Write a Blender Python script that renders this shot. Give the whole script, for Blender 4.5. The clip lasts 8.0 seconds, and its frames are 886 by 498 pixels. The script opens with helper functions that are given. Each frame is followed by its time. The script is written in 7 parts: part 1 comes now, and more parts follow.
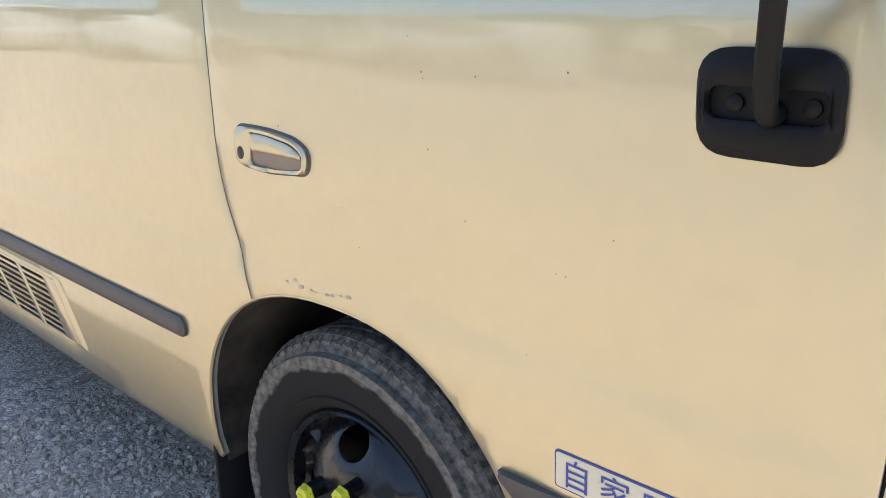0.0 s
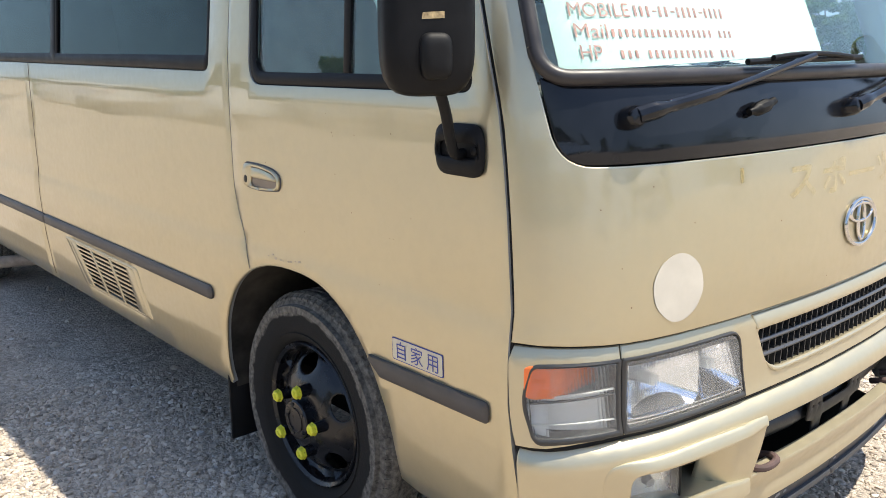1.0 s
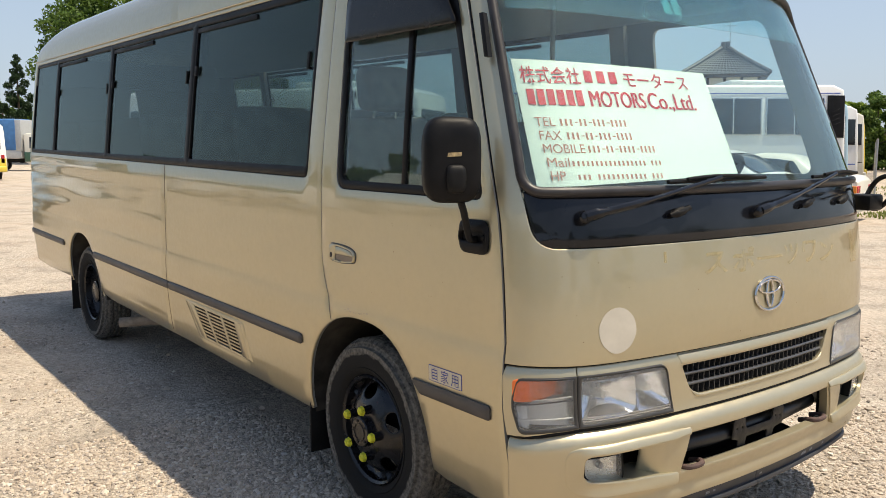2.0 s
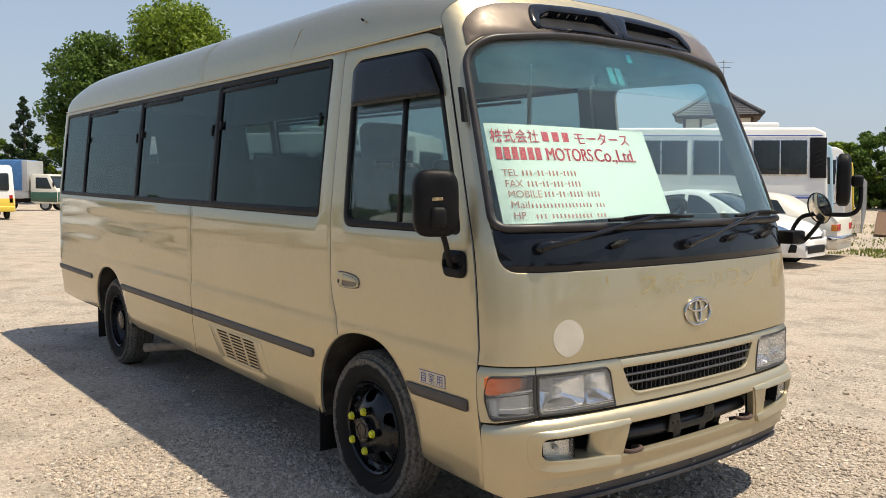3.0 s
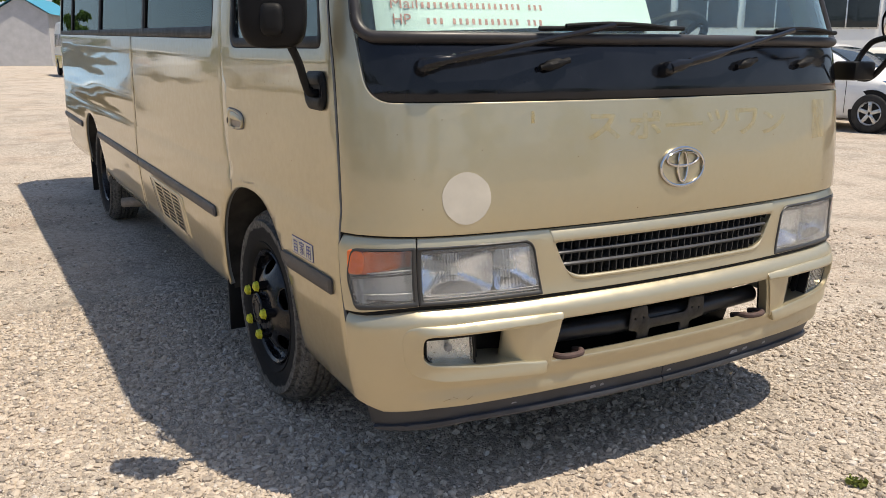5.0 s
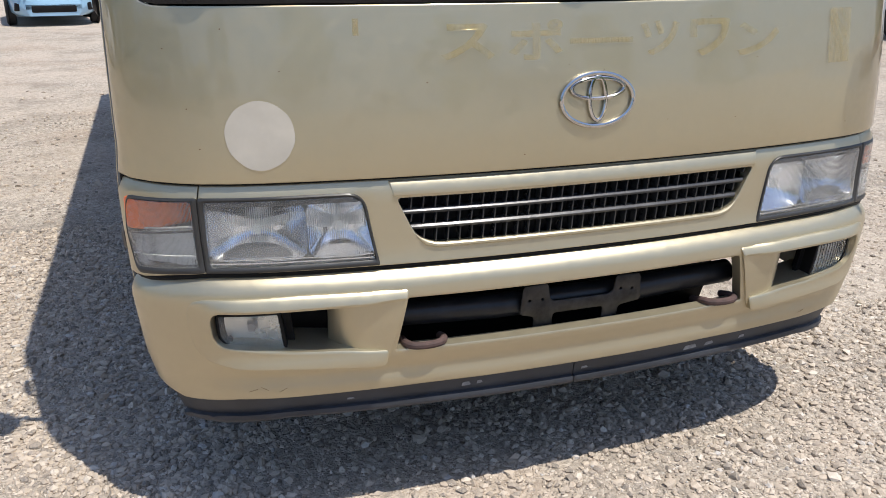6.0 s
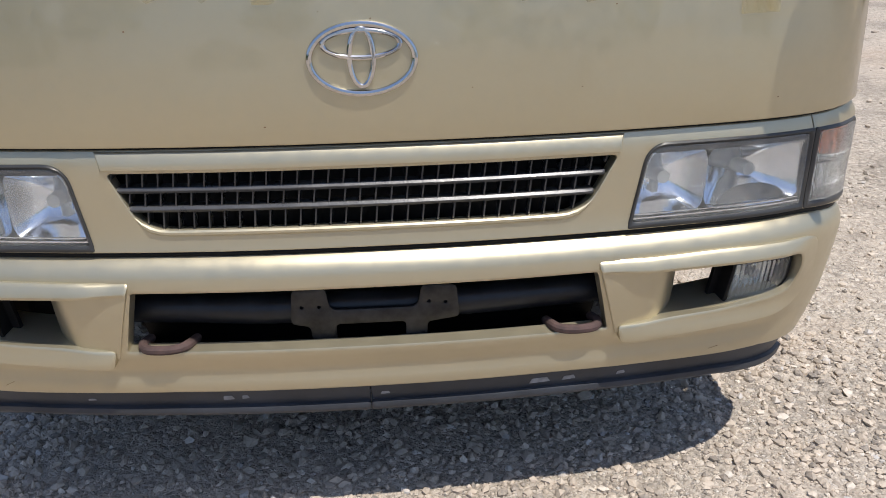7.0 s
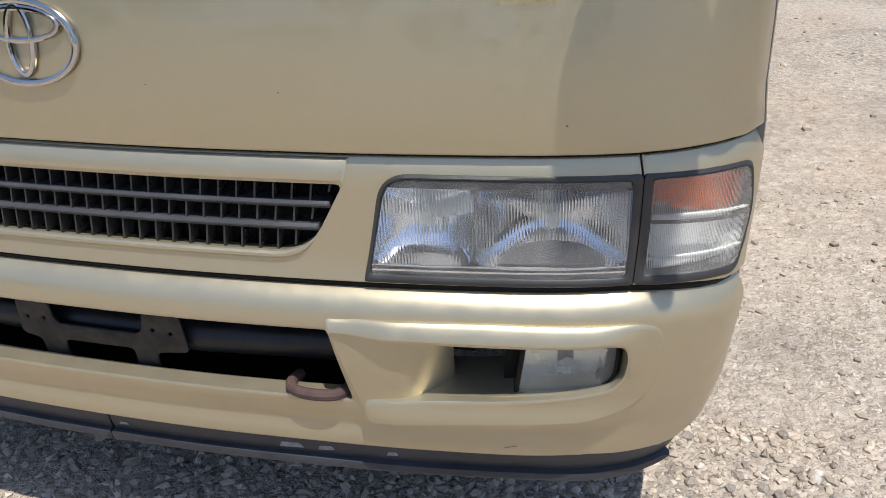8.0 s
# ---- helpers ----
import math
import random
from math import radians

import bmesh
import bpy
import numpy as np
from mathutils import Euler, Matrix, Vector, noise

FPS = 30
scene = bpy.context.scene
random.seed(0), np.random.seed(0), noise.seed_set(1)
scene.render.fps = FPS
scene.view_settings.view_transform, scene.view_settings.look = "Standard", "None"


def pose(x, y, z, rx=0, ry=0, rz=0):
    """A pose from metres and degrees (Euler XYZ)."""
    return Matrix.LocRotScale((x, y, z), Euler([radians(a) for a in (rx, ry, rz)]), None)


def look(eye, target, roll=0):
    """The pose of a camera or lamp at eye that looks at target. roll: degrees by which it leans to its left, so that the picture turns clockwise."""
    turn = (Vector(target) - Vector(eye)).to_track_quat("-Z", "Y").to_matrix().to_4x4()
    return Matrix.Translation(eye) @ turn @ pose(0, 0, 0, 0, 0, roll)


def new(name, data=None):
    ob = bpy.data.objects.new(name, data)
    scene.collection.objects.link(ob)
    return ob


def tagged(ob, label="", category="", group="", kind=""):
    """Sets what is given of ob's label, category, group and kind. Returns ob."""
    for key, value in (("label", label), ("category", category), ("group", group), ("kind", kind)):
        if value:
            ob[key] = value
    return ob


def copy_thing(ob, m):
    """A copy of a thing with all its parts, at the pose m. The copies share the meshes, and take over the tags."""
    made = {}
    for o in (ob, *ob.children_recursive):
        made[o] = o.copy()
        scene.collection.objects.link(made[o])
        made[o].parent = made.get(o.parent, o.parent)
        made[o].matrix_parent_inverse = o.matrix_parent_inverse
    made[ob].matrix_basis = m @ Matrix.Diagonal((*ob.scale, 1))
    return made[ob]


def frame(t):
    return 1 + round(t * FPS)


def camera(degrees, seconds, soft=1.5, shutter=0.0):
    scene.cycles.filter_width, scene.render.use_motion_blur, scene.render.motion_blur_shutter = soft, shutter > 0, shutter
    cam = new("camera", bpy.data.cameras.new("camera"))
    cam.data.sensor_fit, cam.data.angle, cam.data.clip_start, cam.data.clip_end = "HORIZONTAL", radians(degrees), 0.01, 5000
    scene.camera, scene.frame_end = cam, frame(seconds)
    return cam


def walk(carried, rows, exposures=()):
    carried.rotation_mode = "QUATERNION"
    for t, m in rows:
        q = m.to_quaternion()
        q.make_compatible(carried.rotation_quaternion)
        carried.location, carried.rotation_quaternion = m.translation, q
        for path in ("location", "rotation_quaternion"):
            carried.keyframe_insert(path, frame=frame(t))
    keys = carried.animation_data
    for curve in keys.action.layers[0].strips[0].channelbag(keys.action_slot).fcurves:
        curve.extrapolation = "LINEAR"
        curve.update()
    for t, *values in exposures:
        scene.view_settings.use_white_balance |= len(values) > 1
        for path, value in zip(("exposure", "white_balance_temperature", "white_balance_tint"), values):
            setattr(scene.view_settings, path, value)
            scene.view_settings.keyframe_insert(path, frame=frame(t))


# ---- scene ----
cam = camera(55.9, 8.0, 0.7)
METRES, EYE, TILT, LEAN, TURN = 7.101, 1.335, 0.0, 0.0, 43.1
ROWS = [
    (0.0, 0.0, 0.0, 0.0, -0.35, -17.56, 1.11),
    (0.5, 0.0302, -0.0653, 0.0016, 2.15, -17.07, 0.71),
    (1.0, 0.0596, -0.1296, 0.01, 4.75, -12.96, 0.43),
    (1.5, 0.079, -0.1947, 0.0162, 7.73, -9.92, 0.29),
    (2.0, 0.0904, -0.2549, 0.0234, 9.31, -6.98, -0.14),
    (3.5, 0.1178, -0.3624, 0.0272, 9.11, -4.1, 0.07),
    (4.0, 0.1439, -0.322, 0.0183, 10.99, -6.53, -0.87),
    (4.5, 0.1656, -0.2594, 0.0072, 13.32, -10.67, -0.38),
    (6.0, 0.2677, -0.0762, -0.0076, 28.23, -19.11, 0.01),
    (6.5, 0.3081, -0.0204, -0.0109, 35.53, -22.1, 0.6),
    (7.0, 0.3355, 0.0448, -0.0113, 42.35, -23.61, 0.81),
    (7.5, 0.3633, 0.1078, -0.0154, 52.3, -24.24, 0.7),
    (8.0, 0.3755, 0.1767, -0.0175, 62.25, -25.42, 1.83),
]
EXPOSURES = [(0.0, 1.50, 6650, 7), (0.5, 1.30, 6700, 7), (1.0, 1.00, 6950, 7), (1.5, 0.68, 7450, 8), (2.0, 0.44, 7800, 8), (3.5, 0.28, 7800, 8), (4.5, 0.28, 7700, 10), (6.0, 0.24, 6550, 9), (6.5, 0.15, 6500, 10), (8.0, 0.18, 6450, 9)]
walk(cam, [(t, pose(-0.09, -1.815, EYE, TILT, LEAN, TURN) @ pose(METRES * x, METRES * y, METRES * z, 90 + pitch, roll, yaw)) for t, x, y, z, yaw, pitch, roll in ROWS], EXPOSURES)

# ---- daylight ----
SUN = Vector((0.30, 0.24, 1.0)).normalized()
world = bpy.data.worlds.new("sky")
scene.world = world
world.use_nodes = True
wn = world.node_tree.nodes
sky = wn.new("ShaderNodeTexSky")
sky.sky_type, sky.sun_disc = "NISHITA", False
sky.sun_elevation = math.asin(SUN.z)
sky.sun_rotation = math.atan2(SUN.x, SUN.y)
sky.air_density, sky.dust_density, sky.ozone_density = 1.0, 1.2, 6.5
wn["Background"].inputs["Strength"].default_value = 0.142
# a pale haze thickens towards the horizon
w_co, w_sep, w_map, w_mix = (wn.new("ShaderNode" + k) for k in ("TexCoord", "SeparateXYZ", "MapRange", "Mix"))
w_map.inputs[1].default_value, w_map.inputs[2].default_value = 0.0, 0.62
w_map.inputs[3].default_value, w_map.inputs[4].default_value = 0.80, 0.10
w_mix.data_type = "RGBA"
w_mix.inputs[7].default_value = (2.40, 3.02, 4.30, 1)
for a_, b_ in ((w_co.outputs["Generated"], w_sep.inputs[0]), (w_sep.outputs[2], w_map.inputs[0]), (w_map.outputs[0], w_mix.inputs[0]), (sky.outputs[0], w_mix.inputs[6]), (w_mix.outputs[2], wn["Background"].inputs["Color"])):
    world.node_tree.links.new(a_, b_)
sun = new("sun", bpy.data.lights.new("sun", "SUN"))
sun.data.energy, sun.data.angle, sun.data.color = 4.35, radians(0.53), (1.0, 0.95, 0.87)
sun.matrix_basis = look(SUN * 30, (0, 0, 0))


# ---- materials ----
class Nodes:
    """A node material in short form."""

    def __init__(self, name):
        self.mat = bpy.data.materials.new(name)
        self.mat.use_nodes = True
        self.t = self.mat.node_tree
        self.b = self.t.nodes["Principled BSDF"]
        self.co = self.t.nodes.new("ShaderNodeTexCoord").outputs["Object"]

    def add(self, kind, **inputs):
        n = self.t.nodes.new("ShaderNode" + kind)
        for k, v in inputs.items():
            key = k.replace("_", " ")
            self.set(n, key, v)
        return n

    def set(self, n, key, v):
        s = n.inputs[key]
        if hasattr(v, "is_linked"):
            self.t.links.new(v, s)
        else:
            s.default_value = v

    def base(self, **inputs):
        for k, v in inputs.items():
            self.set(self.b, k.replace("_", " "), v)
        return self

    def noise(self, scale, detail=4.0, rough=0.55, stretch=None):
        n = self.add("TexNoise", Scale=scale, Detail=detail, Roughness=rough, Vector=self.place(stretch))
        return n.outputs["Fac"]

    def place(self, stretch=None):
        if not stretch:
            return self.co
        return self.add("Mapping", Vector=self.co, Scale=stretch).outputs[0]

    def ramp(self, fac, stops):
        n = self.add("ValToRGB", Fac=fac)
        e = n.color_ramp.elements
        while len(e) < len(stops):
            e.new(0.5)
        for el, (p, c) in zip(e, stops):
            el.position, el.color = p, (*c, 1) if len(c) == 3 else c
        return n.outputs["Color"]

    def grey(self, fac, p0, v0, p1, v1):
        n = self.add("MapRange", Value=fac)
        n.inputs[1].default_value, n.inputs[2].default_value = p0, p1
        n.inputs[3].default_value, n.inputs[4].default_value = v0, v1
        return n.outputs[0]

    def mix(self, fac, a, b, kind="MIX"):
        n = self.t.nodes.new("ShaderNodeMix")
        n.data_type, n.blend_type = "RGBA", kind
        for s, v in ((n.inputs[0], fac), (n.inputs[6], a), (n.inputs[7], b)):
            if hasattr(v, "is_linked"):
                self.t.links.new(v, s)
            else:
                s.default_value = (*v, 1) if isinstance(v, tuple) and len(v) == 3 else v
        return n.outputs[2]

    def bump(self, height, strength=0.3, distance=0.01, under=None):
        n = self.add("Bump", Height=height, Strength=strength, Distance=distance)
        if under is not None:
            self.t.links.new(under, n.inputs["Normal"])
        self.t.links.new(n.outputs[0], self.b.inputs["Normal"])
        return n.outputs[0]

    def maths(self, op, a, b=0.0):
        n = self.t.nodes.new("ShaderNodeMath")
        n.operation = op
        for s, v in zip(n.inputs, (a, b)):
            if hasattr(v, "is_linked"):
                self.t.links.new(v, s)
            else:
                s.default_value = v
        return n.outputs[0]


def paint(name, c, metal=0.0, rough=0.35, coat=0.7, dirt=0.12, dirt_colour=(0.30, 0.24, 0.16), wave=0.0, haze=(0.035, 0.10)):
    m = Nodes(name)
    big = m.noise(1.3, 5.0)
    fine = m.noise(38.0, 3.0)
    low = m.noise(4.5, 6.0, 0.6)
    col = m.mix(m.grey(big, 0.35, 0.0, 0.7, dirt), c, dirt_colour)
    col = m.mix(m.grey(low, 0.5, 0.0, 0.75, dirt * 0.8), col, tuple(v * 0.78 for v in c))
    m.base(Base_Color=col, Metallic=metal, Coat_Weight=coat, Coat_IOR=1.52, Coat_Roughness=m.grey(low, 0.3, haze[0], 0.75, haze[1]),
           Roughness=m.grey(fine, 0.3, rough - 0.04, 0.7, rough + 0.06))
    if metal > 0.8:
        m.base(Specular_Tint=(0.66, 0.60, 0.46, 1))
    h = m.noise(2.2, 2.0, 0.5, (0.4, 1, 2.6))
    if wave:
        # the old sheet behind the last seam is beaten into long shallow ripples
        along = m.add("SeparateXYZ", Vector=m.co).outputs[0]
        ripple = m.maths("MULTIPLY", m.noise(1.5, 1.0, 0.4, (0.26, 1, 3.6)), m.grey(along, -3.30, 7.5, -3.20, 0.0))
        h = m.maths("ADD", h, ripple)
    n = m.bump(m.maths("ADD", h, m.maths("MULTIPLY", fine, 0.01)), 0.05 + wave, 0.02)
    if wave:
        m.t.links.new(n, m.b.inputs["Coat Normal"])
    return m.mat


def plain(name, c, rough=0.5, metal=0.0, vary=0.25, scale=14.0, bump=0.15, fine=90.0, coat=0.0, spec=0.5):
    m = Nodes(name)
    a, b = m.noise(scale, 5.0), m.noise(fine, 3.0)
    dark, light = tuple(v * (1 - vary) for v in c), tuple(min(1, v * (1 + vary)) for v in c)
    col = m.ramp(a, [(0.3, dark), (0.7, light)])
    m.base(Base_Color=col, Metallic=metal, Coat_Weight=coat, Specular_IOR_Level=spec,
           Roughness=m.grey(a, 0.3, max(0.02, rough - 0.07), 0.7, min(1, rough + 0.07)))
    m.bump(b, bump, 0.002)
    return m.mat


def pane(name, tint, dust=0.0, ior=1.5):
    """Clear glass: each of a pane's two faces takes half of the tint."""
    m = Nodes(name)
    t = m.t
    last = m.add("BsdfGlass", Color=(*[v ** 0.5 for v in tint], 1), Roughness=0.0, IOR=ior).outputs[0]
    if dust:
        film = m.add("BsdfDiffuse", Color=(0.5, 0.48, 0.43, 1))
        m2 = t.nodes.new("ShaderNodeMixShader")
        t.links.new(m.grey(m.noise(9.0, 6.0), 0.35, dust * 0.3, 0.75, dust), m2.inputs[0])
        t.links.new(last, m2.inputs[1])
        t.links.new(film.outputs[0], m2.inputs[2])
        last = m2.outputs[0]
    t.links.new(last, t.nodes["Material Output"].inputs["Surface"])
    return m.mat


def gravel_colour(m, co_scale):
    vor = m.add("TexVoronoi", Scale=co_scale, Vector=m.co)
    sep = m.add("SeparateColor", Color=vor.outputs["Color"])
    return vor, sep.outputs[0]


def make_gravel():
    m = Nodes("gravel_ground")
    plain_co = m.co
    coarse = m.noise(0.5, 6.0, 0.62)
    mid = m.noise(3.2, 5.0)
    dust = m.noise(26.0, 7.0, 0.65)
    warp = m.add("TexNoise", Scale=45.0, Detail=3.0, Vector=m.co)
    co = m.t.nodes.new("ShaderNodeVectorMath")
    co.operation = "MULTIPLY_ADD"
    m.t.links.new(warp.outputs["Color"], co.inputs[0])
    co.inputs[1].default_value = (0.022, 0.022, 0.022)
    m.t.links.new(plain_co, co.inputs[2])
    m.co = co.outputs[0]
    v1, r1 = gravel_colour(m, 58.0)
    v2, r2 = gravel_colour(m, 135.0)
    stones = [(0.0, (0.15, 0.135, 0.12)), (0.3, (0.27, 0.235, 0.195)), (0.6, (0.43, 0.375, 0.312)), (0.85, (0.58, 0.51, 0.43)), (1.0, (0.74, 0.68, 0.61))]
    c1, c2 = m.ramp(r1, stones), m.ramp(r2, stones)
    soil = m.ramp(dust, [(0.3, (0.40, 0.333, 0.270)), (0.7, (0.655, 0.565, 0.475))])
    c = m.mix(m.grey(mid, 0.44, 0.0, 0.54, 1.0), c2, c1)
    c = m.mix(m.grey(dust, 0.40, 0.05, 0.62, 0.60), c, soil)
    c = m.mix(m.grey(coarse, 0.40, 0.0, 0.60, 0.80), c, soil)
    patch = m.noise(1.7, 5.0, 0.6)
    dirt = m.noise(0.9, 6.0, 0.7)
    c = m.mix(m.grey(dirt, 0.50, 0.0, 0.66, 0.55), c, m.ramp(dust, [(0.3, (0.34, 0.25, 0.185)), (0.7, (0.52, 0.41, 0.32))]))
    c = m.mix(m.grey(patch, 0.36, 0.55, 0.50, 0.0), c, m.ramp(dust, [(0.3, (0.17, 0.145, 0.12)), (0.7, (0.38, 0.33, 0.275))]))
    m.base(Base_Color=c, Roughness=0.95, Specular_IOR_Level=0.15)
    h = m.maths("ADD", m.maths("MULTIPLY", m.maths("SUBTRACT", 1.0, v1.outputs["Distance"]), m.grey(r1, 0, 0.2, 1, 1.2)),
                m.maths("ADD", m.maths("MULTIPLY", m.maths("SUBTRACT", 1.0, v2.outputs["Distance"]), m.grey(r2, 0, 0.1, 1, 0.6)), m.maths("MULTIPLY", dust, 0.8)))
    m.bump(h, 1.0, 0.010)
    return m.mat


def make_stone():
    m = Nodes("crushed_stone")
    g = m.add("NewGeometry")
    c = m.ramp(g.outputs["Random Per Island"], [(0.0, (0.17, 0.155, 0.14)), (0.2, (0.30, 0.26, 0.22)), (0.5, (0.44, 0.37, 0.30)), (0.85, (0.54, 0.46, 0.38)), (0.95, (0.64, 0.575, 0.495)), (1.0, (0.44, 0.425, 0.42))])
    c = m.mix(m.grey(m.noise(160.0, 4.0), 0.35, 0.0, 0.7, 0.5), c, (0.53, 0.435, 0.345))
    m.base(Base_Color=c, Roughness=0.9, Specular_IOR_Level=0.25)
    m.bump(m.noise(220.0, 3.0), 0.3, 0.003)
    return m.mat


def make_leaf(name, dark, light):
    m = Nodes(name)
    g = m.add("NewGeometry")
    c = m.ramp(g.outputs["Random Per Island"], [(0.0, dark), (0.6, light), (1.0, tuple(v * 1.35 for v in light))])
    m.base(Base_Color=c, Roughness=0.55, Specular_IOR_Level=0.3)
    soft = m.add("BsdfTranslucent", Color=c)
    mx = m.t.nodes.new("ShaderNodeMixShader")
    mx.inputs[0].default_value = 0.35
    m.t.links.new(m.b.outputs[0], mx.inputs[1])
    m.t.links.new(soft.outputs[0], mx.inputs[2])
    m.t.links.new(mx.outputs[0], m.t.nodes["Material Output"].inputs["Surface"])
    return m.mat


def make_ribbed(name, ribs, depth):
    """Moulded lamp glass whose upright flutes bend what lies behind."""
    m = Nodes(name)
    p = m.add("SeparateXYZ", Vector=m.co)
    along = m.maths("SUBTRACT", m.maths("ABSOLUTE", p.outputs[1]), p.outputs[0])
    wave = m.maths("SINE", m.maths("MULTIPLY", along, ribs))
    n = m.add("Bump", Height=wave, Strength=1.0, Distance=depth)
    glass = m.add("BsdfGlass", Color=(0.97, 0.98, 0.99, 1), Roughness=0.03, IOR=1.45, Normal=n.outputs[0])
    haze = m.add("BsdfDiffuse", Color=(0.75, 0.76, 0.76, 1), Normal=n.outputs[0])
    a = m.t.nodes.new("ShaderNodeMixShader")
    m.t.links.new(m.grey(m.noise(25.0, 4.0), 0.3, 0.02, 0.7, 0.08), a.inputs[0])
    m.t.links.new(glass.outputs[0], a.inputs[1])
    m.t.links.new(haze.outputs[0], a.inputs[2])
    m.t.links.new(a.outputs[0], m.t.nodes["Material Output"].inputs["Surface"])
    return m.mat


GOLD = paint("champagne_gold_paint", (0.512, 0.453, 0.311), metal=0.86, rough=0.40, coat=1.0, dirt=0.08, wave=0.12)
# brown old paint; also the painted shade in the door handle's recess
GOLD_OLD_AND_SHADE = paint("sunburnt_gold_and_recess_shade", (0.15, 0.115, 0.088), metal=0.25, rough=0.45, coat=0.4, dirt=0.5, dirt_colour=(0.20, 0.15, 0.11))
GOLD_PLASTIC = paint("champagne_gold_bumper_paint", (0.515, 0.457, 0.325), metal=0.76, rough=0.39, coat=0.2, dirt=0.06, haze=(0.21, 0.25))
SEAL = plain("grey_windscreen_rubber", (0.028, 0.025, 0.026), 0.42, vary=0.2, spec=0.4)
BRACKET = plain("dusty_dark_steel", (0.034, 0.031, 0.029), 0.6, metal=0.3, vary=0.7, scale=28.0)
TUBE = plain("blue_black_beam_paint", (0.013, 0.014, 0.018), 0.38, vary=0.4, scale=25.0, spec=0.4)
GRILLE_BAR = plain("satin_grey_grille_plastic", (0.075, 0.075, 0.078), 0.32, metal=0.3, vary=0.15)
VANE = plain("dark_vane_plastic", (0.035, 0.035, 0.036), 0.3, vary=0.2)
LINER = plain("dusty_arch_liner", (0.042, 0.037, 0.031), 0.85, vary=0.85, scale=6.0, spec=0.25)
LAMP_GREY = plain("grey_lamp_housing", (0.48, 0.48, 0.46), 0.35, vary=0.15)
LAMP_BAND = plain("dark_lamp_band", (0.045, 0.045, 0.047), 0.4, vary=0.2)
HEADLINER = plain("pale_ceiling_cloth", (0.52, 0.52, 0.50), 0.9, vary=0.06, fine=250.0)
BLACK_GLOSS = plain("black_gloss_panel", (0.007, 0.008, 0.011), 0.11, vary=0.3, bump=0.02, coat=0.0, spec=0.36)
# real rubber, and the black sheets that stand for shade in openings
RUBBER_AND_SHADE = plain("black_rubber_and_shade", (0.007, 0.007, 0.0075), 0.55, vary=0.35, spec=0.2)
TYRE = plain("tyre_rubber", (0.027, 0.0255, 0.024), 0.85, vary=0.6, scale=9.0, bump=0.5, fine=160.0)
_t = Nodes("dusty_tyre_rubber")
_p = _t.add("SeparateXYZ", Vector=_t.co)
_rad = _t.maths("SQRT", _t.maths("ADD", _t.maths("POWER", _p.outputs[0], 2.0), _t.maths("POWER", _p.outputs[2], 2.0)))
_dust = _t.maths("MULTIPLY", _t.grey(_t.maths("ADD", _rad, _t.maths("MULTIPLY", _t.noise(14.0, 5.0), 0.05)), 0.330, 0.0, 0.338, 1.0), _t.grey(_t.noise(60.0, 4.0), 0.3, 0.15, 0.7, 0.75))
_t.base(Base_Color=_t.mix(_dust, (0.012, 0.0118, 0.0115), (0.26, 0.243, 0.215)), Roughness=0.85, Specular_IOR_Level=0.25)
_t.bump(_t.noise(170.0, 3.0), 0.4, 0.004)
TYRE_DUSTY = _t.mat
TRIM = plain("dark_grey_plastic", (0.0085, 0.0085, 0.0092), 0.45, vary=0.25, spec=0.14)
SMOKE = plain("smoked_visor_plastic", (0.008, 0.008, 0.009), 0.22, vary=0.2, bump=0.02, spec=0.3)
STRIP = plain("grey_plastic_strip", (0.058, 0.052, 0.05), 0.5, vary=0.2)
LIP = plain("faded_grey_plastic", (0.034, 0.038, 0.047), 0.5, vary=0.35, scale=6.0)
BLACK_STEEL = plain("black_wheel_paint", (0.008, 0.008, 0.010), 0.27, vary=0.25, bump=0.05, coat=0.15, spec=0.35)
CHASSIS = plain("dirty_chassis_steel", (0.011, 0.0105, 0.010), 0.85, spec=0.2, vary=0.6, scale=20.0)
BARE = plain("worn_dark_steel", (0.06, 0.055, 0.05), 0.55, metal=0.5, vary=0.5, scale=30.0)
EXHAUST = plain("dusty_pipe", (0.34, 0.27, 0.21), 0.75, vary=0.3, scale=20.0)
OCHRE = plain("torn_ochre_paper", (0.42, 0.31, 0.16), 0.7, vary=0.5, scale=90.0)
RUST = plain("rusty_steel", (0.075, 0.045, 0.040), 0.8, vary=0.4, scale=40.0)
CHROME = plain("chrome", (0.75, 0.76, 0.78), 0.07, metal=1.0, vary=0.06, bump=0.02)
# chrome darkened by colour, for the darker surroundings the emblem should reflect
EMBLEM = plain("dimmed_reflection_chrome", (0.58, 0.57, 0.56), 0.07, metal=1.0, vary=0.1, bump=0.02)
MIRROR = plain("mirror_glass", (0.85, 0.86, 0.87), 0.02, metal=1.0, vary=0.02, bump=0.0)
ALLOY = plain("silver_alloy", (0.55, 0.56, 0.57), 0.3, metal=0.8, vary=0.1)
YELLOW = plain("yellow_cap_plastic", (0.62, 0.60, 0.04), 0.45, vary=0.2)
SIDE_GLASS = pane("tinted_side_glass", (0.30, 0.40, 0.40), 0.005, 1.36)
DOOR_GLASS = pane("green_door_glass", (0.62, 0.76, 0.75), 0.04)
FRONT_GLASS = pane("green_windscreen_glass", (0.70, 0.88, 0.86), 0.025)
SUN_BAND = pane("blue_sun_band", (0.22, 0.48, 0.52), 0.11)
[n for n in SUN_BAND.node_tree.nodes if n.type == "BSDF_DIFFUSE"][0].inputs["Color"].default_value = (0.08, 0.28, 0.36, 1)
_b = SUN_BAND.node_tree
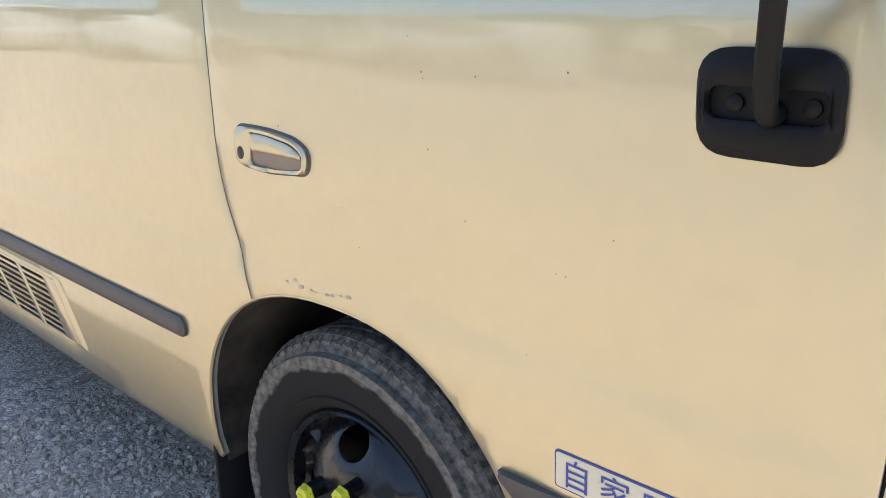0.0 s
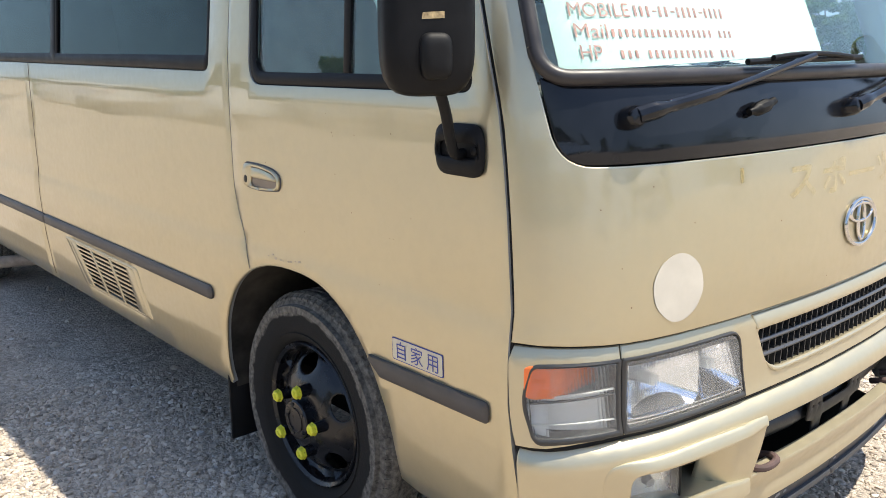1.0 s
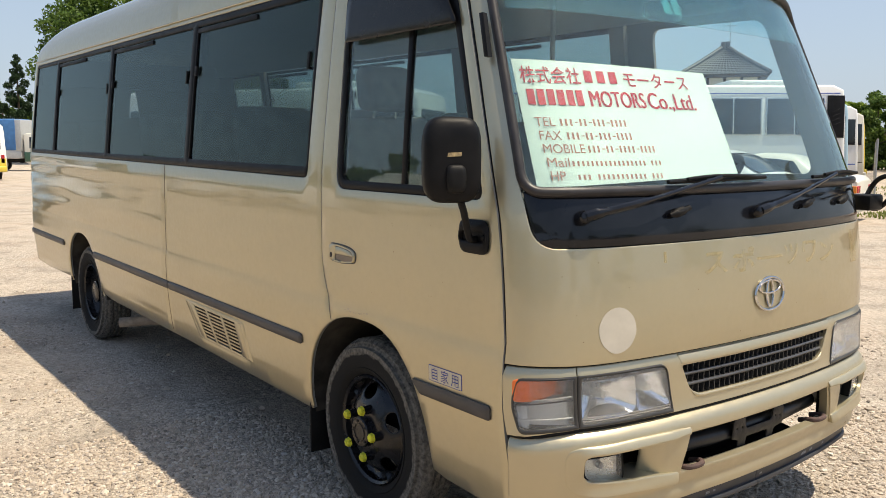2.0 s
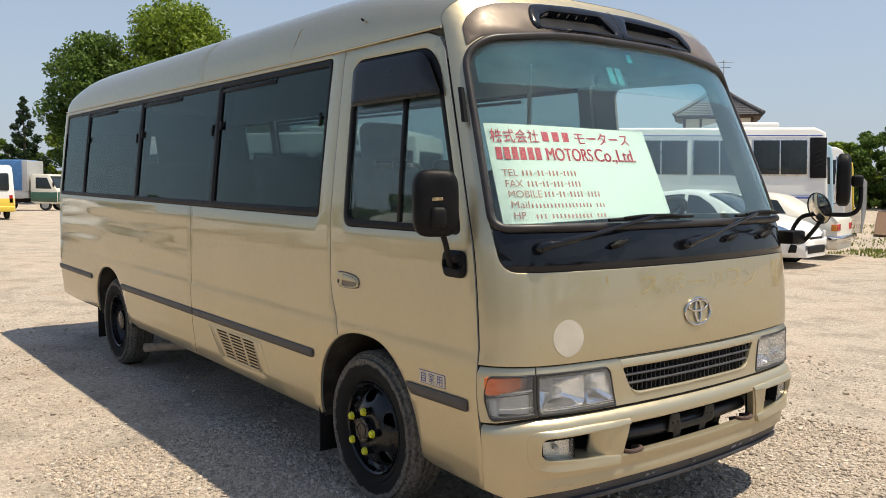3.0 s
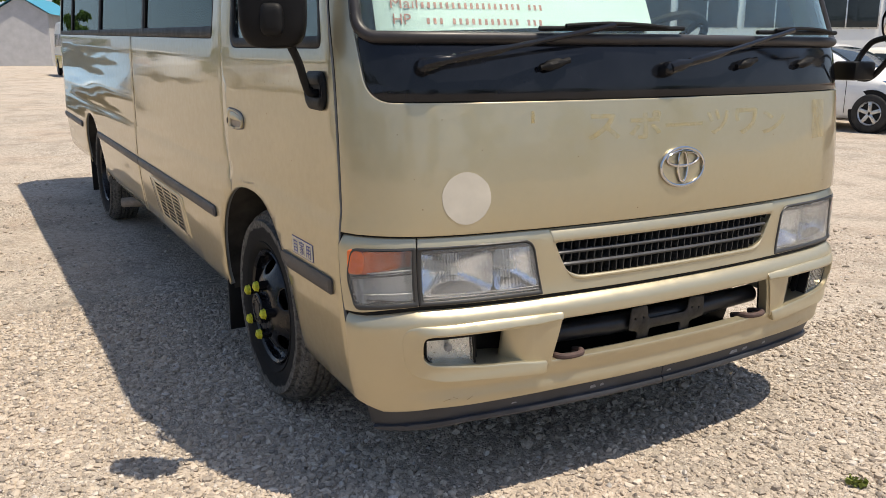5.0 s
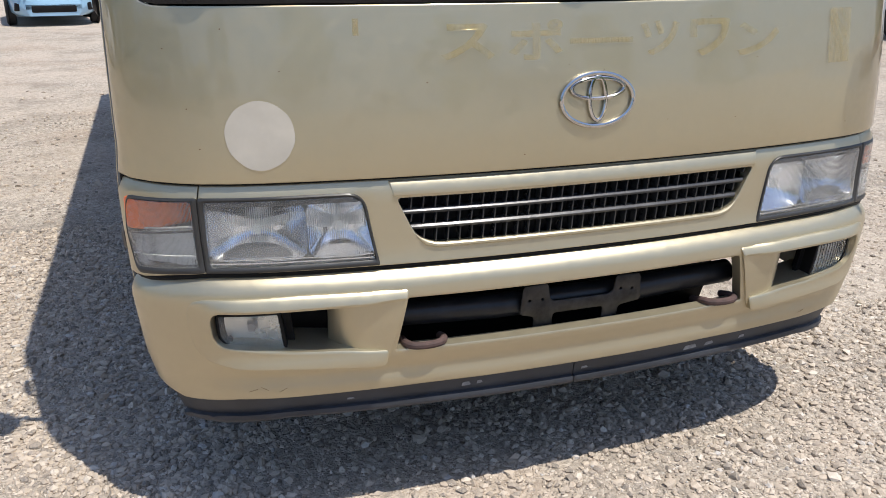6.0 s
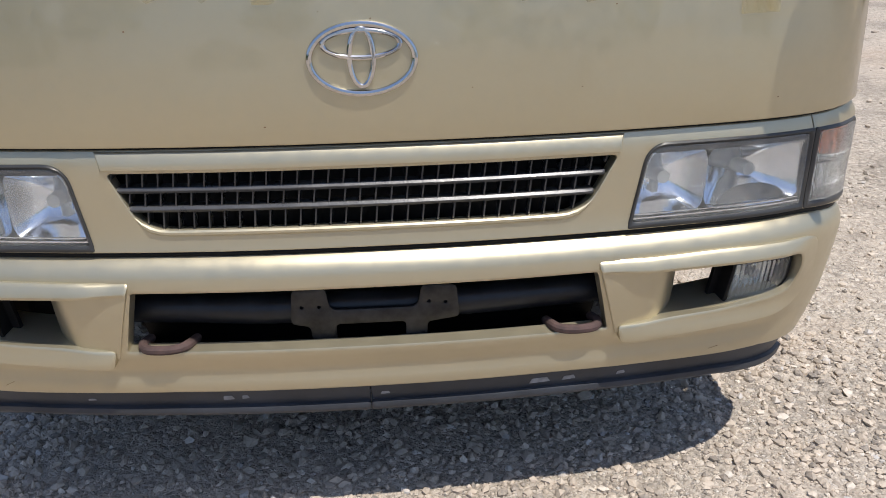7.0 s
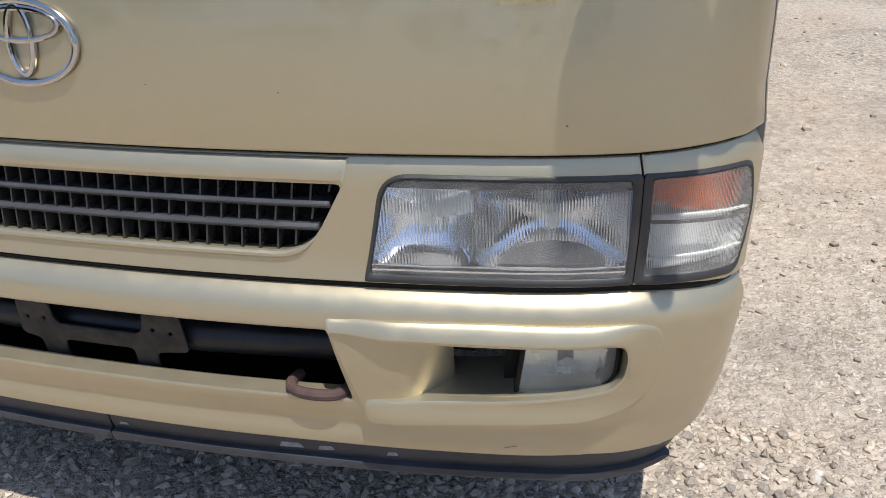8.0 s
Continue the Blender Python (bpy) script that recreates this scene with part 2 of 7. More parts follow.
_c, _s, _q = _b.nodes.new("ShaderNodeTexCoord"), _b.nodes.new("ShaderNodeSeparateXYZ"), _b.nodes.new("ShaderNodeValToRGB")
_m = _b.nodes.new("ShaderNodeMapRange")
_m.inputs[1].default_value, _m.inputs[2].default_value = 1.95, 2.14
_b.links.new(_c.outputs["Object"], _s.inputs[0])
_b.links.new(_s.outputs[2], _m.inputs[0])
_b.links.new(_m.outputs[0], _q.inputs[0])
_q.color_ramp.elements[0].color, _q.color_ramp.elements[1].color = (0.97, 0.99, 0.99, 1), (0.25, 0.60, 0.70, 1)
_b.links.new(_q.outputs[0], [n for n in _b.nodes if n.type == "BSDF_GLASS"][0].inputs["Color"])
FAR_GLASS = plain("dark_window_glass", (0.024, 0.032, 0.036), 0.05, vary=0.08, bump=0.0, spec=0.3)
LAMP_GLASS = make_ribbed("ribbed_lamp_glass", 1250.0, 0.00012)
CORNER_GLASS = make_ribbed("finely_ribbed_glass", 1570.0, 0.00022)
FOG_GLASS = make_ribbed("fluted_fog_glass", 420.0, 0.0002)
REFLECTOR = plain("lamp_reflector", (0.80, 0.83, 0.87), 0.10, metal=1.0, vary=0.08, bump=0.15, fine=40.0)
FOG_SILVER = plain("fog_lamp_reflector", (0.84, 0.84, 0.80), 0.28, metal=0.8, vary=0.15, bump=0.04, fine=60.0)
SCRATCH = plain("scratched_primer", (0.20, 0.13, 0.07), 0.7, vary=0.4, scale=60.0)
SCRAPE = plain("scraped_plastic", (0.24, 0.25, 0.27), 0.7, vary=0.4, scale=40.0)
AMBER = plain("amber_bulb", (1.0, 0.20, 0.045), 0.3, vary=0.1)
LAMP_RIM = plain("grey_lamp_rim", (0.034, 0.034, 0.034), 0.4, vary=0.15)
WHITE_PLASTIC = plain("pale_grey_lamp_plastic", (0.62, 0.63, 0.62), 0.4, vary=0.08)
CLOTH = plain("grey_seat_cloth", (0.20, 0.21, 0.21), 0.9, vary=0.2, fine=300.0, bump=0.4)
INSIDE = plain("grey_interior_trim", (0.24, 0.24, 0.23), 0.7, vary=0.1)
DASH = plain("dark_dashboard_plastic", (0.06, 0.062, 0.062), 0.65, vary=0.15)
BOARD = plain("pale_sign_board", (0.47, 0.50, 0.50), 0.6, vary=0.03, bump=0.03)
RED_INK = plain("red_ink", (0.40, 0.012, 0.03), 0.6, vary=0.05, bump=0.0)
ROSE_INK = plain("rose_ink", (0.40, 0.15, 0.13), 0.6, vary=0.05, bump=0.0)
BLUE_INK = plain("blue_ink", (0.03, 0.05, 0.25), 0.5, vary=0.05, bump=0.0)
STICKER = plain("beige_sticker", (0.60, 0.54, 0.40), 0.45, vary=0.05, bump=0.0)
TEAL = plain("teal_sticker", (0.02, 0.42, 0.42), 0.4, vary=0.05, bump=0.0)
TEAL_DULL = plain("dull_teal_sticker", (0.03, 0.22, 0.22), 0.5, vary=0.1, bump=0.0)
SCRAPED = plain("scraped_gold_paint", (0.34, 0.30, 0.23), 0.55, vary=0.2)
PATCH = plain("bleached_paint", (0.50, 0.46, 0.39), 0.5, vary=0.08, bump=0.05)
GHOST = paint("yellowed_paint", (0.62, 0.47, 0.18), metal=0.5, rough=0.36, coat=0.6, dirt=0.3, dirt_colour=(0.535, 0.462, 0.322))
_g = GHOST.node_tree
_n = _g.nodes.new("ShaderNodeTexNoise")
_n.inputs["Scale"].default_value, _n.inputs["Detail"].default_value = 34.0, 6.0
_r = _g.nodes.new("ShaderNodeMapRange")
_r.inputs[1].default_value, _r.inputs[2].default_value, _r.inputs[3].default_value, _r.inputs[4].default_value = 0.25, 0.75, 0.05, 0.42
_g.links.new(_n.outputs["Fac"], _r.inputs[0])
_g.links.new(_r.outputs[0], _g.nodes["Principled BSDF"].inputs["Alpha"])
GRAVEL, STONE = make_gravel(), make_stone()
WHITE_PAINT = paint("white_vehicle_paint", (0.80, 0.80, 0.78), rough=0.3, coat=0.5, dirt=0.08)
CREAM_PAINT = paint("cream_vehicle_paint", (0.74, 0.71, 0.62), rough=0.35, coat=0.4, dirt=0.12)
YELLOW_PAINT = paint("yellow_vehicle_paint", (0.72, 0.52, 0.06), rough=0.35, coat=0.5, dirt=0.06)
GREEN_PAINT = paint("dark_green_vehicle_paint", (0.02, 0.09, 0.05), rough=0.35, coat=0.5, dirt=0.08)
BLUE_PAINT = paint("light_blue_vehicle_paint", (0.35, 0.52, 0.62), rough=0.35, coat=0.5, dirt=0.06)
SKY_PAINT = paint("sky_blue_car_paint", (0.28, 0.48, 0.66), rough=0.3, coat=0.7, dirt=0.04)
BLUE_STRIPE = paint("blue_stripe_paint", (0.05, 0.10, 0.42), rough=0.35, coat=0.5, dirt=0.05)
TARP = plain("blue_tarpaulin", (0.05, 0.17, 0.38), 0.7, vary=0.2, scale=3.0)
SILVER = plain("silver_sheet", (0.45, 0.46, 0.46), 0.5, metal=0.3, vary=0.12)
RED_LAMP = plain("red_lamp_plastic", (0.45, 0.02, 0.02), 0.25, vary=0.1)
ORANGE_LAMP = plain("orange_lamp_plastic", (0.70, 0.22, 0.03), 0.25, vary=0.1)
PLASTER = plain("cream_plaster", (0.72, 0.68, 0.60), 0.9, vary=0.08)
TIMBER = plain("dark_timber", (0.075, 0.05, 0.035), 0.8, vary=0.3)
ROOF_TILE = plain("grey_roof_tile", (0.09, 0.09, 0.095), 0.55, vary=0.3, scale=5.0)
BLUE_SHEET = plain("teal_roof_sheet", (0.05, 0.26, 0.38), 0.5, vary=0.12, scale=2.0)
GREY_WALL = plain("grey_shed_wall", (0.42, 0.42, 0.43), 0.8, vary=0.1, scale=2.0)
ZINC = plain("galvanised_steel", (0.42, 0.43, 0.43), 0.5, metal=0.6, vary=0.15)
BARK = plain("bark", (0.09, 0.07, 0.05), 0.95, vary=0.4, scale=6.0, bump=0.8, fine=25.0)
LEAF = make_leaf("broad_leaf", (0.06, 0.11, 0.014), (0.19, 0.27, 0.035))
LEAF_DARK = make_leaf("dark_leaf", (0.035, 0.075, 0.014), (0.10, 0.165, 0.032))
NEEDLE = make_leaf("conifer_needle", (0.012, 0.03, 0.012), (0.028, 0.055, 0.02))
GRASS = make_leaf("grass_blade", (0.07, 0.10, 0.02), (0.18, 0.21, 0.05))
SOIL = plain("brown_soil", (0.14, 0.078, 0.044), 0.95, vary=0.25, scale=3.0, bump=0.6, fine=20.0)


# ---- mesh tools ----
def finish(ob, mats, smooth=35):
    me = ob.data
    for m in (mats if isinstance(mats, (list, tuple)) else [mats]):
        me.materials.append(m)
    if smooth:
        me.shade_smooth()
        me.set_sharp_from_angle(angle=radians(smooth))
    return ob


def mesh(name, verts, faces, mat, parent=None, label="", smooth=35, at=None):
    me = bpy.data.meshes.new(name)
    me.from_pydata([tuple(v) for v in verts], [], [tuple(f) for f in faces])
    me.validate()
    ob = finish(new(name, me), mat, smooth)
    if parent:
        ob.parent = parent
    if label:
        ob["label"] = label
    if at is not None:
        ob.matrix_basis = at
    return ob


def part(name, bm, mat, parent=None, label="", smooth=35, at=None):
    me = bpy.data.meshes.new(name)
    bmesh.ops.recalc_face_normals(bm, faces=bm.faces)
    bm.to_mesh(me)
    bm.free()
    ob = finish(new(name, me), mat, smooth)
    if parent:
        ob.parent = parent
    if label:
        ob["label"] = label
    if at is not None:
        ob.matrix_basis = at
    return ob


def thing(name, label, category, at=(0, 0, 0), group="", kind=""):
    ob = new(name)
    ob.empty_display_size = 0.2
    ob.location = at
    return tagged(ob, label, category, group, kind)


def box_bm(lo, hi, bevel=0.0, seg=2, bm=None, m=None):
    own = bmesh.new()
    bmesh.ops.create_cube(own, size=1)
    lo, hi = Vector(lo), Vector(hi)
    for v in own.verts:
        v.co = Vector([(a + b) / 2 + c * (b - a) for a, b, c in zip(lo, hi, v.co)])
    if bevel:
        bmesh.ops.bevel(own, geom=own.edges[:], offset=bevel, segments=seg, profile=0.5, affect="EDGES")
    if m is not None:
        own.transform(m)
    if bm is None:
        return own
    merge(bm, own)
    return bm


def merge(bm, other):
    me = bpy.data.meshes.new("tmp")
    other.to_mesh(me)
    other.free()
    bm.from_mesh(me)
    bpy.data.meshes.remove(me)


def tube(points, r, sides=10, caps=True):
    """Verts and faces of a round bar along points; r a number or one a point."""
    pts = [Vector(p) for p in points]
    rs = r if isinstance(r, (list, tuple)) else [r] * len(pts)
    verts, faces = [], []
    up = None
    for i, p in enumerate(pts):
        d = (pts[min(i + 1, len(pts) - 1)] - pts[max(i - 1, 0)]).normalized()
        if up is None:
            up = d.orthogonal().normalized()
        up = (up - d * up.dot(d)).normalized()
        side_ = d.cross(up)
        for k in range(sides):
            a = 2 * math.pi * k / sides
            verts.append(p + (up * math.cos(a) + side_ * math.sin(a)) * rs[i])
    for i in range(len(pts) - 1):
        for k in range(sides):
            a, b = i * sides + k, i * sides + (k + 1) % sides
            faces.append((a, b, b + sides, a + sides))
    if caps:
        faces.append(tuple(range(sides))[::-1])
        faces.append(tuple((len(pts) - 1) * sides + k for k in range(sides)))
    return verts, faces


def smooth_path(pts, n=6):
    """A Catmull-Rom line through pts."""
    p = [Vector(q) for q in pts]
    p = [p[0] * 2 - p[1]] + p + [p[-1] * 2 - p[-2]]
    out = []
    for i in range(1, len(p) - 2):
        for k in range(n):
            t = k / n
            a, b, c, d = p[i - 1:i + 3]
            out.append(0.5 * (2 * b + (c - a) * t + (2 * a - 5 * b + 4 * c - d) * t * t + (3 * b - a - 3 * c + d) * t ** 3))
    return out + [p[-2]]


def lathe(profile, sides=48, arc=None):
    """Turns (r, h) rows about the y axis; h runs along y."""
    verts, faces = [], []
    for r, h in profile:
        for k in range(sides):
            a = 2 * math.pi * k / sides
            verts.append((r * math.cos(a), h, r * math.sin(a)))
    for i in range(len(profile) - 1):
        for k in range(sides):
            a, b = i * sides + k, i * sides + (k + 1) % sides
            faces.append((a, b, b + sides, a + sides))
    return verts, faces


def inside(p, poly):
    x, y = p
    hit = False
    for (x1, y1), (x2, y2) in zip(poly, poly[1:] + poly[:1]):
        if (y1 > y) != (y2 > y) and x < (x2 - x1) * (y - y1) / (y2 - y1) + x1:
            hit = not hit
    return hit


def area2(poly):
    return sum(a[0] * b[1] - b[0] * a[1] for a, b in zip(poly, poly[1:] + poly[:1]))


def fillet(pts, r=0.03, seg=5):
    """Rounds a polygon's corners; r a number or one a corner."""
    out = []
    n = len(pts)
    rs = r if isinstance(r, (list, tuple)) else [r] * n
    for i in range(n):
        a, b, c = (Vector(pts[j % n]) for j in (i - 1, i, i + 1))
        if rs[i] <= 0:
            out.append(tuple(b))
            continue
        u, v = (a - b), (c - b)
        cut = min(rs[i], u.length * 0.48, v.length * 0.48)
        p, q = b + u.normalized() * cut, b + v.normalized() * cut
        for k in range(seg + 1):
            t = k / seg
            out.append(tuple(p * (1 - t) ** 2 + b * 2 * t * (1 - t) + q * t * t))
    return out


def shrink(poly, d):
    """Offsets a polygon inwards by d."""
    s = 1 if area2(poly) > 0 else -1
    out = []
    n = len(poly)
    for i in range(n):
        a, b, c = (Vector(poly[j % n]) for j in (i - 1, i, i + 1))
        u, v = (b - a).normalized(), (c - b).normalized()
        n1, n2 = Vector((-u.y, u.x)) * s, Vector((-v.y, v.x)) * s
        m = n1 + n2
        m = m / max(0.35, m.dot(n1)) if m.length > 1e-6 else n1
        out.append(tuple(b + m * d))
    return out


def divide(poly, step):
    out = []
    for a, b in zip(poly, poly[1:] + poly[:1]):
        a, b = Vector(a), Vector(b)
        k = max(1, int((b - a).length / step))
        out += [tuple(a.lerp(b, i / k)) for i in range(k)]
    return out


from mathutils import geometry


def sheet(name, outline, surf, mat, parent=None, holes=(), thick=0.012, off=0.0, step=0.07, roll=0.004, label="", smooth=40, back=None, folds=(), fair=False):
    """A curved panel with thickness: a flat outline with holes, laid on surf(a, b, n), its edges rolled in a little."""
    loops = [divide(outline, step)] + [divide(h, step) for h in holes]
    pts, edges, drop = [], [], []
    rolled = []
    if roll:
        for i, l in enumerate(loops):
            rolled.append(shrink(l, roll * 1.6 * (1 if i == 0 else -1)))
    for i, l in enumerate(loops + rolled):
        s = len(pts)
        pts += l
        drop += [roll if i < len(loops) else 0.0] * len(l)
        edges += [(s + k, s + (k + 1) % len(l)) for k in range(len(l))]
    xs, ys = [p[0] for p in outline], [p[1] for p in outline]
    gx, gy = min(xs) + step * 0.5, min(ys) + step * 0.5
    keep_off = max(step * 0.45, roll * 2.2)
    border = [Vector(p) for l in loops for p in l]
    arr = np.array([tuple(b) for b in border])
    y = gy
    levels = []
    while y < max(ys):
        if all(abs(y - f) > 0.02 for f in folds):
            levels.append(y)
        y += step
    for y in sorted(levels + list(folds)):
        x = gx
        while x < max(xs):
            if inside((x, y), loops[0]) and not any(inside((x, y), h) for h in loops[1:]):
                if ((arr - (x, y)) ** 2).sum(1).min() > keep_off ** 2:
                    pts.append((x, y))
                    drop.append(0.0)
            x += step
    vs, es, fs, vo, eo, fo = geometry.delaunay_2d_cdt([Vector(p) for p in pts], edges, [], 0, 1e-7)
    dz = [max([drop[k] for k in o if k < len(drop)] or [0.0]) for o in vo]
    tri = []
    for f in fs:
        c = sum((vs[i] for i in f), Vector((0, 0))) / len(f)
        p, q, r = (vs[i] for i in f[:3])
        if abs((q - p).cross(r - p)) < 2e-4 * max((q - p).length, (r - q).length, (p - r).length) ** 2:
            continue
        if inside(c, loops[0]) and not any(inside(c, h) for h in loops[1:]):
            tri.append(tuple(f))
    n = len(vs)
    verts = [surf(v.x, v.y, off - d) for v, d in zip(vs, dz)] + [surf(v.x, v.y, off - thick) for v in vs]
    facing = 0.0
    for t in tri[::max(1, len(tri) // 12)]:
        q = vs[t[0]]
        facing += (verts[t[1]] - verts[t[0]]).cross(verts[t[2]] - verts[t[0]]).dot(surf(q.x, q.y, 0.01) - surf(q.x, q.y, 0.0))
    if facing < 0:
        tri = [t[::-1] for t in tri]
    count = {}
    for t in tri:
        for e in ((t[0], t[1]), (t[1], t[2]), (t[2], t[0])):
            count[e] = 1
    faces = list(tri) + [(t[2] + n, t[1] + n, t[0] + n) for t in tri]
    for a, b in count:
        if (b, a) not in count:
            faces.append((b, a, a + n, b + n))
    ob = mesh(name, verts, faces, mat if back is None else [mat, back], parent, label, smooth)
    if back is not None:
        for p in ob.data.polygons:
            if len(tri) <= p.index:
                p.material_index = 1
    me = ob.data
    bm = bmesh.new()
    bm.from_mesh(me)
    bmesh.ops.delete(bm, geom=[v for v in bm.verts if not v.link_faces], context="VERTS")
    bm.to_mesh(me)
    bm.free()
    if fair:
        fair_normals(me, surf, [(v.x, v.y) for v, d in zip(vs, dz) if not d], off)
    return ob


def fair_normals(me, surf, spots, off):
    """Shades a panel's outer face by the smooth surface that it lies on."""
    true = {}
    e = 0.006
    for a, b in spots:
        p = surf(a, b, off)
        nrm = (surf(a + e, b, off) - surf(a - e, b, off)).cross(surf(a, b + e, off) - surf(a, b - e, off)).normalized()
        if nrm.dot(surf(a, b, off + 0.01) - p) < 0:
            nrm = -nrm
        true[tuple(round(c, 4) for c in p)] = nrm
    out = []
    for poly in me.polygons:
        for k in poly.vertices:
            nrm = true.get(tuple(round(c, 4) for c in me.vertices[k].co))
            out.append(tuple(nrm) if nrm is not None and nrm.dot(poly.normal) > 0.8 else (0.0, 0.0, 0.0))
    me.normals_split_custom_set(out)


def flat(origin, ax, ay, an):
    """A surf for flat sheets."""
    o, ax, ay, an = Vector(origin), Vector(ax), Vector(ay), Vector(an)
    return lambda a, b, n=0.0: o + ax * a + ay * b + an * n


def rect(x0, y0, x1, y1):
    return [(x0, y0), (x1, y0), (x1, y1), (x0, y1)]


def oval(cx, cy, rx, ry, n=32, power=1.0):
    return [(cx + rx * math.copysign(abs(math.cos(a)) ** power, math.cos(a)), cy + ry * math.copysign(abs(math.sin(a)) ** power, math.sin(a))) for a in (2 * math.pi * k / n for k in range(n))]


def letters(name, body, size, surf, mat, parent, x, y, spread=1.0):
    """Flat lettering in the built-in font, laid on surf."""
    cu = bpy.data.curves.new(name, "FONT")
    cu.body, cu.size, cu.space_character = body, size, spread
    tmp = new(name, cu)
    bpy.context.view_layer.update()
    me = bpy.data.meshes.new_from_object(tmp.evaluated_get(bpy.context.evaluated_depsgraph_get()))
    bpy.data.objects.remove(tmp)
    for v in me.vertices:
        v.co = surf(x + v.co.x, y + v.co.y, 0.0)
    me.materials.clear()
    ob = finish(new(name, me), mat, 0)
    ob.parent = parent
    return ob


def fitted_letters(name, body, surf, mat, parent, x0, x1, z0, z1, label="", bold=0.0):
    """Flat lettering in the built-in font, stretched to a box on surf."""
    cu = bpy.data.curves.new(name, "FONT")
    cu.body, cu.size, cu.offset = body, 1.0, bold
    tmp = new(name, cu)
    bpy.context.view_layer.update()
    me = bpy.data.meshes.new_from_object(tmp.evaluated_get(bpy.context.evaluated_depsgraph_get()))
    bpy.data.objects.remove(tmp)
    xs, ys = [v.co.x for v in me.vertices], [v.co.y for v in me.vertices]
    ax, ay, bx, by = min(xs), min(ys), max(max(xs) - min(xs), 1e-3), max(max(ys) - min(ys), 1e-3)
    for v in me.vertices:
        v.co = surf(x0 + (v.co.x - ax) / bx * (x1 - x0), z0 + (v.co.y - ay) / by * (z1 - z0), 0.0)
    me.materials.clear()
    ob = finish(new(name, me), mat, 0)
    ob.parent = parent
    if label:
        ob["label"] = label
    return ob


# ---- the minibus: its outer form ----
def table(rows, soften=0.03):
    """A smooth curve through (position, value) rows."""
    p, v = zip(*rows)
    q = np.arange(p[0] - 0.3, p[-1] + 0.3, 0.005)
    f = np.interp(q, p, v)
    k = max(1, int(soften / 0.005))
    pad = np.concatenate([np.full(k, f[0]), f, np.full(k, f[-1])])
    g = np.convolve(pad, np.ones(2 * k + 1) / (2 * k + 1), "valid")
    return lambda a: float(np.interp(a, q, g))


half_width = table([(0.2, 0.93), (0.33, 0.972), (0.42, 0.993), (0.6, 1.012), (0.72, 1.0190), (0.80, 1.0204), (0.838, 1.0194), (0.864, 1.0166), (0.881, 1.0136), (0.95, 1.0140), (1.03, 1.0136), (1.07, 1.0132), (1.11, 1.0128), (1.15, 1.0123), (1.19, 1.0117), (1.23, 1.0110), (1.27, 1.0101), (1.31, 1.0090), (1.35, 1.0077), (1.40, 1.0055),
                    (1.6, 0.985), (1.9, 0.952), (2.2, 0.915), (2.6, 0.87)], 0.012)
lean = table([(0.18, -0.05), (0.27, -0.02), (0.33, -0.004), (0.42, 0.008), (0.52, 0.018), (0.60, 0.018), (0.66, 0.0), (0.8, -0.004), (0.86, 0.003), (0.92, 0.002), (0.98, -0.002), (1.04, -0.007), (1.1, -0.013), (1.2, -0.025), (1.28, -0.037),
              (1.36, -0.060), (1.5, -0.118), (1.75, -0.225), (2.0, -0.335), (2.2, -0.43), (2.32, -0.52), (2.4, -0.62)], 0.03)
corner = table([(0.0, 1.0), (1.35, 1.0), (2.2, 0.76), (2.5, 0.7)])
PLAN = [(0, 0), (0.15, -0.002), (0.3, -0.009), (0.5, -0.026), (0.7, -0.054), (0.8, -0.077), (0.87, -0.104), (0.925, -0.14), (0.965, -0.178), (0.99, -0.21), (1.003, -0.235), (1.011, -0.262), (1.014, -0.30)]
_line = [(p.x, p.y) for p in smooth_path([(a, b, 0) for a, b in PLAN], 64)]
_arc = np.concatenate([[0], np.cumsum([math.hypot(b[0] - a[0], b[1] - a[1]) for a, b in zip(_line, _line[1:])])])
_py, _px = [p[0] for p in _line], [p[1] for p in _line]
U_END = float(np.interp(-0.262, _px[::-1], _arc[::-1]))


def arc_at(y):
    """The way round the front from its middle to the half-width y."""
    return math.copysign(float(np.interp(abs(y), _py, _arc)), y)


def front_point(u, z):
    y, x = float(np.interp(abs(u), _arc, _py)), float(np.interp(abs(u), _arc, _px))
    return Vector((x * corner(z) + lean(z), math.copysign(y, u) * half_width(z) / 1.014 * (1.036 if u > 0 else 1.0), z))


def front(u, z, n=0.0):
    """The bus's front: u round it from the middle, z up, n out."""
    p = front_point(u, z)
    if n:
        a = front_point(u + 0.01, z) - front_point(u - 0.01, z)
        b = front_point(u, z + 0.01) - front_point(u, z - 0.01)
        p = p + a.cross(b).normalized() * n
    return p


def rise(x):
    """The body stands a little higher towards its rear axle."""
    return 0.0115 * max(0.0, -1.6 - x)


def side_point(x, z, hand):
    w, zz = half_width(z), z + rise(x)
    if x > -6.72:
        return Vector((x, hand * w * (1.036 if hand > 0 else 1.0), zz))
    r = 0.22
    th = (-6.72 - x) / r
    if th < math.pi / 2:
        return Vector((-6.72 - r * math.sin(th), hand * (w - r + r * math.cos(th)), zz))
    return Vector((-6.72 - r, hand * (w - r - (th - math.pi / 2) * r), zz))


def side(hand):
    def surf(x, z, n=0.0):
        p = side_point(x, z, hand)
        if n:
            a = side_point(x + 0.01, z, hand) - side_point(x - 0.01, z, hand)
            b = side_point(x, z + 0.01, hand) - side_point(x, z - 0.01, hand)
            c = a.cross(b).normalized()
            if c.y * hand < 0 or (abs(c.y) < 0.02 and c.x > 0):
                c = -c
            p = p + c * n
        return p
    return surf


RIGHT, LEFT = side(-1), side(1)
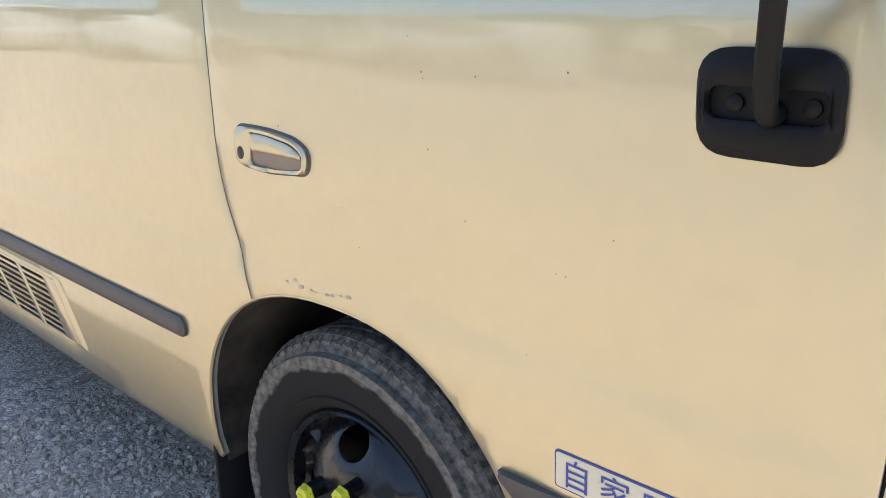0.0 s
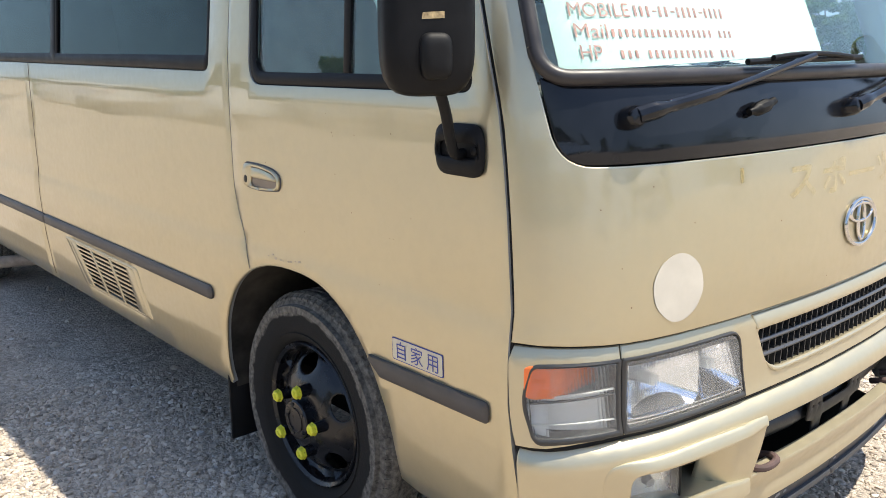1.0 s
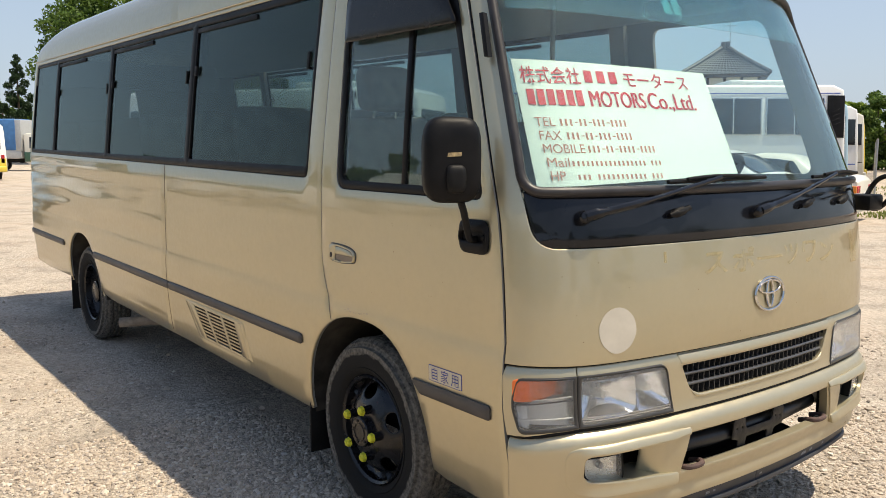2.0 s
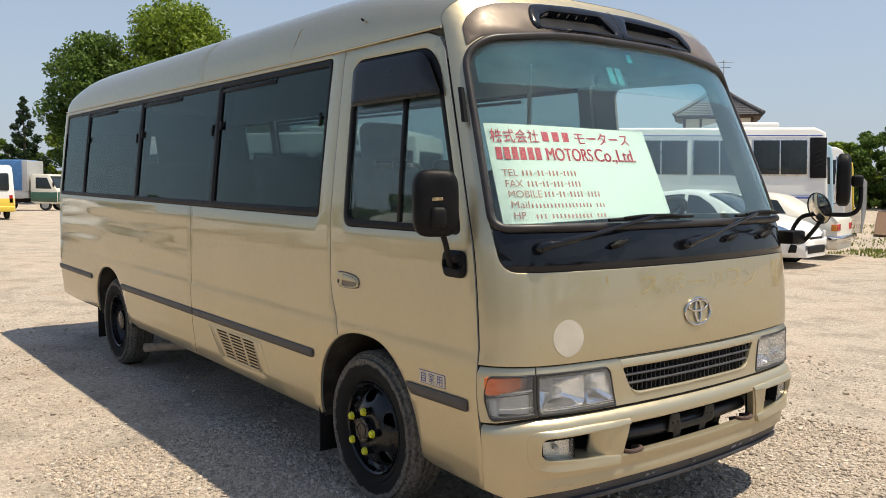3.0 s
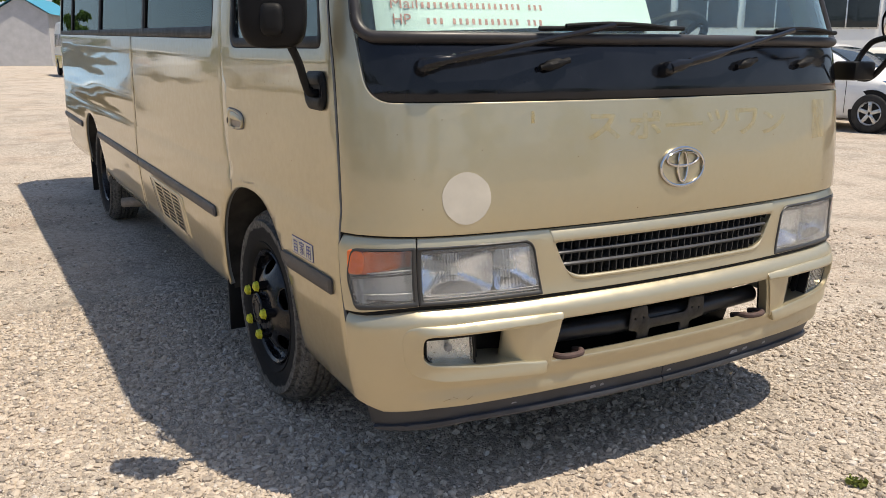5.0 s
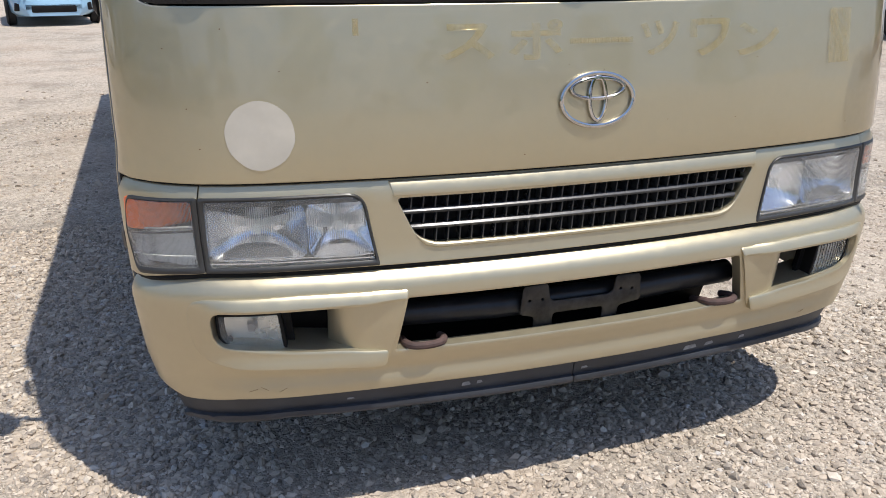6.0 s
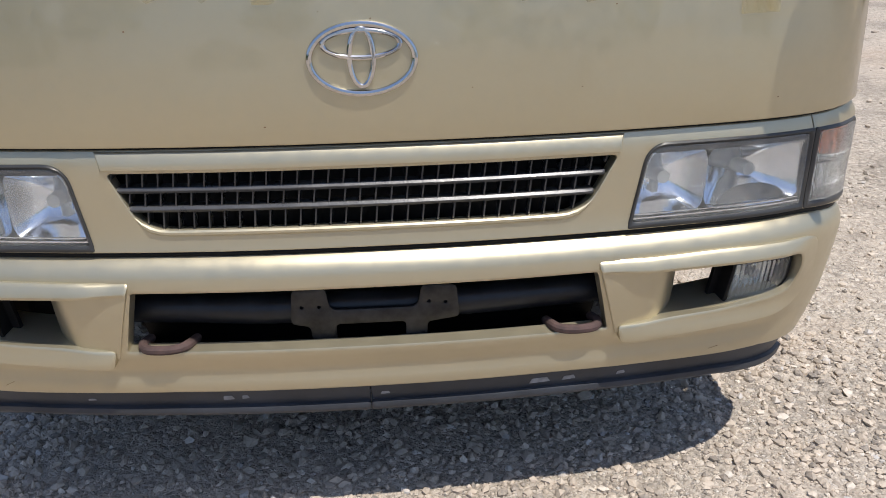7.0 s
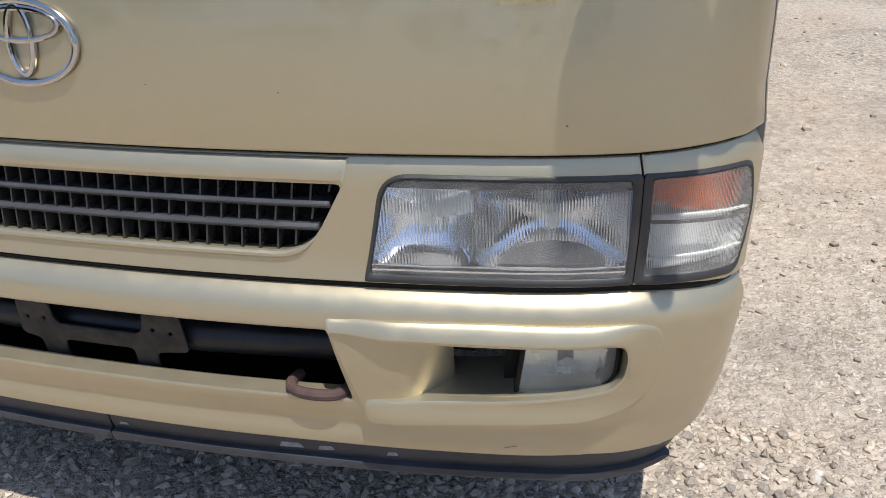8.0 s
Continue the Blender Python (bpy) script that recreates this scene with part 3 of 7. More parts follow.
bus = thing("minibus", "champagne gold minibus with black steel wheels parked on gravel", "minibus")
FRONT_AXLE, REAR_AXLE = -1.14, -5.16
REAR_MID = -6.72 - 0.22 * math.pi / 2 - 0.70

# side panels, with wheel arches and window openings
def arch(cx, rx, top, z0, n=40, ahead=0.0):
    """Points over a wheel arch from its rear foot to its front foot."""
    out = []
    for k in range(n + 1):
        a = math.pi * (1 - k / n)
        out.append((cx + (rx - (ahead if k > n / 2 else 0.0)) * math.copysign(abs(math.cos(a)) ** 0.86, math.cos(a)), z0 + (top - z0) * abs(math.sin(a)) ** 0.92))
    return out


VENT_OUT = [(-2.80, 0.440), (-2.115, 0.440), (-2.185, 0.632), (-2.955, 0.632)]
VENT_IN = [(-2.735, 0.452), (-2.185, 0.452), (-2.24, 0.618), (-2.875, 0.618)]
BAND = [(-6.70, 1.385), (-1.515, 1.37), (-1.50, 2.165), (-6.66, 2.155)]
F_ARCH = arch(-1.09, 0.455, 0.842, 0.36, 40, 0.033)
_foot = float(np.interp(-1.312, [p[0] for p in F_ARCH], [p[1] for p in F_ARCH]))
DOOR_REAR = [(-1.392, 2.19), (-1.396, 1.5), (-1.391, 1.15), (-1.387, 1.05), (-1.371, 0.975), (-1.345, 0.905), (-1.312, _foot)]
DOOR_REAR = [(p.x, p.y) for p in smooth_path([(x, z, 0) for x, z in DOOR_REAR], 5)]
R_ARCH = arch(-5.12, 0.43, 0.80, 0.36)


def body_side(hand, surf):
    low = [(REAR_MID, 0.50), (-6.95, 0.44), (-6.80, 0.405), (-6.3, 0.385)]
    bottom = low + [p for p in R_ARCH if p[1] > 0.37] + [(-4.5, 0.375), (-3.0, 0.375)]
    up_front = [p for p in F_ARCH if p[0] < -1.318]
    if hand < 0:
        outline = bottom + up_front + [(x - 0.002, z) for x, z in DOOR_REAR[::-1]] + [(REAR_MID, 2.185)]
        holes = [fillet(BAND, 0.035)]
    else:
        outline = bottom + F_ARCH + [(-0.6, 0.345), (-0.272, 0.325), (-0.268, 0.84), (-0.275, 1.2), (-0.30, 1.34), (-0.42, 1.75), (-0.565, 2.19), (REAR_MID, 2.185)]
        holes = [fillet(BAND, 0.035), fillet([(-1.28, 1.36), (-0.41, 1.38), (-0.66, 2.10), (-1.30, 2.12)], 0.06)]
    if hand < 0:
        holes.append(fillet(VENT_IN, 0.01))
    ob = sheet("side_panel", outline, surf, GOLD, bus, holes, 0.02, 0.0, 0.06, 0.0016, back=INSIDE, folds=(0.80, 0.825, 0.845, 0.857, 0.869, 0.878, 0.886, 0.90))
    return ob


body_side(-1, RIGHT)
body_side(1, LEFT)

# the rear window and the underside
part("underbody", box_bm((-6.7, -0.86, 0.36), (-0.62, 0.86, 0.47), 0.03), CHASSIS, bus, "dirty dark underbody")
part("chassis_rail", box_bm((-6.6, -0.45, 0.28), (-0.35, -0.36, 0.42), 0.01), CHASSIS, bus)
part("chassis_rail", box_bm((-6.6, 0.36, 0.28), (-0.35, 0.45, 0.42), 0.01), CHASSIS, bus)
part("front_axle", box_bm((-1.2, -0.78, 0.30), (-1.08, 0.78, 0.40), 0.02), CHASSIS, bus)
part("rear_axle", box_bm((-5.24, -0.78, 0.29), (-5.08, 0.78, 0.44), 0.04), CHASSIS, bus)
v, f = tube(smooth_path([(-3.4, -0.55, 0.30), (-4.1, -0.60, 0.27), (-4.35, -0.72, 0.25), (-4.5, -0.93, 0.235)]), 0.036, 14)
mesh("exhaust_pipe", v, f, EXHAUST, bus, "pale brown dusty exhaust pipe")

# roof
def roof_height(x):
    f = 1.0 - 0.58 * max(0.0, 1 - (-0.5 - x) / 1.15) ** 2.2 if x > -1.65 else 1.0
    r = 1.0 if x > -5.9 else math.sqrt(max(0.0, 1 - ((-5.9 - x) / 1.07) ** 2.4))
    return f * r


def roof_edge(a, inset=0.0):
    """The roof's front edge at the angle a across it: its way round the front and its height."""
    yy = math.copysign(abs(math.sin(a)) ** 0.62, a) * (0.912 - inset)
    zf = 2.185 + 0.212 * max(0.0, math.cos(a)) ** 0.80
    u = arc_at(yy * 1.014 / half_width(zf))
    return yy, u, zf


def roof_verts(inset=0.0, ns=44, nv=40):
    rows = []
    for i in range(ns + 1):
        s = i / ns
        s = s * 0.55 + 0.45 * (0.5 - 0.5 * math.cos(math.pi * s))
        row = []
        for k in range(nv + 1):
            a = (k / nv * 2 - 1) * math.pi / 2
            yy = math.copysign(abs(math.sin(a)) ** 0.62, a) * (0.912 - inset)
            ca = max(0.0, math.cos(a)) ** 0.80
            z0 = 2.185
            zf = z0 + 0.212 * ca
            u = arc_at(yy * 1.014 / half_width(zf))
            xf = front_point(u, zf).x
            x = xf + s * (-6.94 - xf)
            tail = max(0.0, (-6.70 - x) / 0.24)
            yy *= 1 - 0.17 * tail ** 2
            if s < 0.2:
                t = s / 0.2
                zh = z0 + (0.212 + 0.188 * math.sin(t * math.pi / 2) ** 0.9) * ca
            else:
                zh = z0 + 0.40 * ca * (roof_height(x) if x < -5.9 else 1.0)
            row.append(Vector((x, yy, zh - inset * 0.8 + rise(x))))
        rows.append(row)
    return rows


def grid_mesh(rows):
    n = len(rows[0])
    verts = [p for r in rows for p in r]
    faces = [(i * n + k, i * n + k + 1, (i + 1) * n + k + 1, (i + 1) * n + k) for i in range(len(rows) - 1) for k in range(n - 1)]
    return verts, faces


va, fa = grid_mesh(roof_verts())
vb, fb = grid_mesh(roof_verts(0.05))
mesh("roof", va, fa, GOLD, bus, "gold painted roof with pale dusty top")
mesh("headliner", vb, [f[::-1] for f in fb], HEADLINER, bus, "pale grey ceiling lining")
# drip rail over the windows
for hand in (-1, 1):
    line = [side(hand)(x, 2.188, 0.004) for x in np.linspace(-0.62, -6.9, 40)]
    v, f = tube(line, 0.0055, 8)
    mesh("drip_rail", v, f, GOLD, bus, "gold rain gutter")
v, f = tube([Vector((-1.26, -0.895, 2.315)), Vector((-1.26, -0.908, 2.320))], [0.008, 0.004], 10)
mesh("roof_plug", v, f, RUBBER_AND_SHADE, bus, "small black roof plug")

# window band: frame, panes, latches
DIV = [-1.505, -2.905, -4.415, -5.905, -6.69]
for hand, surf in ((-1, RIGHT), (1, LEFT)):
    holes = []
    for i in range(4):
        x1, x0 = DIV[i] - 0.030, DIV[i + 1] + 0.026
        holes.append(fillet(rect(x0, 1.418, x1, 2.128), 0.022))
    outer = fillet([(-6.695, 1.388), (-1.518, 1.373), (-1.503, 2.162), (-6.655, 2.152)], 0.035)
    sheet("window_frame", outer, surf, TRIM, bus, holes, 0.03, -0.001, 0.12, 0.003, "matt black window band")
    for i in range(4):
        x1, x0 = DIV[i] - 0.022, DIV[i + 1] + 0.018
        mid = (x0 + x1) / 2 + 0.02
        if i < 3:
            g1 = sheet("window_pane", rect(x0, 1.41, x1, 2.136), surf, SIDE_GLASS, bus, (), 0.004, -0.012, 0.3, 0.0, "dark tinted sliding pane")
            sheet("window_latch", rect(x0 + 0.035, 1.865, x0 + 0.06, 1.915), surf, RUBBER_AND_SHADE, bus, (), 0.012, 0.004, 0.05, 0.002)
            sheet("window_latch", rect(x1 - 0.075, 1.83, x1 - 0.055, 1.90), surf, RUBBER_AND_SHADE, bus, (), 0.006, -0.004, 0.05, 0.001)
            sheet("pane_edge", rect(x0 - 0.004, 1.42, x0 + 0.022, 2.126), surf, RUBBER_AND_SHADE, g1, (), 0.01, -0.004, 0.2, 0.001)
            sheet("top_runner", rect(x0 + 0.02, 2.095, mid + 0.05, 2.118), surf, RUBBER_AND_SHADE, bus, (), 0.01, -0.004, 0.2, 0.001)
        else:
            sheet("window_pane", rect(x0, 1.41, x1, 2.136), surf, SIDE_GLASS, bus, (), 0.004, -0.010, 0.3, 0.0, "dark tinted fixed pane")

# driver's door
def door_edge(z):
    """The door's front edge at the height z."""
    return front_point(U_END, z).x + 0.0


edge = [(door_edge(z) - 0.0024, z) for z in (0.325, 0.5, 0.7, 0.9, 1.1, 1.2, 1.3, 1.4, 1.5, 1.7, 1.9, 2.0)]
DOOR = [p for p in F_ARCH if p[0] >= -1.318] + [(-0.60, 0.345)] + edge + [(-0.585, 2.09), (-0.63, 2.15), (-0.72, 2.178)] + [(x + 0.0012, z) for x, z in DOOR_REAR]
GLASS_OUT = [(-1.275, 1.335), (-0.375, 1.334), (-0.40, 1.44), (-0.60, 2.02), (-0.69, 2.115), (-1.30, 2.125)]
GLASS_IN = [(-1.245, 1.37), (-0.415, 1.369), (-0.43, 1.44), (-0.605, 1.925), (-1.268, 1.925)]
door = sheet("front_door", DOOR, RIGHT, GOLD, bus, [fillet(GLASS_OUT, [0.06, 0.04, 0.03, 0.06, 0.08, 0.09])], 0.02, 0.0, 0.045, 0.0016, "gold driver's door", back=INSIDE, folds=(0.80, 0.825, 0.845, 0.857, 0.869, 0.878, 0.886, 0.90))
sheet("door_window_frame", fillet(GLASS_OUT, [0.06, 0.04, 0.03, 0.06, 0.08, 0.09]), RIGHT, TRIM, door,
      [fillet(GLASS_IN, [0.04, 0.02, 0.01, 0.03, 0.03])], 0.03, -0.003, 0.08, 0.004, "black window surround")
sheet("door_window_pane", GLASS_IN, RIGHT, DOOR_GLASS, door, (), 0.004, -0.014, 0.2, 0.0, "green tinted glass")
sheet("window_divider", [(-0.835, 1.37), (-0.810, 1.37), (-0.835, 1.925), (-0.862, 1.925)], RIGHT, TRIM, door, (), 0.02, -0.006, 0.2, 0.002)
sheet("side_visor", fillet([(-1.26, 1.90), (-0.56, 1.90), (-0.70, 2.095), (-1.27, 2.10)], [0.02, 0.02, 0.06, 0.06]), RIGHT, SMOKE, door, (), 0.008, 0.022, 0.08, 0.003, "smoked black rain visor")
sheet("hinge", [(-0.415, 1.78), (-0.395, 1.78), (-0.44, 1.92), (-0.46, 1.92)], RIGHT, TRIM, door, (), 0.02, 0.012, 0.1, 0.003, "dark hinge cover")
# door handle
H = fillet([(-1.321, 1.050), (-1.237, 1.043), (-1.127, 1.053), (-1.123, 1.089), (-1.155, 1.106), (-1.229, 1.115), (-1.320, 1.115)], [0.024, 0.04, 0.02, 0.015, 0.03, 0.04, 0.026])
HI = fillet([(-1.276, 1.053), (-1.20, 1.050), (-1.137, 1.060), (-1.134, 1.084), (-1.160, 1.098), (-1.225, 1.107), (-1.270, 1.107)], [0.012, 0.03, 0.015, 0.012, 0.03, 0.03, 0.006])
handle = sheet("door_handle", H, RIGHT, GOLD, door, [HI], 0.012, 0.010, 0.04, 0.004, "gold door handle with dark recess")
sheet("handle_rim", shrink(H, -0.004), RIGHT, STRIP, handle, (), 0.003, 0.002, 0.04, 0.001, "grey seal round the handle")
# the shade under the lever is painted: a dark brown sheet, almost flush
sheet("handle_recess", shrink(HI, -0.004), RIGHT, GOLD_OLD_AND_SHADE, handle, (), 0.002, 0.003, 0.05, 0.0, "recess under the lever, its shade painted dark brown")
sheet("handle_lever", fillet([(-1.268, 1.077), (-1.138, 1.076), (-1.137, 1.084), (-1.163, 1.0965), (-1.228, 1.1055), (-1.268, 1.1055)], [0.003, 0.003, 0.006, 0.02, 0.02, 0.004]), RIGHT, GOLD, handle, (), 0.007, 0.012, 0.05, 0.004)
sheet("keyhole", oval(-1.297, 1.070, 0.009, 0.011, 16), RIGHT, BARE, handle, (), 0.006, 0.013, 0.05, 0.002)

# rubbing strips, sticker, air vent
for x0, x1, dz in ((-3.19, -1.562, 0.0), (-4.76, -3.20, 0.0), (-6.86, -5.62, 0.0)):
    sheet("rubbing_strip", fillet([(x0, 0.650), (x1, 0.650), (x1, 0.697), (x0, 0.697)], [0.004, 0.022, 0.022, 0.004]), RIGHT, STRIP, bus, (), 0.012, 0.012, 0.1, 0.006, "grey plastic rubbing strip")
sheet("rubbing_strip", fillet([(-0.698, 0.638), (-0.318, 0.638), (-0.318, 0.688), (-0.738, 0.688)], [0.012, 0.014, 0.014, 0.006]), RIGHT, STRIP, bus, (), 0.012, 0.012, 0.1, 0.006, "grey plastic rubbing strip")
sticker = sheet("private_use_sticker", fillet(rect(-0.641, 0.702, -0.460, 0.758), 0.006), RIGHT, BLUE_INK, bus, (), 0.001, 0.0015, 0.1, 0.0, "beige sticker with dark blue characters")
sheet("sticker_face", fillet(rect(-0.6385, 0.7045, -0.4625, 0.7555), 0.005), RIGHT, STICKER, sticker, (), 0.001, 0.0024, 0.1, 0.0)
for k, ch in enumerate("自家用"):
    letters("character", ch, 0.047, lambda a, b, n: RIGHT(a, b, 0.0032), BLUE_INK, sticker, -0.630 + 0.0565 * k, 0.7125, 1.0)

vent = sheet("air_vent", fillet(VENT_OUT, 0.014), RIGHT, GOLD, bus, [fillet(VENT_IN, 0.01)], 0.006, 0.0035, 0.12, 0.003, "gold slatted air vent grille")
# shallow black sheet; its colour stands for the shade between the slats
sheet("vent_backing", shrink(VENT_IN, -0.02), RIGHT, RUBBER_AND_SHADE, vent, (), 0.002, -0.019, 0.2, 0.0, "black sheet for the shade behind the slats")
for k in range(10):
    q0, q1 = k / 9.0 - 0.018, k / 9.0 + 0.028
    row = lambda q: (VENT_IN[0][0] + (VENT_IN[3][0] - VENT_IN[0][0]) * q, VENT_IN[1][0] + (VENT_IN[2][0] - VENT_IN[1][0]) * q, 0.452 + 0.166 * q)
    (xa, xb, za), (xc, xd, zc) = row(q0), row(q1)
    sheet("slat", [(xa, za), (xb, za), (xd, zc), (xc, zc)], RIGHT, GOLD, vent, (), 0.003, 0.003, 0.3, 0.0)
for fx in (0.02, 0.345, 0.665, 0.98):
    xa, xc = VENT_IN[0][0] + (VENT_IN[1][0] - VENT_IN[0][0]) * fx, VENT_IN[3][0] + (VENT_IN[2][0] - VENT_IN[3][0]) * fx
    w = 0.014 if 0.1 < fx < 0.9 else 0.036
    sheet("vent_divider", [(xa - w, 0.450), (xa + w, 0.450), (xc + w, 0.620), (xc - w, 0.620)], RIGHT, GOLD, vent, (), 0.005, 0.005, 0.2, 0.002)

# seams between the body's sheets
for x in (-3.235,):
    line = [RIGHT(x, z, 0.0004) for z in np.linspace(0.40, 1.375, 24)]
    v, f = tube(line, 0.0014, 6)
    mesh("panel_seam", v, f, GOLD_OLD_AND_SHADE, bus)

# arch liners and mud flaps
for cx, rx, top in ((-1.09, 0.462, 0.848), (-5.12, 0.437, 0.81)):
    for hand in (-1, 1):
        rows = []
        for px, pz in arch(cx, rx, top, 0.34):
            rows.append([Vector((px, hand * (half_width(max(pz, 0.36)) - 0.018), pz + rise(px))), Vector((px + (cx - px) * 0.02, hand * 0.80, pz + 0.01 + rise(px))), Vector((px, hand * 0.58, pz + 0.02 + rise(px)))])
        v, f = grid_mesh(rows)
        ob = mesh("wheel_arch_liner", v, f, LINER, bus, "black muddy wheel arch liner")
        lip = [side(hand)(px, pz, -0.006) for px, pz in arch(cx, rx - 0.008, top - 0.007, 0.37)]
        v, f = tube(lip, 0.005, 6)
        mesh("arch_lip", v, f, GOLD, bus)
        part("arch_wall", box_bm((cx - rx, hand * 0.57 - 0.01, 0.33), (cx + rx, hand * 0.57 + 0.01, top + 0.05), 0.0), CHASSIS, bus)
for x, z1 in ((-1.57, 0.44), (-5.60, 0.47)):
    for hand in (-1, 1):
        part("mud_flap", box_bm((x, min(hand * 0.70, hand * 0.985), 0.155 if x > -3 else 0.17), (x + 0.012, max(hand * 0.70, hand * 0.985), z1), 0.004), RUBBER_AND_SHADE, bus, "black rubber mud flap")

# rubber in the gaps round the door
for line in ([RIGHT(x - 0.0005, z, -0.010) for x, z in DOOR_REAR], [RIGHT(door_edge(z) - 0.001, z, -0.012) for z in np.linspace(0.33, 2.05, 40)]):
    v, f = tube(line, 0.0055, 8)
    mesh("door_seal", v, f, RUBBER_AND_SHADE, bus, "black rubber seal in the door gap")

# wheels
def wheel(name, parent, R, r0, width, dish, rim_mat, holes=5, nuts=5, nut_mat=None, tyre_sides=72):
    """A steel wheel with its tyre; the outer face looks along -y, the hub at the origin."""
    dep = table(dish, 0.006)
    surf = lambda a, b, n=0.0: Vector((a, dep(math.hypot(a, b)) - n, b))
    rh = r0 * 0.70
    cut = []
    for k in range(holes):
        a = radians(30 + 360 / holes * k)
        pts = oval(0, 0, r0 * 0.125, r0 * 0.185, 16)
        cut.append([(rh * math.cos(a) + p * math.cos(a) - q * math.sin(a), rh * math.sin(a) + p * math.sin(a) + q * math.cos(a)) for p, q in pts])
    ob = sheet(name, oval(0, 0, r0 - 0.004, r0 - 0.004, 56), surf, rim_mat, parent, cut, 0.006, 0.0, 0.022, 0.002, smooth=50)
    prof = [(r0 - 0.02, 0.06), (r0 - 0.014, 0.02), (r0 - 0.004, 0.012), (r0, 0.016), (r0 + 0.004, 0.028)]
    v, f = lathe(prof, 56)
    mesh("rim_flange", v, f, rim_mat, ob)
    t = [(r0 - 0.01, 0.05), (r0 + 0.002, 0.022), (r0 + 0.014, 0.010), (r0 + 0.03, 0.002), (r0 + 0.032, 0.006), (r0 + 0.05, 0.0), (r0 + 0.09, 0.0), (r0 + 0.095, -0.003), (r0 + 0.112, -0.003), (R - 0.032, 0.012), (R - 0.014, 0.022), (R - 0.012, 0.028), (R - 0.004, 0.034)]
    c = 0.044
    while c < width - 0.05:
        t += [(R, c), (R, c + 0.020), (R - 0.010, c + 0.022), (R - 0.010, c + 0.027)]
        c += 0.030
    t += [(R, width - 0.045), (R - 0.012, width - 0.02), (R - 0.04, width - 0.005), (r0 + 0.05, width), (r0 - 0.01, width - 0.03)]
    v, f = lathe(t, tyre_sides)
    mesh("tyre", v, f, TYRE_DUSTY, ob, "worn black tyre", 28)
    # shoulder lugs
    for band_ in (0, 1):
      lug_v, lug_f = [], []
      for k in range(tyre_sides):
        a0, a1 = 2 * math.pi * (k + 0.12) / tyre_sides, 2 * math.pi * (k + 0.70) / tyre_sides
        for h0, h1, ra, rb in (((0.018, 0.046, R - 0.014, R + 0.002), (width - 0.05, width - 0.02, R + 0.002, R - 0.014))[band_],):
            s = len(lug_v)
            for a in (a0, a1):
                for h, r in ((h0, ra), (h1, rb), (h1, rb - 0.02), (h0, ra - 0.02)):
                    lug_v.append((r * math.cos(a), h, r * math.sin(a)))
            lug_f += [(s, s + 1, s + 5, s + 4), (s + 1, s + 2, s + 6, s + 5), (s + 3, s, s + 4, s + 7), (s, s + 3, s + 2, s + 1), (s + 4, s + 5, s + 6, s + 7)]
      mesh("tread_shoulder", lug_v, lug_f, TYRE_DUSTY, ob, "", 0)
    v, f = lathe([(0.0, -0.040), (0.034, -0.040), (0.0345, -0.043), (0.037, -0.043), (0.0375, -0.040), (0.056, -0.040), (0.060, -0.036), (0.061, 0.0), (0.072, 0.006)], 36) if dish[0][1] < 0.02 else lathe([(0.0, 0.03), (0.06, 0.03), (0.085, 0.04), (0.09, 0.12)], 28)
    hubcap = mesh("hub", v, f, BLACK_STEEL if rim_mat is BLACK_STEEL else CHROME, ob)
    if nut_mat:
        for k in range(5):
            a = radians(40 + 72 * k)
            v, f = lathe([(0.0, -0.041), (0.0022, -0.041), (0.0025, -0.044), (0.0052, -0.044), (0.0056, -0.040)], 6)
            mesh("hub_bolt", [(p[0] + 0.047 * math.cos(a), p[1], p[2] + 0.047 * math.sin(a)) for p in v], f, BARE, hubcap, "", 20)
        for k in range(nuts):
            a = radians(9 + 72 * k)
            v, f = lathe([(0.0, -0.060), (0.007, -0.060), (0.0075, -0.057), (0.013, -0.057), (0.0175, -0.054), (0.0185, -0.044), (0.0205, -0.043), (0.0205, -0.040)], 6)
            mesh("nut_cap", [(p[0] + 0.098 * math.cos(a), p[1], p[2] + 0.098 * math.sin(a)) for p in v], f, nut_mat, ob, "yellow nut cap", 30)
            v, f = lathe([(0.0165, -0.045), (0.0175, -0.02), (0.020, 0.01)], 12)
            mesh("wheel_nut", [(p[0] + 0.098 * math.cos(a), p[1], p[2] + 0.098 * math.sin(a)) for p in v], f, BLACK_STEEL, ob, "", 20)
    return ob


FRONT_DISH = [(0.0, -0.012), (0.055, -0.012), (0.105, -0.010), (0.125, 0.004), (0.15, 0.016), (0.175, 0.034), (0.19, 0.062), (0.20, 0.066), (0.218, 0.020)]
REAR_DISH = [(0.0, 0.10), (0.10, 0.10), (0.13, 0.085), (0.16, 0.095), (0.185, 0.12), (0.205, 0.10), (0.218, 0.02)]
w1 = wheel("wheel", bus, 0.370, 0.222, 0.20, FRONT_DISH, BLACK_STEEL, 5, 5, YELLOW)
w1.matrix_basis = pose(FRONT_AXLE, -0.955, 0.368, 0, 6, 0)
copy_thing(w1, pose(FRONT_AXLE, 0.955, 0.368, 0, 0, 180))
w3 = wheel("wheel", bus, 0.370, 0.222, 0.22, REAR_DISH, BLACK_STEEL, 5, 0)
w3.matrix_basis = pose(REAR_AXLE, -0.955, 0.368, 0, 20, 0)
copy_thing(w3, pose(REAR_AXLE, 0.955, 0.368, 0, 0, 180))

# ---- the minibus: its front ----
def mirrored(poly):
    return [(-a, b) for a, b in poly][::-1]


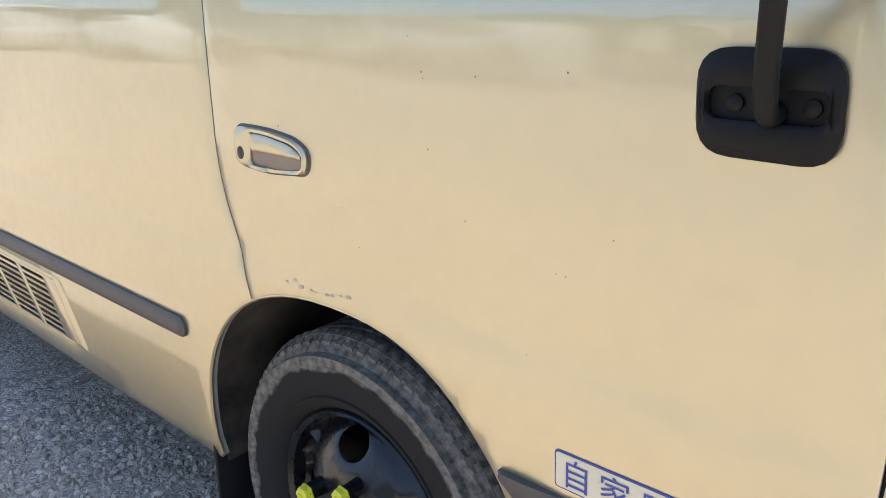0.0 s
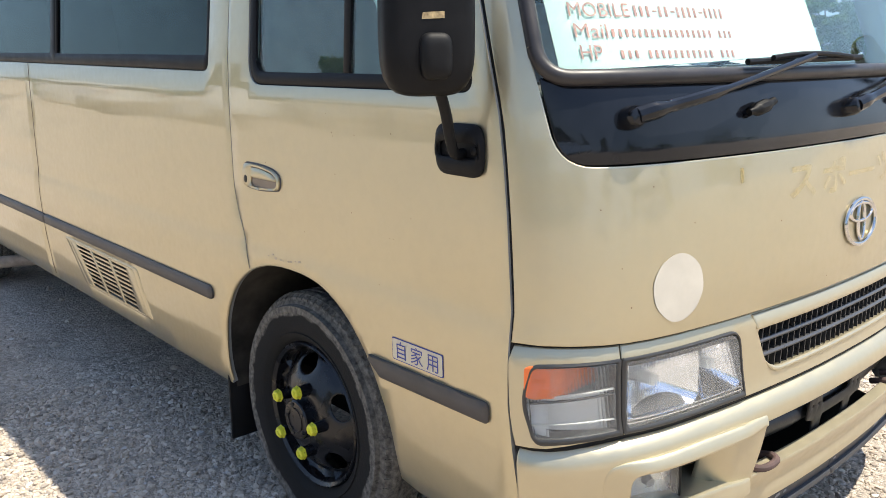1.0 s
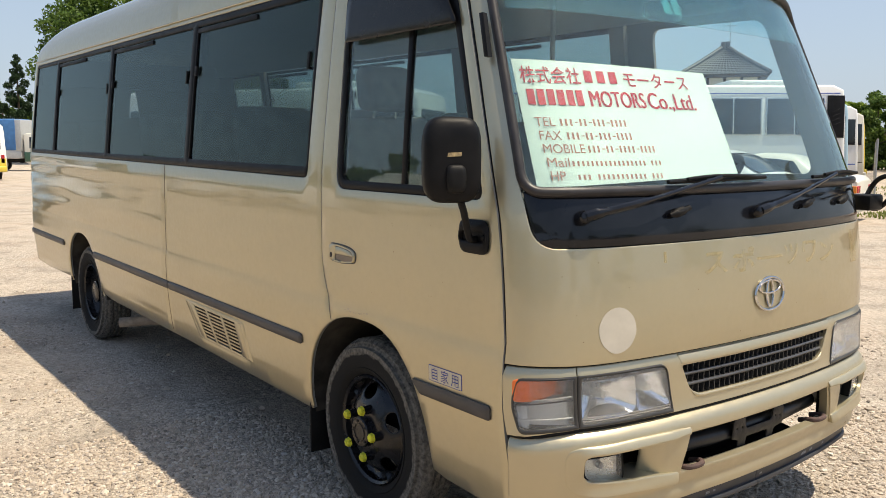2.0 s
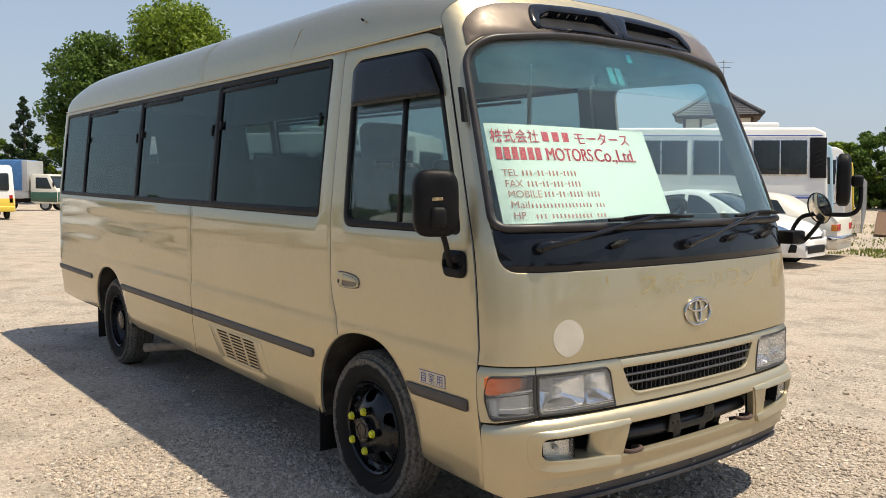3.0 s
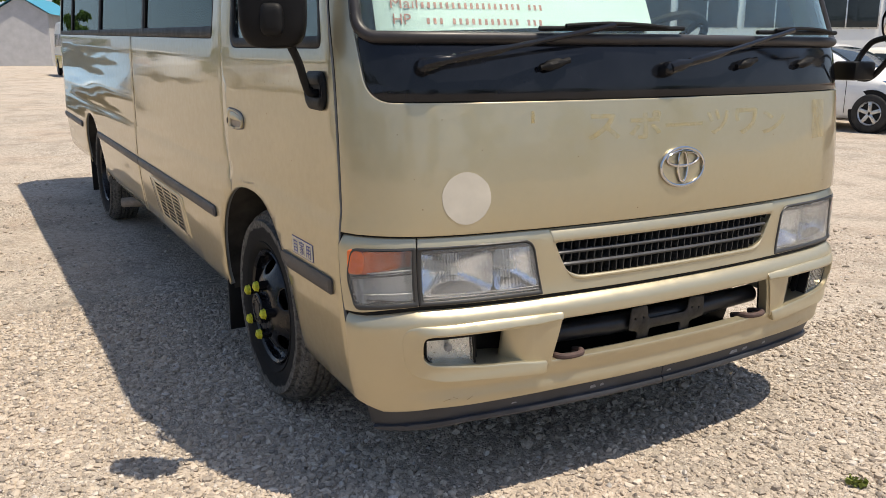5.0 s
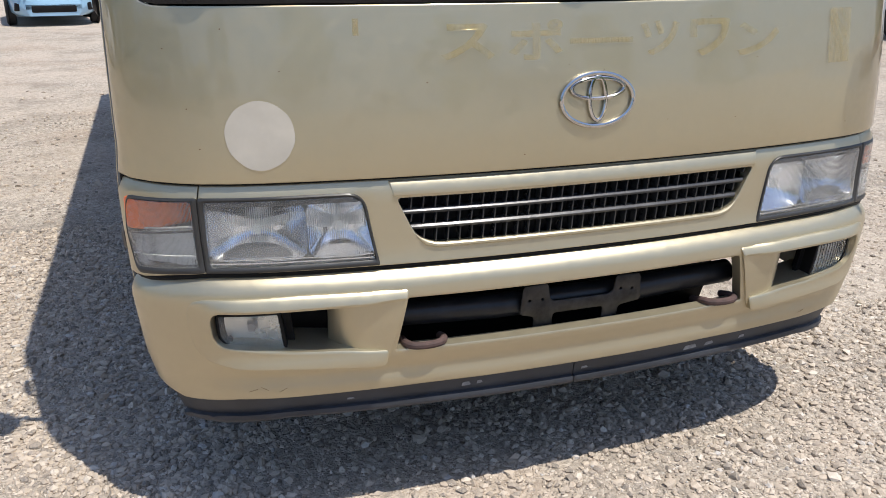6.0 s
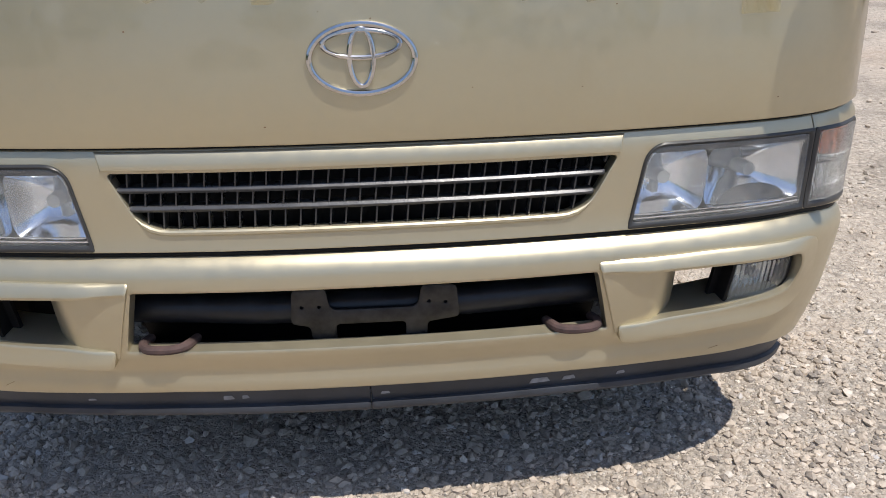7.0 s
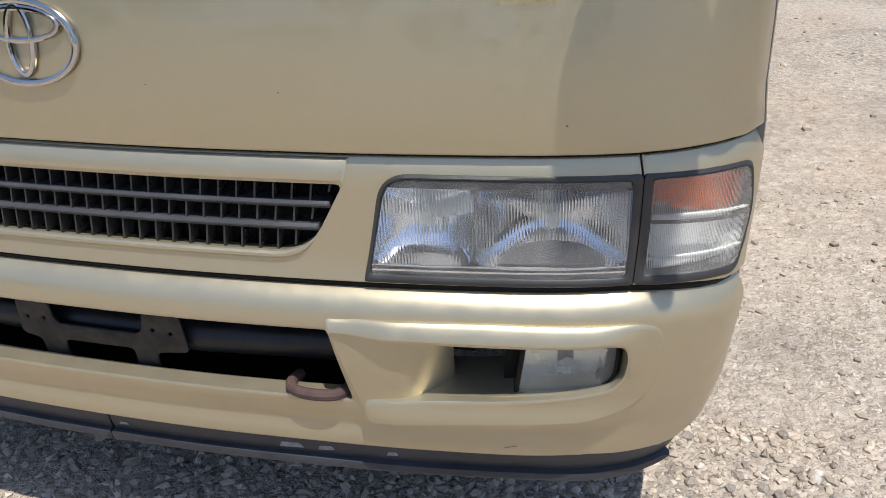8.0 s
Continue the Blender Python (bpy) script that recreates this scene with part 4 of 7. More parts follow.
UE = U_END - 0.0026
SCREEN = fillet([(-0.995, 1.195), (0.995, 1.195), (1.012, 1.36), (1.014, 1.40), (1.004, 2.06), (0.90, 2.135), (0.45, 2.185), (-0.45, 2.185), (-0.90, 2.135), (-1.004, 2.06), (-1.014, 1.40), (-1.012, 1.36)],
                [0.085, 0.085, 0.05, 0.02, 0.06, 0.06, 0.3, 0.3, 0.06, 0.06, 0.02, 0.05], 7)
INTAKE = [(-0.60, 2.203), (0.60, 2.203), (0.605, 2.25), (0.575, 2.308), (0.50, 2.322), (0.25, 2.336), (-0.25, 2.336), (-0.50, 2.322), (-0.575, 2.308), (-0.605, 2.25)]
MOUTH = [(0.045, 2.219), (0.568, 2.209), (0.535, 2.266), (0.46, 2.293), (0.10, 2.304)]
INTAKE_HOLES = [fillet(MOUTH, 0.012), fillet([(-a, b) for a, b in MOUTH][::-1], 0.012)]
top_line = [(max(-UE, min(UE, u)), z + 0.001) for _, u, z in (roof_edge(a) for a in np.linspace(math.pi / 2, -math.pi / 2, 41))]
hood = sheet("front_panel", [(-UE, 0.838), (UE, 0.838)] + top_line, front, GOLD, bus, [SCREEN] + INTAKE_HOLES, 0.02, 0.0, 0.06, 0.0025, "gold front panel with faded patches", back=INSIDE, fair=True)
sheet("cowl_band", fillet([(-0.991, 1.199), (0.991, 1.199), (1.006, 1.345), (1.006, 1.366), (-1.006, 1.366), (-1.006, 1.345)], [0.085, 0.085, 0.05, 0.005, 0.005, 0.05], 7), front, BLACK_GLOSS, bus, (), 0.01, -0.003, 0.07, 0.002, "gloss black band under the windscreen")
GLASS = fillet([(-0.990, 1.378), (0.990, 1.378), (0.988, 2.055), (0.88, 2.122), (0.45, 2.172), (-0.45, 2.172), (-0.88, 2.122), (-0.988, 2.055)], [0.045, 0.045, 0.06, 0.06, 0.3, 0.3, 0.06, 0.06], 7)
sheet("windscreen", GLASS, front, FRONT_GLASS, bus, (), 0.005, -0.004, 0.08, 0.0, "green tinted curved windscreen").visible_shadow = False
sheet("sun_band", fillet([(-0.955, 1.95), (0.955, 1.95), (0.958, 2.05), (0.87, 2.11), (0.45, 2.158), (-0.45, 2.158), (-0.87, 2.11), (-0.958, 2.05)], 0.01, 3), front, SUN_BAND, bus, (), 0.002, -0.014, 0.1, 0.0, "blue-green sun band along the glass's top").visible_shadow = False
seal_line = [front(a, b, 0.000) for a, b in divide(shrink(GLASS, -0.013), 0.04)]
v, f = tube(seal_line + [seal_line[0]], 0.0165, 14, False)
mesh("windscreen_seal", v, f, SEAL, bus, "dark rubber windscreen seal")
half_ = [(0.985, 2.10), (0.987, 2.185), (0.955, 2.226), (0.885, 2.272), (0.775, 2.302), (0.60, 2.324), (0.30, 2.343)]
sheet("upper_panel", fillet([(-0.90, 2.145), (-0.45, 2.196), (0.45, 2.196), (0.90, 2.145)] + half_ + [(-a, b) for a, b in half_[::-1]], 0.015, 3), front, GOLD_OLD_AND_SHADE, bus, INTAKE_HOLES, 0.01, 0.006, 0.06, 0.004, "sunburnt brown panel over the windscreen")
vent_f = sheet("roof_air_intake", fillet(INTAKE, 0.03), front, BLACK_GLOSS, bus, INTAKE_HOLES, 0.045, 0.016, 0.02, 0.006, "black moulded air intake with two mouths")
for s in (-1, 1):
    m_ = [(s * a, b) for a, b in MOUTH]
    sheet("intake_floor", fillet(shrink(m_ if s > 0 else m_[::-1], -0.014), 0.01), lambda a, b, n=0.0: front(a, b, n + 0.006 - 0.030 * (max(0.0, b - 2.209) / 0.09) ** 1.2), TRIM, vent_f, (), 0.002, 0.0, 0.03, 0.0, "sloping black floor of the intake")
v, f = tube([front(0.0, z, 0.0162) for z in (2.206, 2.25, 2.30, 2.334)], 0.0016, 6)
mesh("intake_seam", v, f, RUBBER_AND_SHADE, vent_f)
v, f = tube([(-1.917, -0.870, 2.3725), (-1.923, -0.886, 2.345), (-1.935, -0.904, 2.2885), (-1.952, -0.9065, 2.262), (-1.976, -0.912, 2.2305)], [0.0007, 0.0015, 0.0012, 0.0015, 0.0006], 6)
mesh("paint_crack", v, f, SCRATCH, bus, "pale crack in the roof paint")

# dark joints between the front's pieces
def low_edge(u):
    """How far the joint under the lamps dips towards the corners."""
    t = max(0.0, min(1.0, (abs(u) - 0.84) / 0.22))
    return 0.026 * t * t * (3 - 2 * t)


for z in (0.835, 0.640):
    v, f = tube([front(u, z - (low_edge(u) if z < 0.7 else 0.0), -0.022 if z > 0.7 else -0.014) for u in np.linspace(-UE, UE, 60)], 0.011, 8)
    mesh("panel_joint", v, f, RUBBER_AND_SHADE, bus, "black joint between the panels")

# headlamp panel with grille opening
def lamp_surf(u, z, n=0.0):
    """The front below the bonnet line, its upper edge turned back."""
    t = max(0.0, min(1.0, (z - 0.80) / 0.032))
    return front(u, z, n - 0.016 * t * t)


GR = [(-0.395, 0.682), (0.405, 0.682), (0.462, 0.792), (-0.445, 0.792)]
HL = [(0.490, 0.651), (0.857, 0.649), (0.855, 0.806), (0.517, 0.808)]
CL = [(0.872, 0.650), (1.00, 0.636), (1.050, 0.632), (1.066, 0.72), (1.046, 0.797), (0.871, 0.806)]
HLf, CLf = fillet(HL, [0.008, 0.008, 0.008, 0.040], 8), fillet(CL, [0.008, 0.03, 0.02, 0.03, 0.02, 0.008])
HLr = fillet([(0.488, 0.6435), (0.8628, 0.6420), (0.8628, 0.809), (0.515, 0.811)], [0.006, 0.006, 0.008, 0.042], 8)
CLr = fillet([(0.8642, 0.6425), (1.00, 0.628), (1.052, 0.622), (1.069, 0.72), (1.049, 0.800), (0.8642, 0.809)], [0.006, 0.03, 0.02, 0.03, 0.02, 0.008])
GRf = fillet(GR, [0.05, 0.05, 0.012, 0.012])
lamp_panel = sheet("lamp_panel", [(-0.862, 0.642), (0.862, 0.642), (0.862, 0.832), (-0.862, 0.832)], lamp_surf, GOLD_PLASTIC, bus, [GRf, HLf, mirrored(HLf)], 0.03, 0.004, 0.03, 0.0018, "gold headlamp and grille surround", fair=True)
for s in (1, -1):
    flip = (lambda p: p) if s > 0 else mirrored
    sheet("corner_panel", flip([(0.865, 0.6415), (0.95, 0.632), (1.03, 0.618), (UE, 0.6145), (UE, 0.832), (0.865, 0.832)]), lamp_surf, GOLD_PLASTIC, bus, [flip(CLf)], 0.03, 0.004, 0.03, 0.0018, "gold corner lamp surround", fair=True)
sheet("grille_header", [(-0.452, 0.797), (0.464, 0.797), (0.472, 0.829), (-0.462, 0.829)], lamp_surf, GOLD_PLASTIC, bus, (), 0.01, 0.008, 0.03, 0.002, "gold strip over the grille", fair=True)
ring_ = divide(GRf, 0.02)
sill = sorted([p for p in ring_ if p[1] < 0.725], key=lambda q: q[0])
v, f = tube([front(a, b - 0.003, 0.003) for a, b in sill], [0.001, 0.004] + [0.007] * (len(sill) - 4) + [0.004, 0.001], 10)
mesh("grille_sill", v, f, GOLD_PLASTIC, bus, "rolled gold sill under the grille")
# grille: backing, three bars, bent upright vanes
# a black sheet gives the depth behind the bars its shade by colour
sheet("grille_backing", [(-0.47, 0.672), (0.47, 0.672), (0.48, 0.805), (-0.48, 0.805)], front, RUBBER_AND_SHADE, bus, (), 0.004, -0.05, 0.1, 0.0, "black sheet for the shade behind the grille")
grille = sheet("grille", fillet([(-0.448, 0.788), (0.452, 0.788), (0.458, 0.797), (-0.455, 0.797)], 0.002), front, TRIM, bus, (), 0.04, -0.004, 0.08, 0.002, "dark grey grille with slim bars and vanes")
for z in (0.722, 0.758):
    h = 0.395 + (z - 0.682) * 0.52
    sheet("grille_bar", fillet(rect(-h - 0.002, z - 0.0055, h + 0.006, z + 0.0055), 0.003, 2), front, GRILLE_BAR, grille, (), 0.03, 0.0, 0.05, 0.004, "satin grey horizontal bar")
for k in range(33):
    u = -0.44 + 0.88 * k / 32
    zb = 0.684 if abs(u) < 0.38 else 0.684 + (abs(u) - 0.38) * 1.55
    for z0, z1 in ((zb, 0.717), (0.727, 0.753), (0.763, 0.79)):
        if z1 - max(z0, zb) < 0.012:
            continue
        z0 = max(z0, zb)
        sheet("grille_vane", [(u - 0.0020, z0), (u + 0.0008, z0), (u + 0.0042, z1), (u + 0.0014, z1)], front, VANE, grille, (), 0.026, -0.004, 0.2, 0.0)

# lamps
for s in (1, -1):
    flip = (lambda p: p) if s > 0 else mirrored
    inner = fillet(shrink(HL, 0.005), [0.01, 0.01, 0.01, 0.032], 8)
    lamp = sheet("headlamp", flip(HLr), front, LAMP_RIM, bus, [flip(inner)], 0.06, 0.008, 0.03, 0.003, "clear ribbed headlamp with grey rim")
    sheet("lens", flip(fillet(shrink(HL, 0.006), [0.01, 0.01, 0.01, 0.034], 8)), front, LAMP_GLASS, lamp, (), 0.004, 0.0075, 0.04, 0.002, "ribbed clear lens", fair=True).visible_shadow = False
    sheet("housing", flip(fillet(shrink(HL, 0.002), [0.01, 0.01, 0.01, 0.034], 8)), front, LAMP_GREY, lamp, (), 0.004, -0.090, 0.06, 0.0, "grey lamp housing")
    sheet("upper_band", flip([(0.512, 0.789), (0.849, 0.788), (0.849, 0.800), (0.516, 0.802)]), front, LAMP_BAND, lamp, (), 0.004, 0.000, 0.06, 0.0, "dark band along the lens's top")
    for za, zb in ((0.6610, 0.6635), (0.6690, 0.6708)):
        sheet("rim_line", flip([(0.500, za), (0.850, za), (0.850, zb), (0.501, zb)]), front, CHROME, lamp, (), 0.004, 0.001, 0.06, 0.0)
    for cu, cz, ru, rz, deep in ((0.748, 0.729, 0.108, 0.065, 0.070), (0.568, 0.729, 0.072, 0.064, 0.055)):
        rows = []
        for i in range(11):
            q = i / 10
            rows.append([front(s * (cu + ru * q * math.copysign(abs(math.cos(a)) ** 0.34, math.cos(a))), cz + rz * q * math.copysign(abs(math.sin(a)) ** 0.34, math.sin(a)), -0.007 - deep * (1 - q * q)) for a in (2 * math.pi * k / 28 for k in range(29))])
        v, f = grid_mesh(rows)
        mesh("reflector_bowl", v, f if s > 0 else [q[::-1] for q in f], REFLECTOR, lamp, "silver reflector bowl")
        v, f = tube([front(s * cu, cz, -0.10), front(s * cu, cz, -0.035)], [0.017, 0.013], 14)
        mesh("bulb", v, f, LAMP_GREY, lamp)
    arch_ = [(0.750 + 0.076 * math.cos(a), 0.672 + 0.030 * math.sin(a)) for a in (math.pi * k / 16 for k in range(17))]
    sheet("bulb_shade", flip(arch_), lambda a, b, n=0.0: front(a, b, n - 0.012 - 0.5 * max(0.0, b - 0.673)), LAMP_BAND, lamp, (), 0.002, 0.0, 0.03, 0.0, "dark arched shade in the lamp")
    cl_in = shrink(CLf, 0.006)
    cl = sheet("corner_lamp", flip(CLr), front, LAMP_RIM, bus, [flip(cl_in)], 0.05, 0.008, 0.03, 0.003, "corner lamp with orange upper and clear lower lens")
    sheet("lens", flip(shrink(CLf, 0.004)), front, CORNER_GLASS, cl, (), 0.004, 0.009, 0.03, 0.003, "ribbed clear lens", fair=True).visible_shadow = False
    for za, zb, h in ((0.733, 0.712, 0.004), (0.744, 0.724, 0.003), (0.678, 0.665, 0.0025)):
        sheet("lens_bar", flip([(0.880, za), (1.050, zb), (1.050, zb + h), (0.880, za + h)]), front, WHITE_PLASTIC if h < 0.004 else LAMP_BAND, cl, (), 0.005, 0.003, 0.04, 0.0)
    sheet("housing", flip(shrink(CLf, 0.002)), front, WHITE_PLASTIC, cl, (), 0.003, -0.110, 0.05, 0.0, "silver reflector")
    sheet("lower_reflector", flip(fillet([(0.888, 0.652), (1.024, 0.650), (1.024, 0.716), (0.888, 0.733)], 0.012)), front, WHITE_PLASTIC, cl, (), 0.003, -0.026, 0.03, 0.0, "pale reflector behind the clear half")
    sheet("side_blank", flip([(1.020, 0.640), (1.050, 0.644), (1.056, 0.706), (1.020, 0.712)]), front, WHITE_PLASTIC, cl, (), 0.01, -0.008, 0.04, 0.002)
    cover = fillet([(0.868, 0.740), (1.010, 0.724), (1.010, 0.796), (0.868, 0.806)], 0.012)
    sheet("amber_cover", flip(cover), lambda a, b, n=0.0: Vector((n - 0.168 - 13.0 * max(0.0, abs(a) - 0.945) ** 2, a, b)), AMBER, cl, (), 0.004, 0.0, 0.02, 0.002, "orange inner bulb cover")

# bumper
def ease(a, b, x):
    t = max(0.0, min(1.0, (x - a) / (b - a)))
    return t * t * (3 - 2 * t)


def bumper_surf(u, z, n=0.0):
    """The bumper's skin: its upper edge rolls back, a hollow runs over the foot."""
    t = max(0.0, min(1.0, (z + low_edge(u) - 0.588) / 0.050))
    hollow = ease(0.432, 0.388, z) * (1 - ease(0.392, 0.350, z)) * ease(1.0, 0.78, abs(u))
    return front(u, z, n - 0.026 * t ** 2.2 - 0.011 * hollow)


def duct_surf(u, z, n=0.0):
    """The plate beside the fog lamp: flush at its inner end, then turning in."""
    return front(u, z, n + 0.020 - 0.004 * ease(0.44, 0.54, abs(u)) - 0.085 * max(0.0, min(1.0, (abs(u) - 0.54) / 0.10)) ** 2.0)


def ridge_surf(u, z, n=0.0):
    """The ridge round the fog lamp, which sinks into the skin towards the corner."""
    end = 0.011 * ease(0.54, 0.45, abs(u))
    inner = ease(0.92, 0.82, abs(u))
    roll = 0.013 * max(0.0, (z - 0.568) / 0.025) ** 1.5 + 0.011 * ease(0.420, 0.462, z) * ease(0.53, 0.49, z)
    return front(u, z, n - 0.0205 * ease(0.80, 0.93, abs(u)) - (end + roll) * inner)


BO = fillet([(-0.468, 0.440), (0.468, 0.440), (0.434, 0.568), (-0.434, 0.568)], 0.006)
FO = fillet([(0.490, 0.437), (0.60, 0.452), (0.845, 0.470), (0.870, 0.488), (0.870, 0.552), (0.85, 0.572), (0.455, 0.576)], 0.008)
bumper = sheet("bumper", [(-UE, 0.338), (-1.0, 0.312), (-0.85, 0.332), (-0.4, 0.341), (0.4, 0.341), (0.85, 0.334), (1.0, 0.312), (UE, 0.338), (UE, 0.610), (1.03, 0.614), (0.95, 0.6265), (0.84, 0.637), (0.5, 0.638), (-0.5, 0.638), (-0.84, 0.637), (-0.95, 0.6265), (-1.03, 0.614), (-UE, 0.610)], bumper_surf, GOLD_PLASTIC, bus,
               [BO, FO, mirrored(FO)], 0.035, 0.014, 0.016, 0.004, "gold bumper with scuffs and a wide opening", fair=True)
FOG = fillet([(0.716, 0.457), (0.846, 0.472), (0.862, 0.492), (0.860, 0.548), (0.722, 0.551)], [0.008, 0.02, 0.02, 0.01, 0.008])
RIDGE = [(0.486, 0.447), (0.494, 0.411), (0.70, 0.423), (0.83, 0.429), (0.885, 0.437), (0.916, 0.462), (0.925, 0.51), (0.922, 0.556), (0.907, 0.580), (0.875, 0.589), (0.67, 0.593), (0.432, 0.590),
         (0.439, 0.567), (0.60, 0.566), (0.838, 0.564), (0.859, 0.558), (0.867, 0.540), (0.868, 0.496), (0.852, 0.478), (0.785, 0.471), (0.69, 0.462), (0.59, 0.458)]
for s in (1, -1):
    flip = (lambda p: p) if s > 0 else mirrored
    sheet("fog_lamp_surround", flip(fillet(RIDGE, [0.009, 0.010, 0.03, 0.03, 0.03, 0.03, 0.03, 0.02, 0.02, 0.02, 0.03, 0.010, 0.007, 0.02, 0.02, 0.02, 0.01, 0.01, 0.015, 0.02, 0.02, 0.02], 4)), ridge_surf, GOLD_PLASTIC, bumper, (), 0.034, 0.037, 0.012, 0.0034, "raised gold ridge round the fog lamp", fair=True)
    sheet("air_duct", flip([(0.484, 0.428), (0.622, 0.446), (0.612, 0.582), (0.435, 0.582)]), duct_surf, GOLD_PLASTIC, bumper, (), 0.006, 0.0, 0.016, 0.002, "gold plate beside the fog lamp", fair=True)
    sheet("duct_floor", flip([(0.56, -0.085), (0.87, -0.085), (0.87, 0.012), (0.56, 0.012)]), lambda u, w, n=0.0: front(u, 0.452 + 0.026 * (abs(u) - 0.56) / 0.3 + n, w), GOLD_PLASTIC, bumper, (), 0.004, 0.0, 0.03, 0.0)
    sheet("duct_roof", flip([(0.56, -0.085), (0.87, -0.085), (0.87, 0.012), (0.56, 0.012)]), lambda u, w, n=0.0: front(u, 0.572 + n, w), RUBBER_AND_SHADE, bumper, (), 0.004, 0.0, 0.05, 0.0)
    fog = sheet("fog_lamp", flip(shrink(FOG, -0.003)), front, RUBBER_AND_SHADE, bumper, [flip(shrink(FOG, 0.004))], 0.06, 0.004, 0.03, 0.002, "clear fog lamp in a black rim")
    sheet("fog_lens", flip(shrink(FOG, 0.004)), front, FOG_GLASS, fog, (), 0.005, 0.003, 0.03, 0.002, "fluted clear lens", fair=True).visible_shadow = False
    sheet("fog_reflector", flip(shrink(FOG, 0.003)), lambda u, z, n=0.0: front(u, z, n - 0.036 + 1.9 * ((abs(u) - 0.79) ** 2 + (z - 0.508) ** 2)), FOG_SILVER, fog, (), 0.003, 0.0, 0.015, 0.0)
    v, f = tube([front(s * 0.79, 0.508, -0.05), front(s * 0.79, 0.508, -0.018)], [0.014, 0.010], 12)
    mesh("fog_bulb", v, f, LAMP_GREY, fog)
    sheet("fog_gap", flip(shrink(FO, -0.004)), front, RUBBER_AND_SHADE, bumper, [flip(shrink(FOG, 0.002)), flip([(0.52, 0.446), (0.697, 0.463), (0.702, 0.564), (0.50, 0.568)])], 0.01, -0.03, 0.04, 0.0, "black gap round the fog lamp")
    if s < 0:
        # black sheet in place of the duct's shaded depth
        sheet("duct_backing", flip([(0.56, 0.43), (0.73, 0.44), (0.73, 0.585), (0.56, 0.585)]), front, RUBBER_AND_SHADE, bumper, (), 0.004, -0.11, 0.05, 0.0, "black sheet for the shade beside the fog lamp")


def lip_surf(u, z, n=0.0):
    """The lip under the bumper."""
    return front(u, z, n)


for s in (1, -1):
    flip = (lambda p: p) if s > 0 else mirrored
    lip_ = sheet("bumper_lip", flip([(0.0012, 0.277), (0.4, 0.278), (0.75, 0.274), (0.93, 0.249), (1.03, 0.236), (1.062, 0.248), (1.064, 0.338), (1.0, 0.322), (0.85, 0.342), (0.4, 0.351), (0.0012, 0.351)]), lip_surf, LIP, bus, (), 0.02, 0.002, 0.025, 0.003, "faded dark grey plastic lip", fair=True)
    sheet("lip_edge", flip(fillet([(0.0012, 0.277), (0.4, 0.278), (0.75, 0.274), (0.93, 0.249), (1.03, 0.237), (1.05, 0.247), (1.0, 0.256), (0.9, 0.276), (0.75, 0.292), (0.4, 0.298), (0.0012, 0.297)], 0.004, 3)), lip_surf, LIP, lip_, (), 0.02, 0.016, 0.02, 0.005, "paler lower edge that juts out")
# what shows in the bumper's opening
v, f = tube([front(-0.49, 0.482, -0.085), front(-0.2, 0.482, -0.072), front(0.2, 0.482, -0.072), front(0.49, 0.478, -0.085)], 0.031, 18)
mesh("bumper_beam", v, f, TUBE, bus, "blue-black round bumper beam")
# black sheet: the shade behind the bumper is put into its colour
sheet("opening_backing", [(-0.52, 0.30), (0.52, 0.30), (0.52, 0.60), (-0.52, 0.60)], front, RUBBER_AND_SHADE, bus, [fillet(rect(0.20, 0.425, 0.43, 0.458), 0.008)], 0.01, -0.17, 0.1, 0.0, "black sheet for the shade behind the bumper")
# added black floor that hides sunlit gravel and keeps the opening dark
sheet("shade_tray", [(-0.52, -0.17), (0.52, -0.17), (0.52, -0.012), (-0.52, -0.012)], lambda u, w, n=0.0: front(u, 0.318 + n, w), RUBBER_AND_SHADE, bus, (), 0.006, 0.0, 0.06, 0.0, "added black sheet for the shade under the bumper")
sheet("cross_member", rect(-0.47, 0.512, 0.47, 0.60), front, CHASSIS, bus, [fillet(rect(u, 0.535, u + 0.10, 0.572), 0.016) for u in (-0.43, -0.26, -0.05, 0.08, 0.22, 0.34)], 0.01, -0.115, 0.06, 0.0, "dark steel cross member with oval holes")
sheet("radiator_support", fillet([(-0.06, 0.405), (0.33, 0.405), (0.30, 0.440), (0.22, 0.458), (-0.06, 0.455)], 0.008), front, BARE, bus, (), 0.008, -0.125, 0.06, 0.002, "dusty grey support behind the beam")
sheet("plate_bracket", fillet([(-0.150, 0.470), (-0.112, 0.462), (-0.110, 0.404), (-0.060, 0.404), (-0.062, 0.466), (0.076, 0.466), (0.074, 0.404), (0.116, 0.404), (0.118, 0.462), (0.180, 0.470), (0.172, 0.545), (0.106, 0.548), (0.100, 0.508), (0.090, 0.499), (-0.062, 0.499), (-0.072, 0.508), (-0.078, 0.550), (-0.143, 0.547)], 0.010, 3),
            front, BRACKET, bus, [oval(-0.126, 0.508, 0.004, 0.004, 10), oval(-0.092, 0.508, 0.004, 0.004, 10), oval(0.120, 0.510, 0.004, 0.004, 10), oval(0.152, 0.506, 0.004, 0.004, 10)], 0.006, -0.028, 0.03, 0.002, "worn steel number plate bracket without plate")
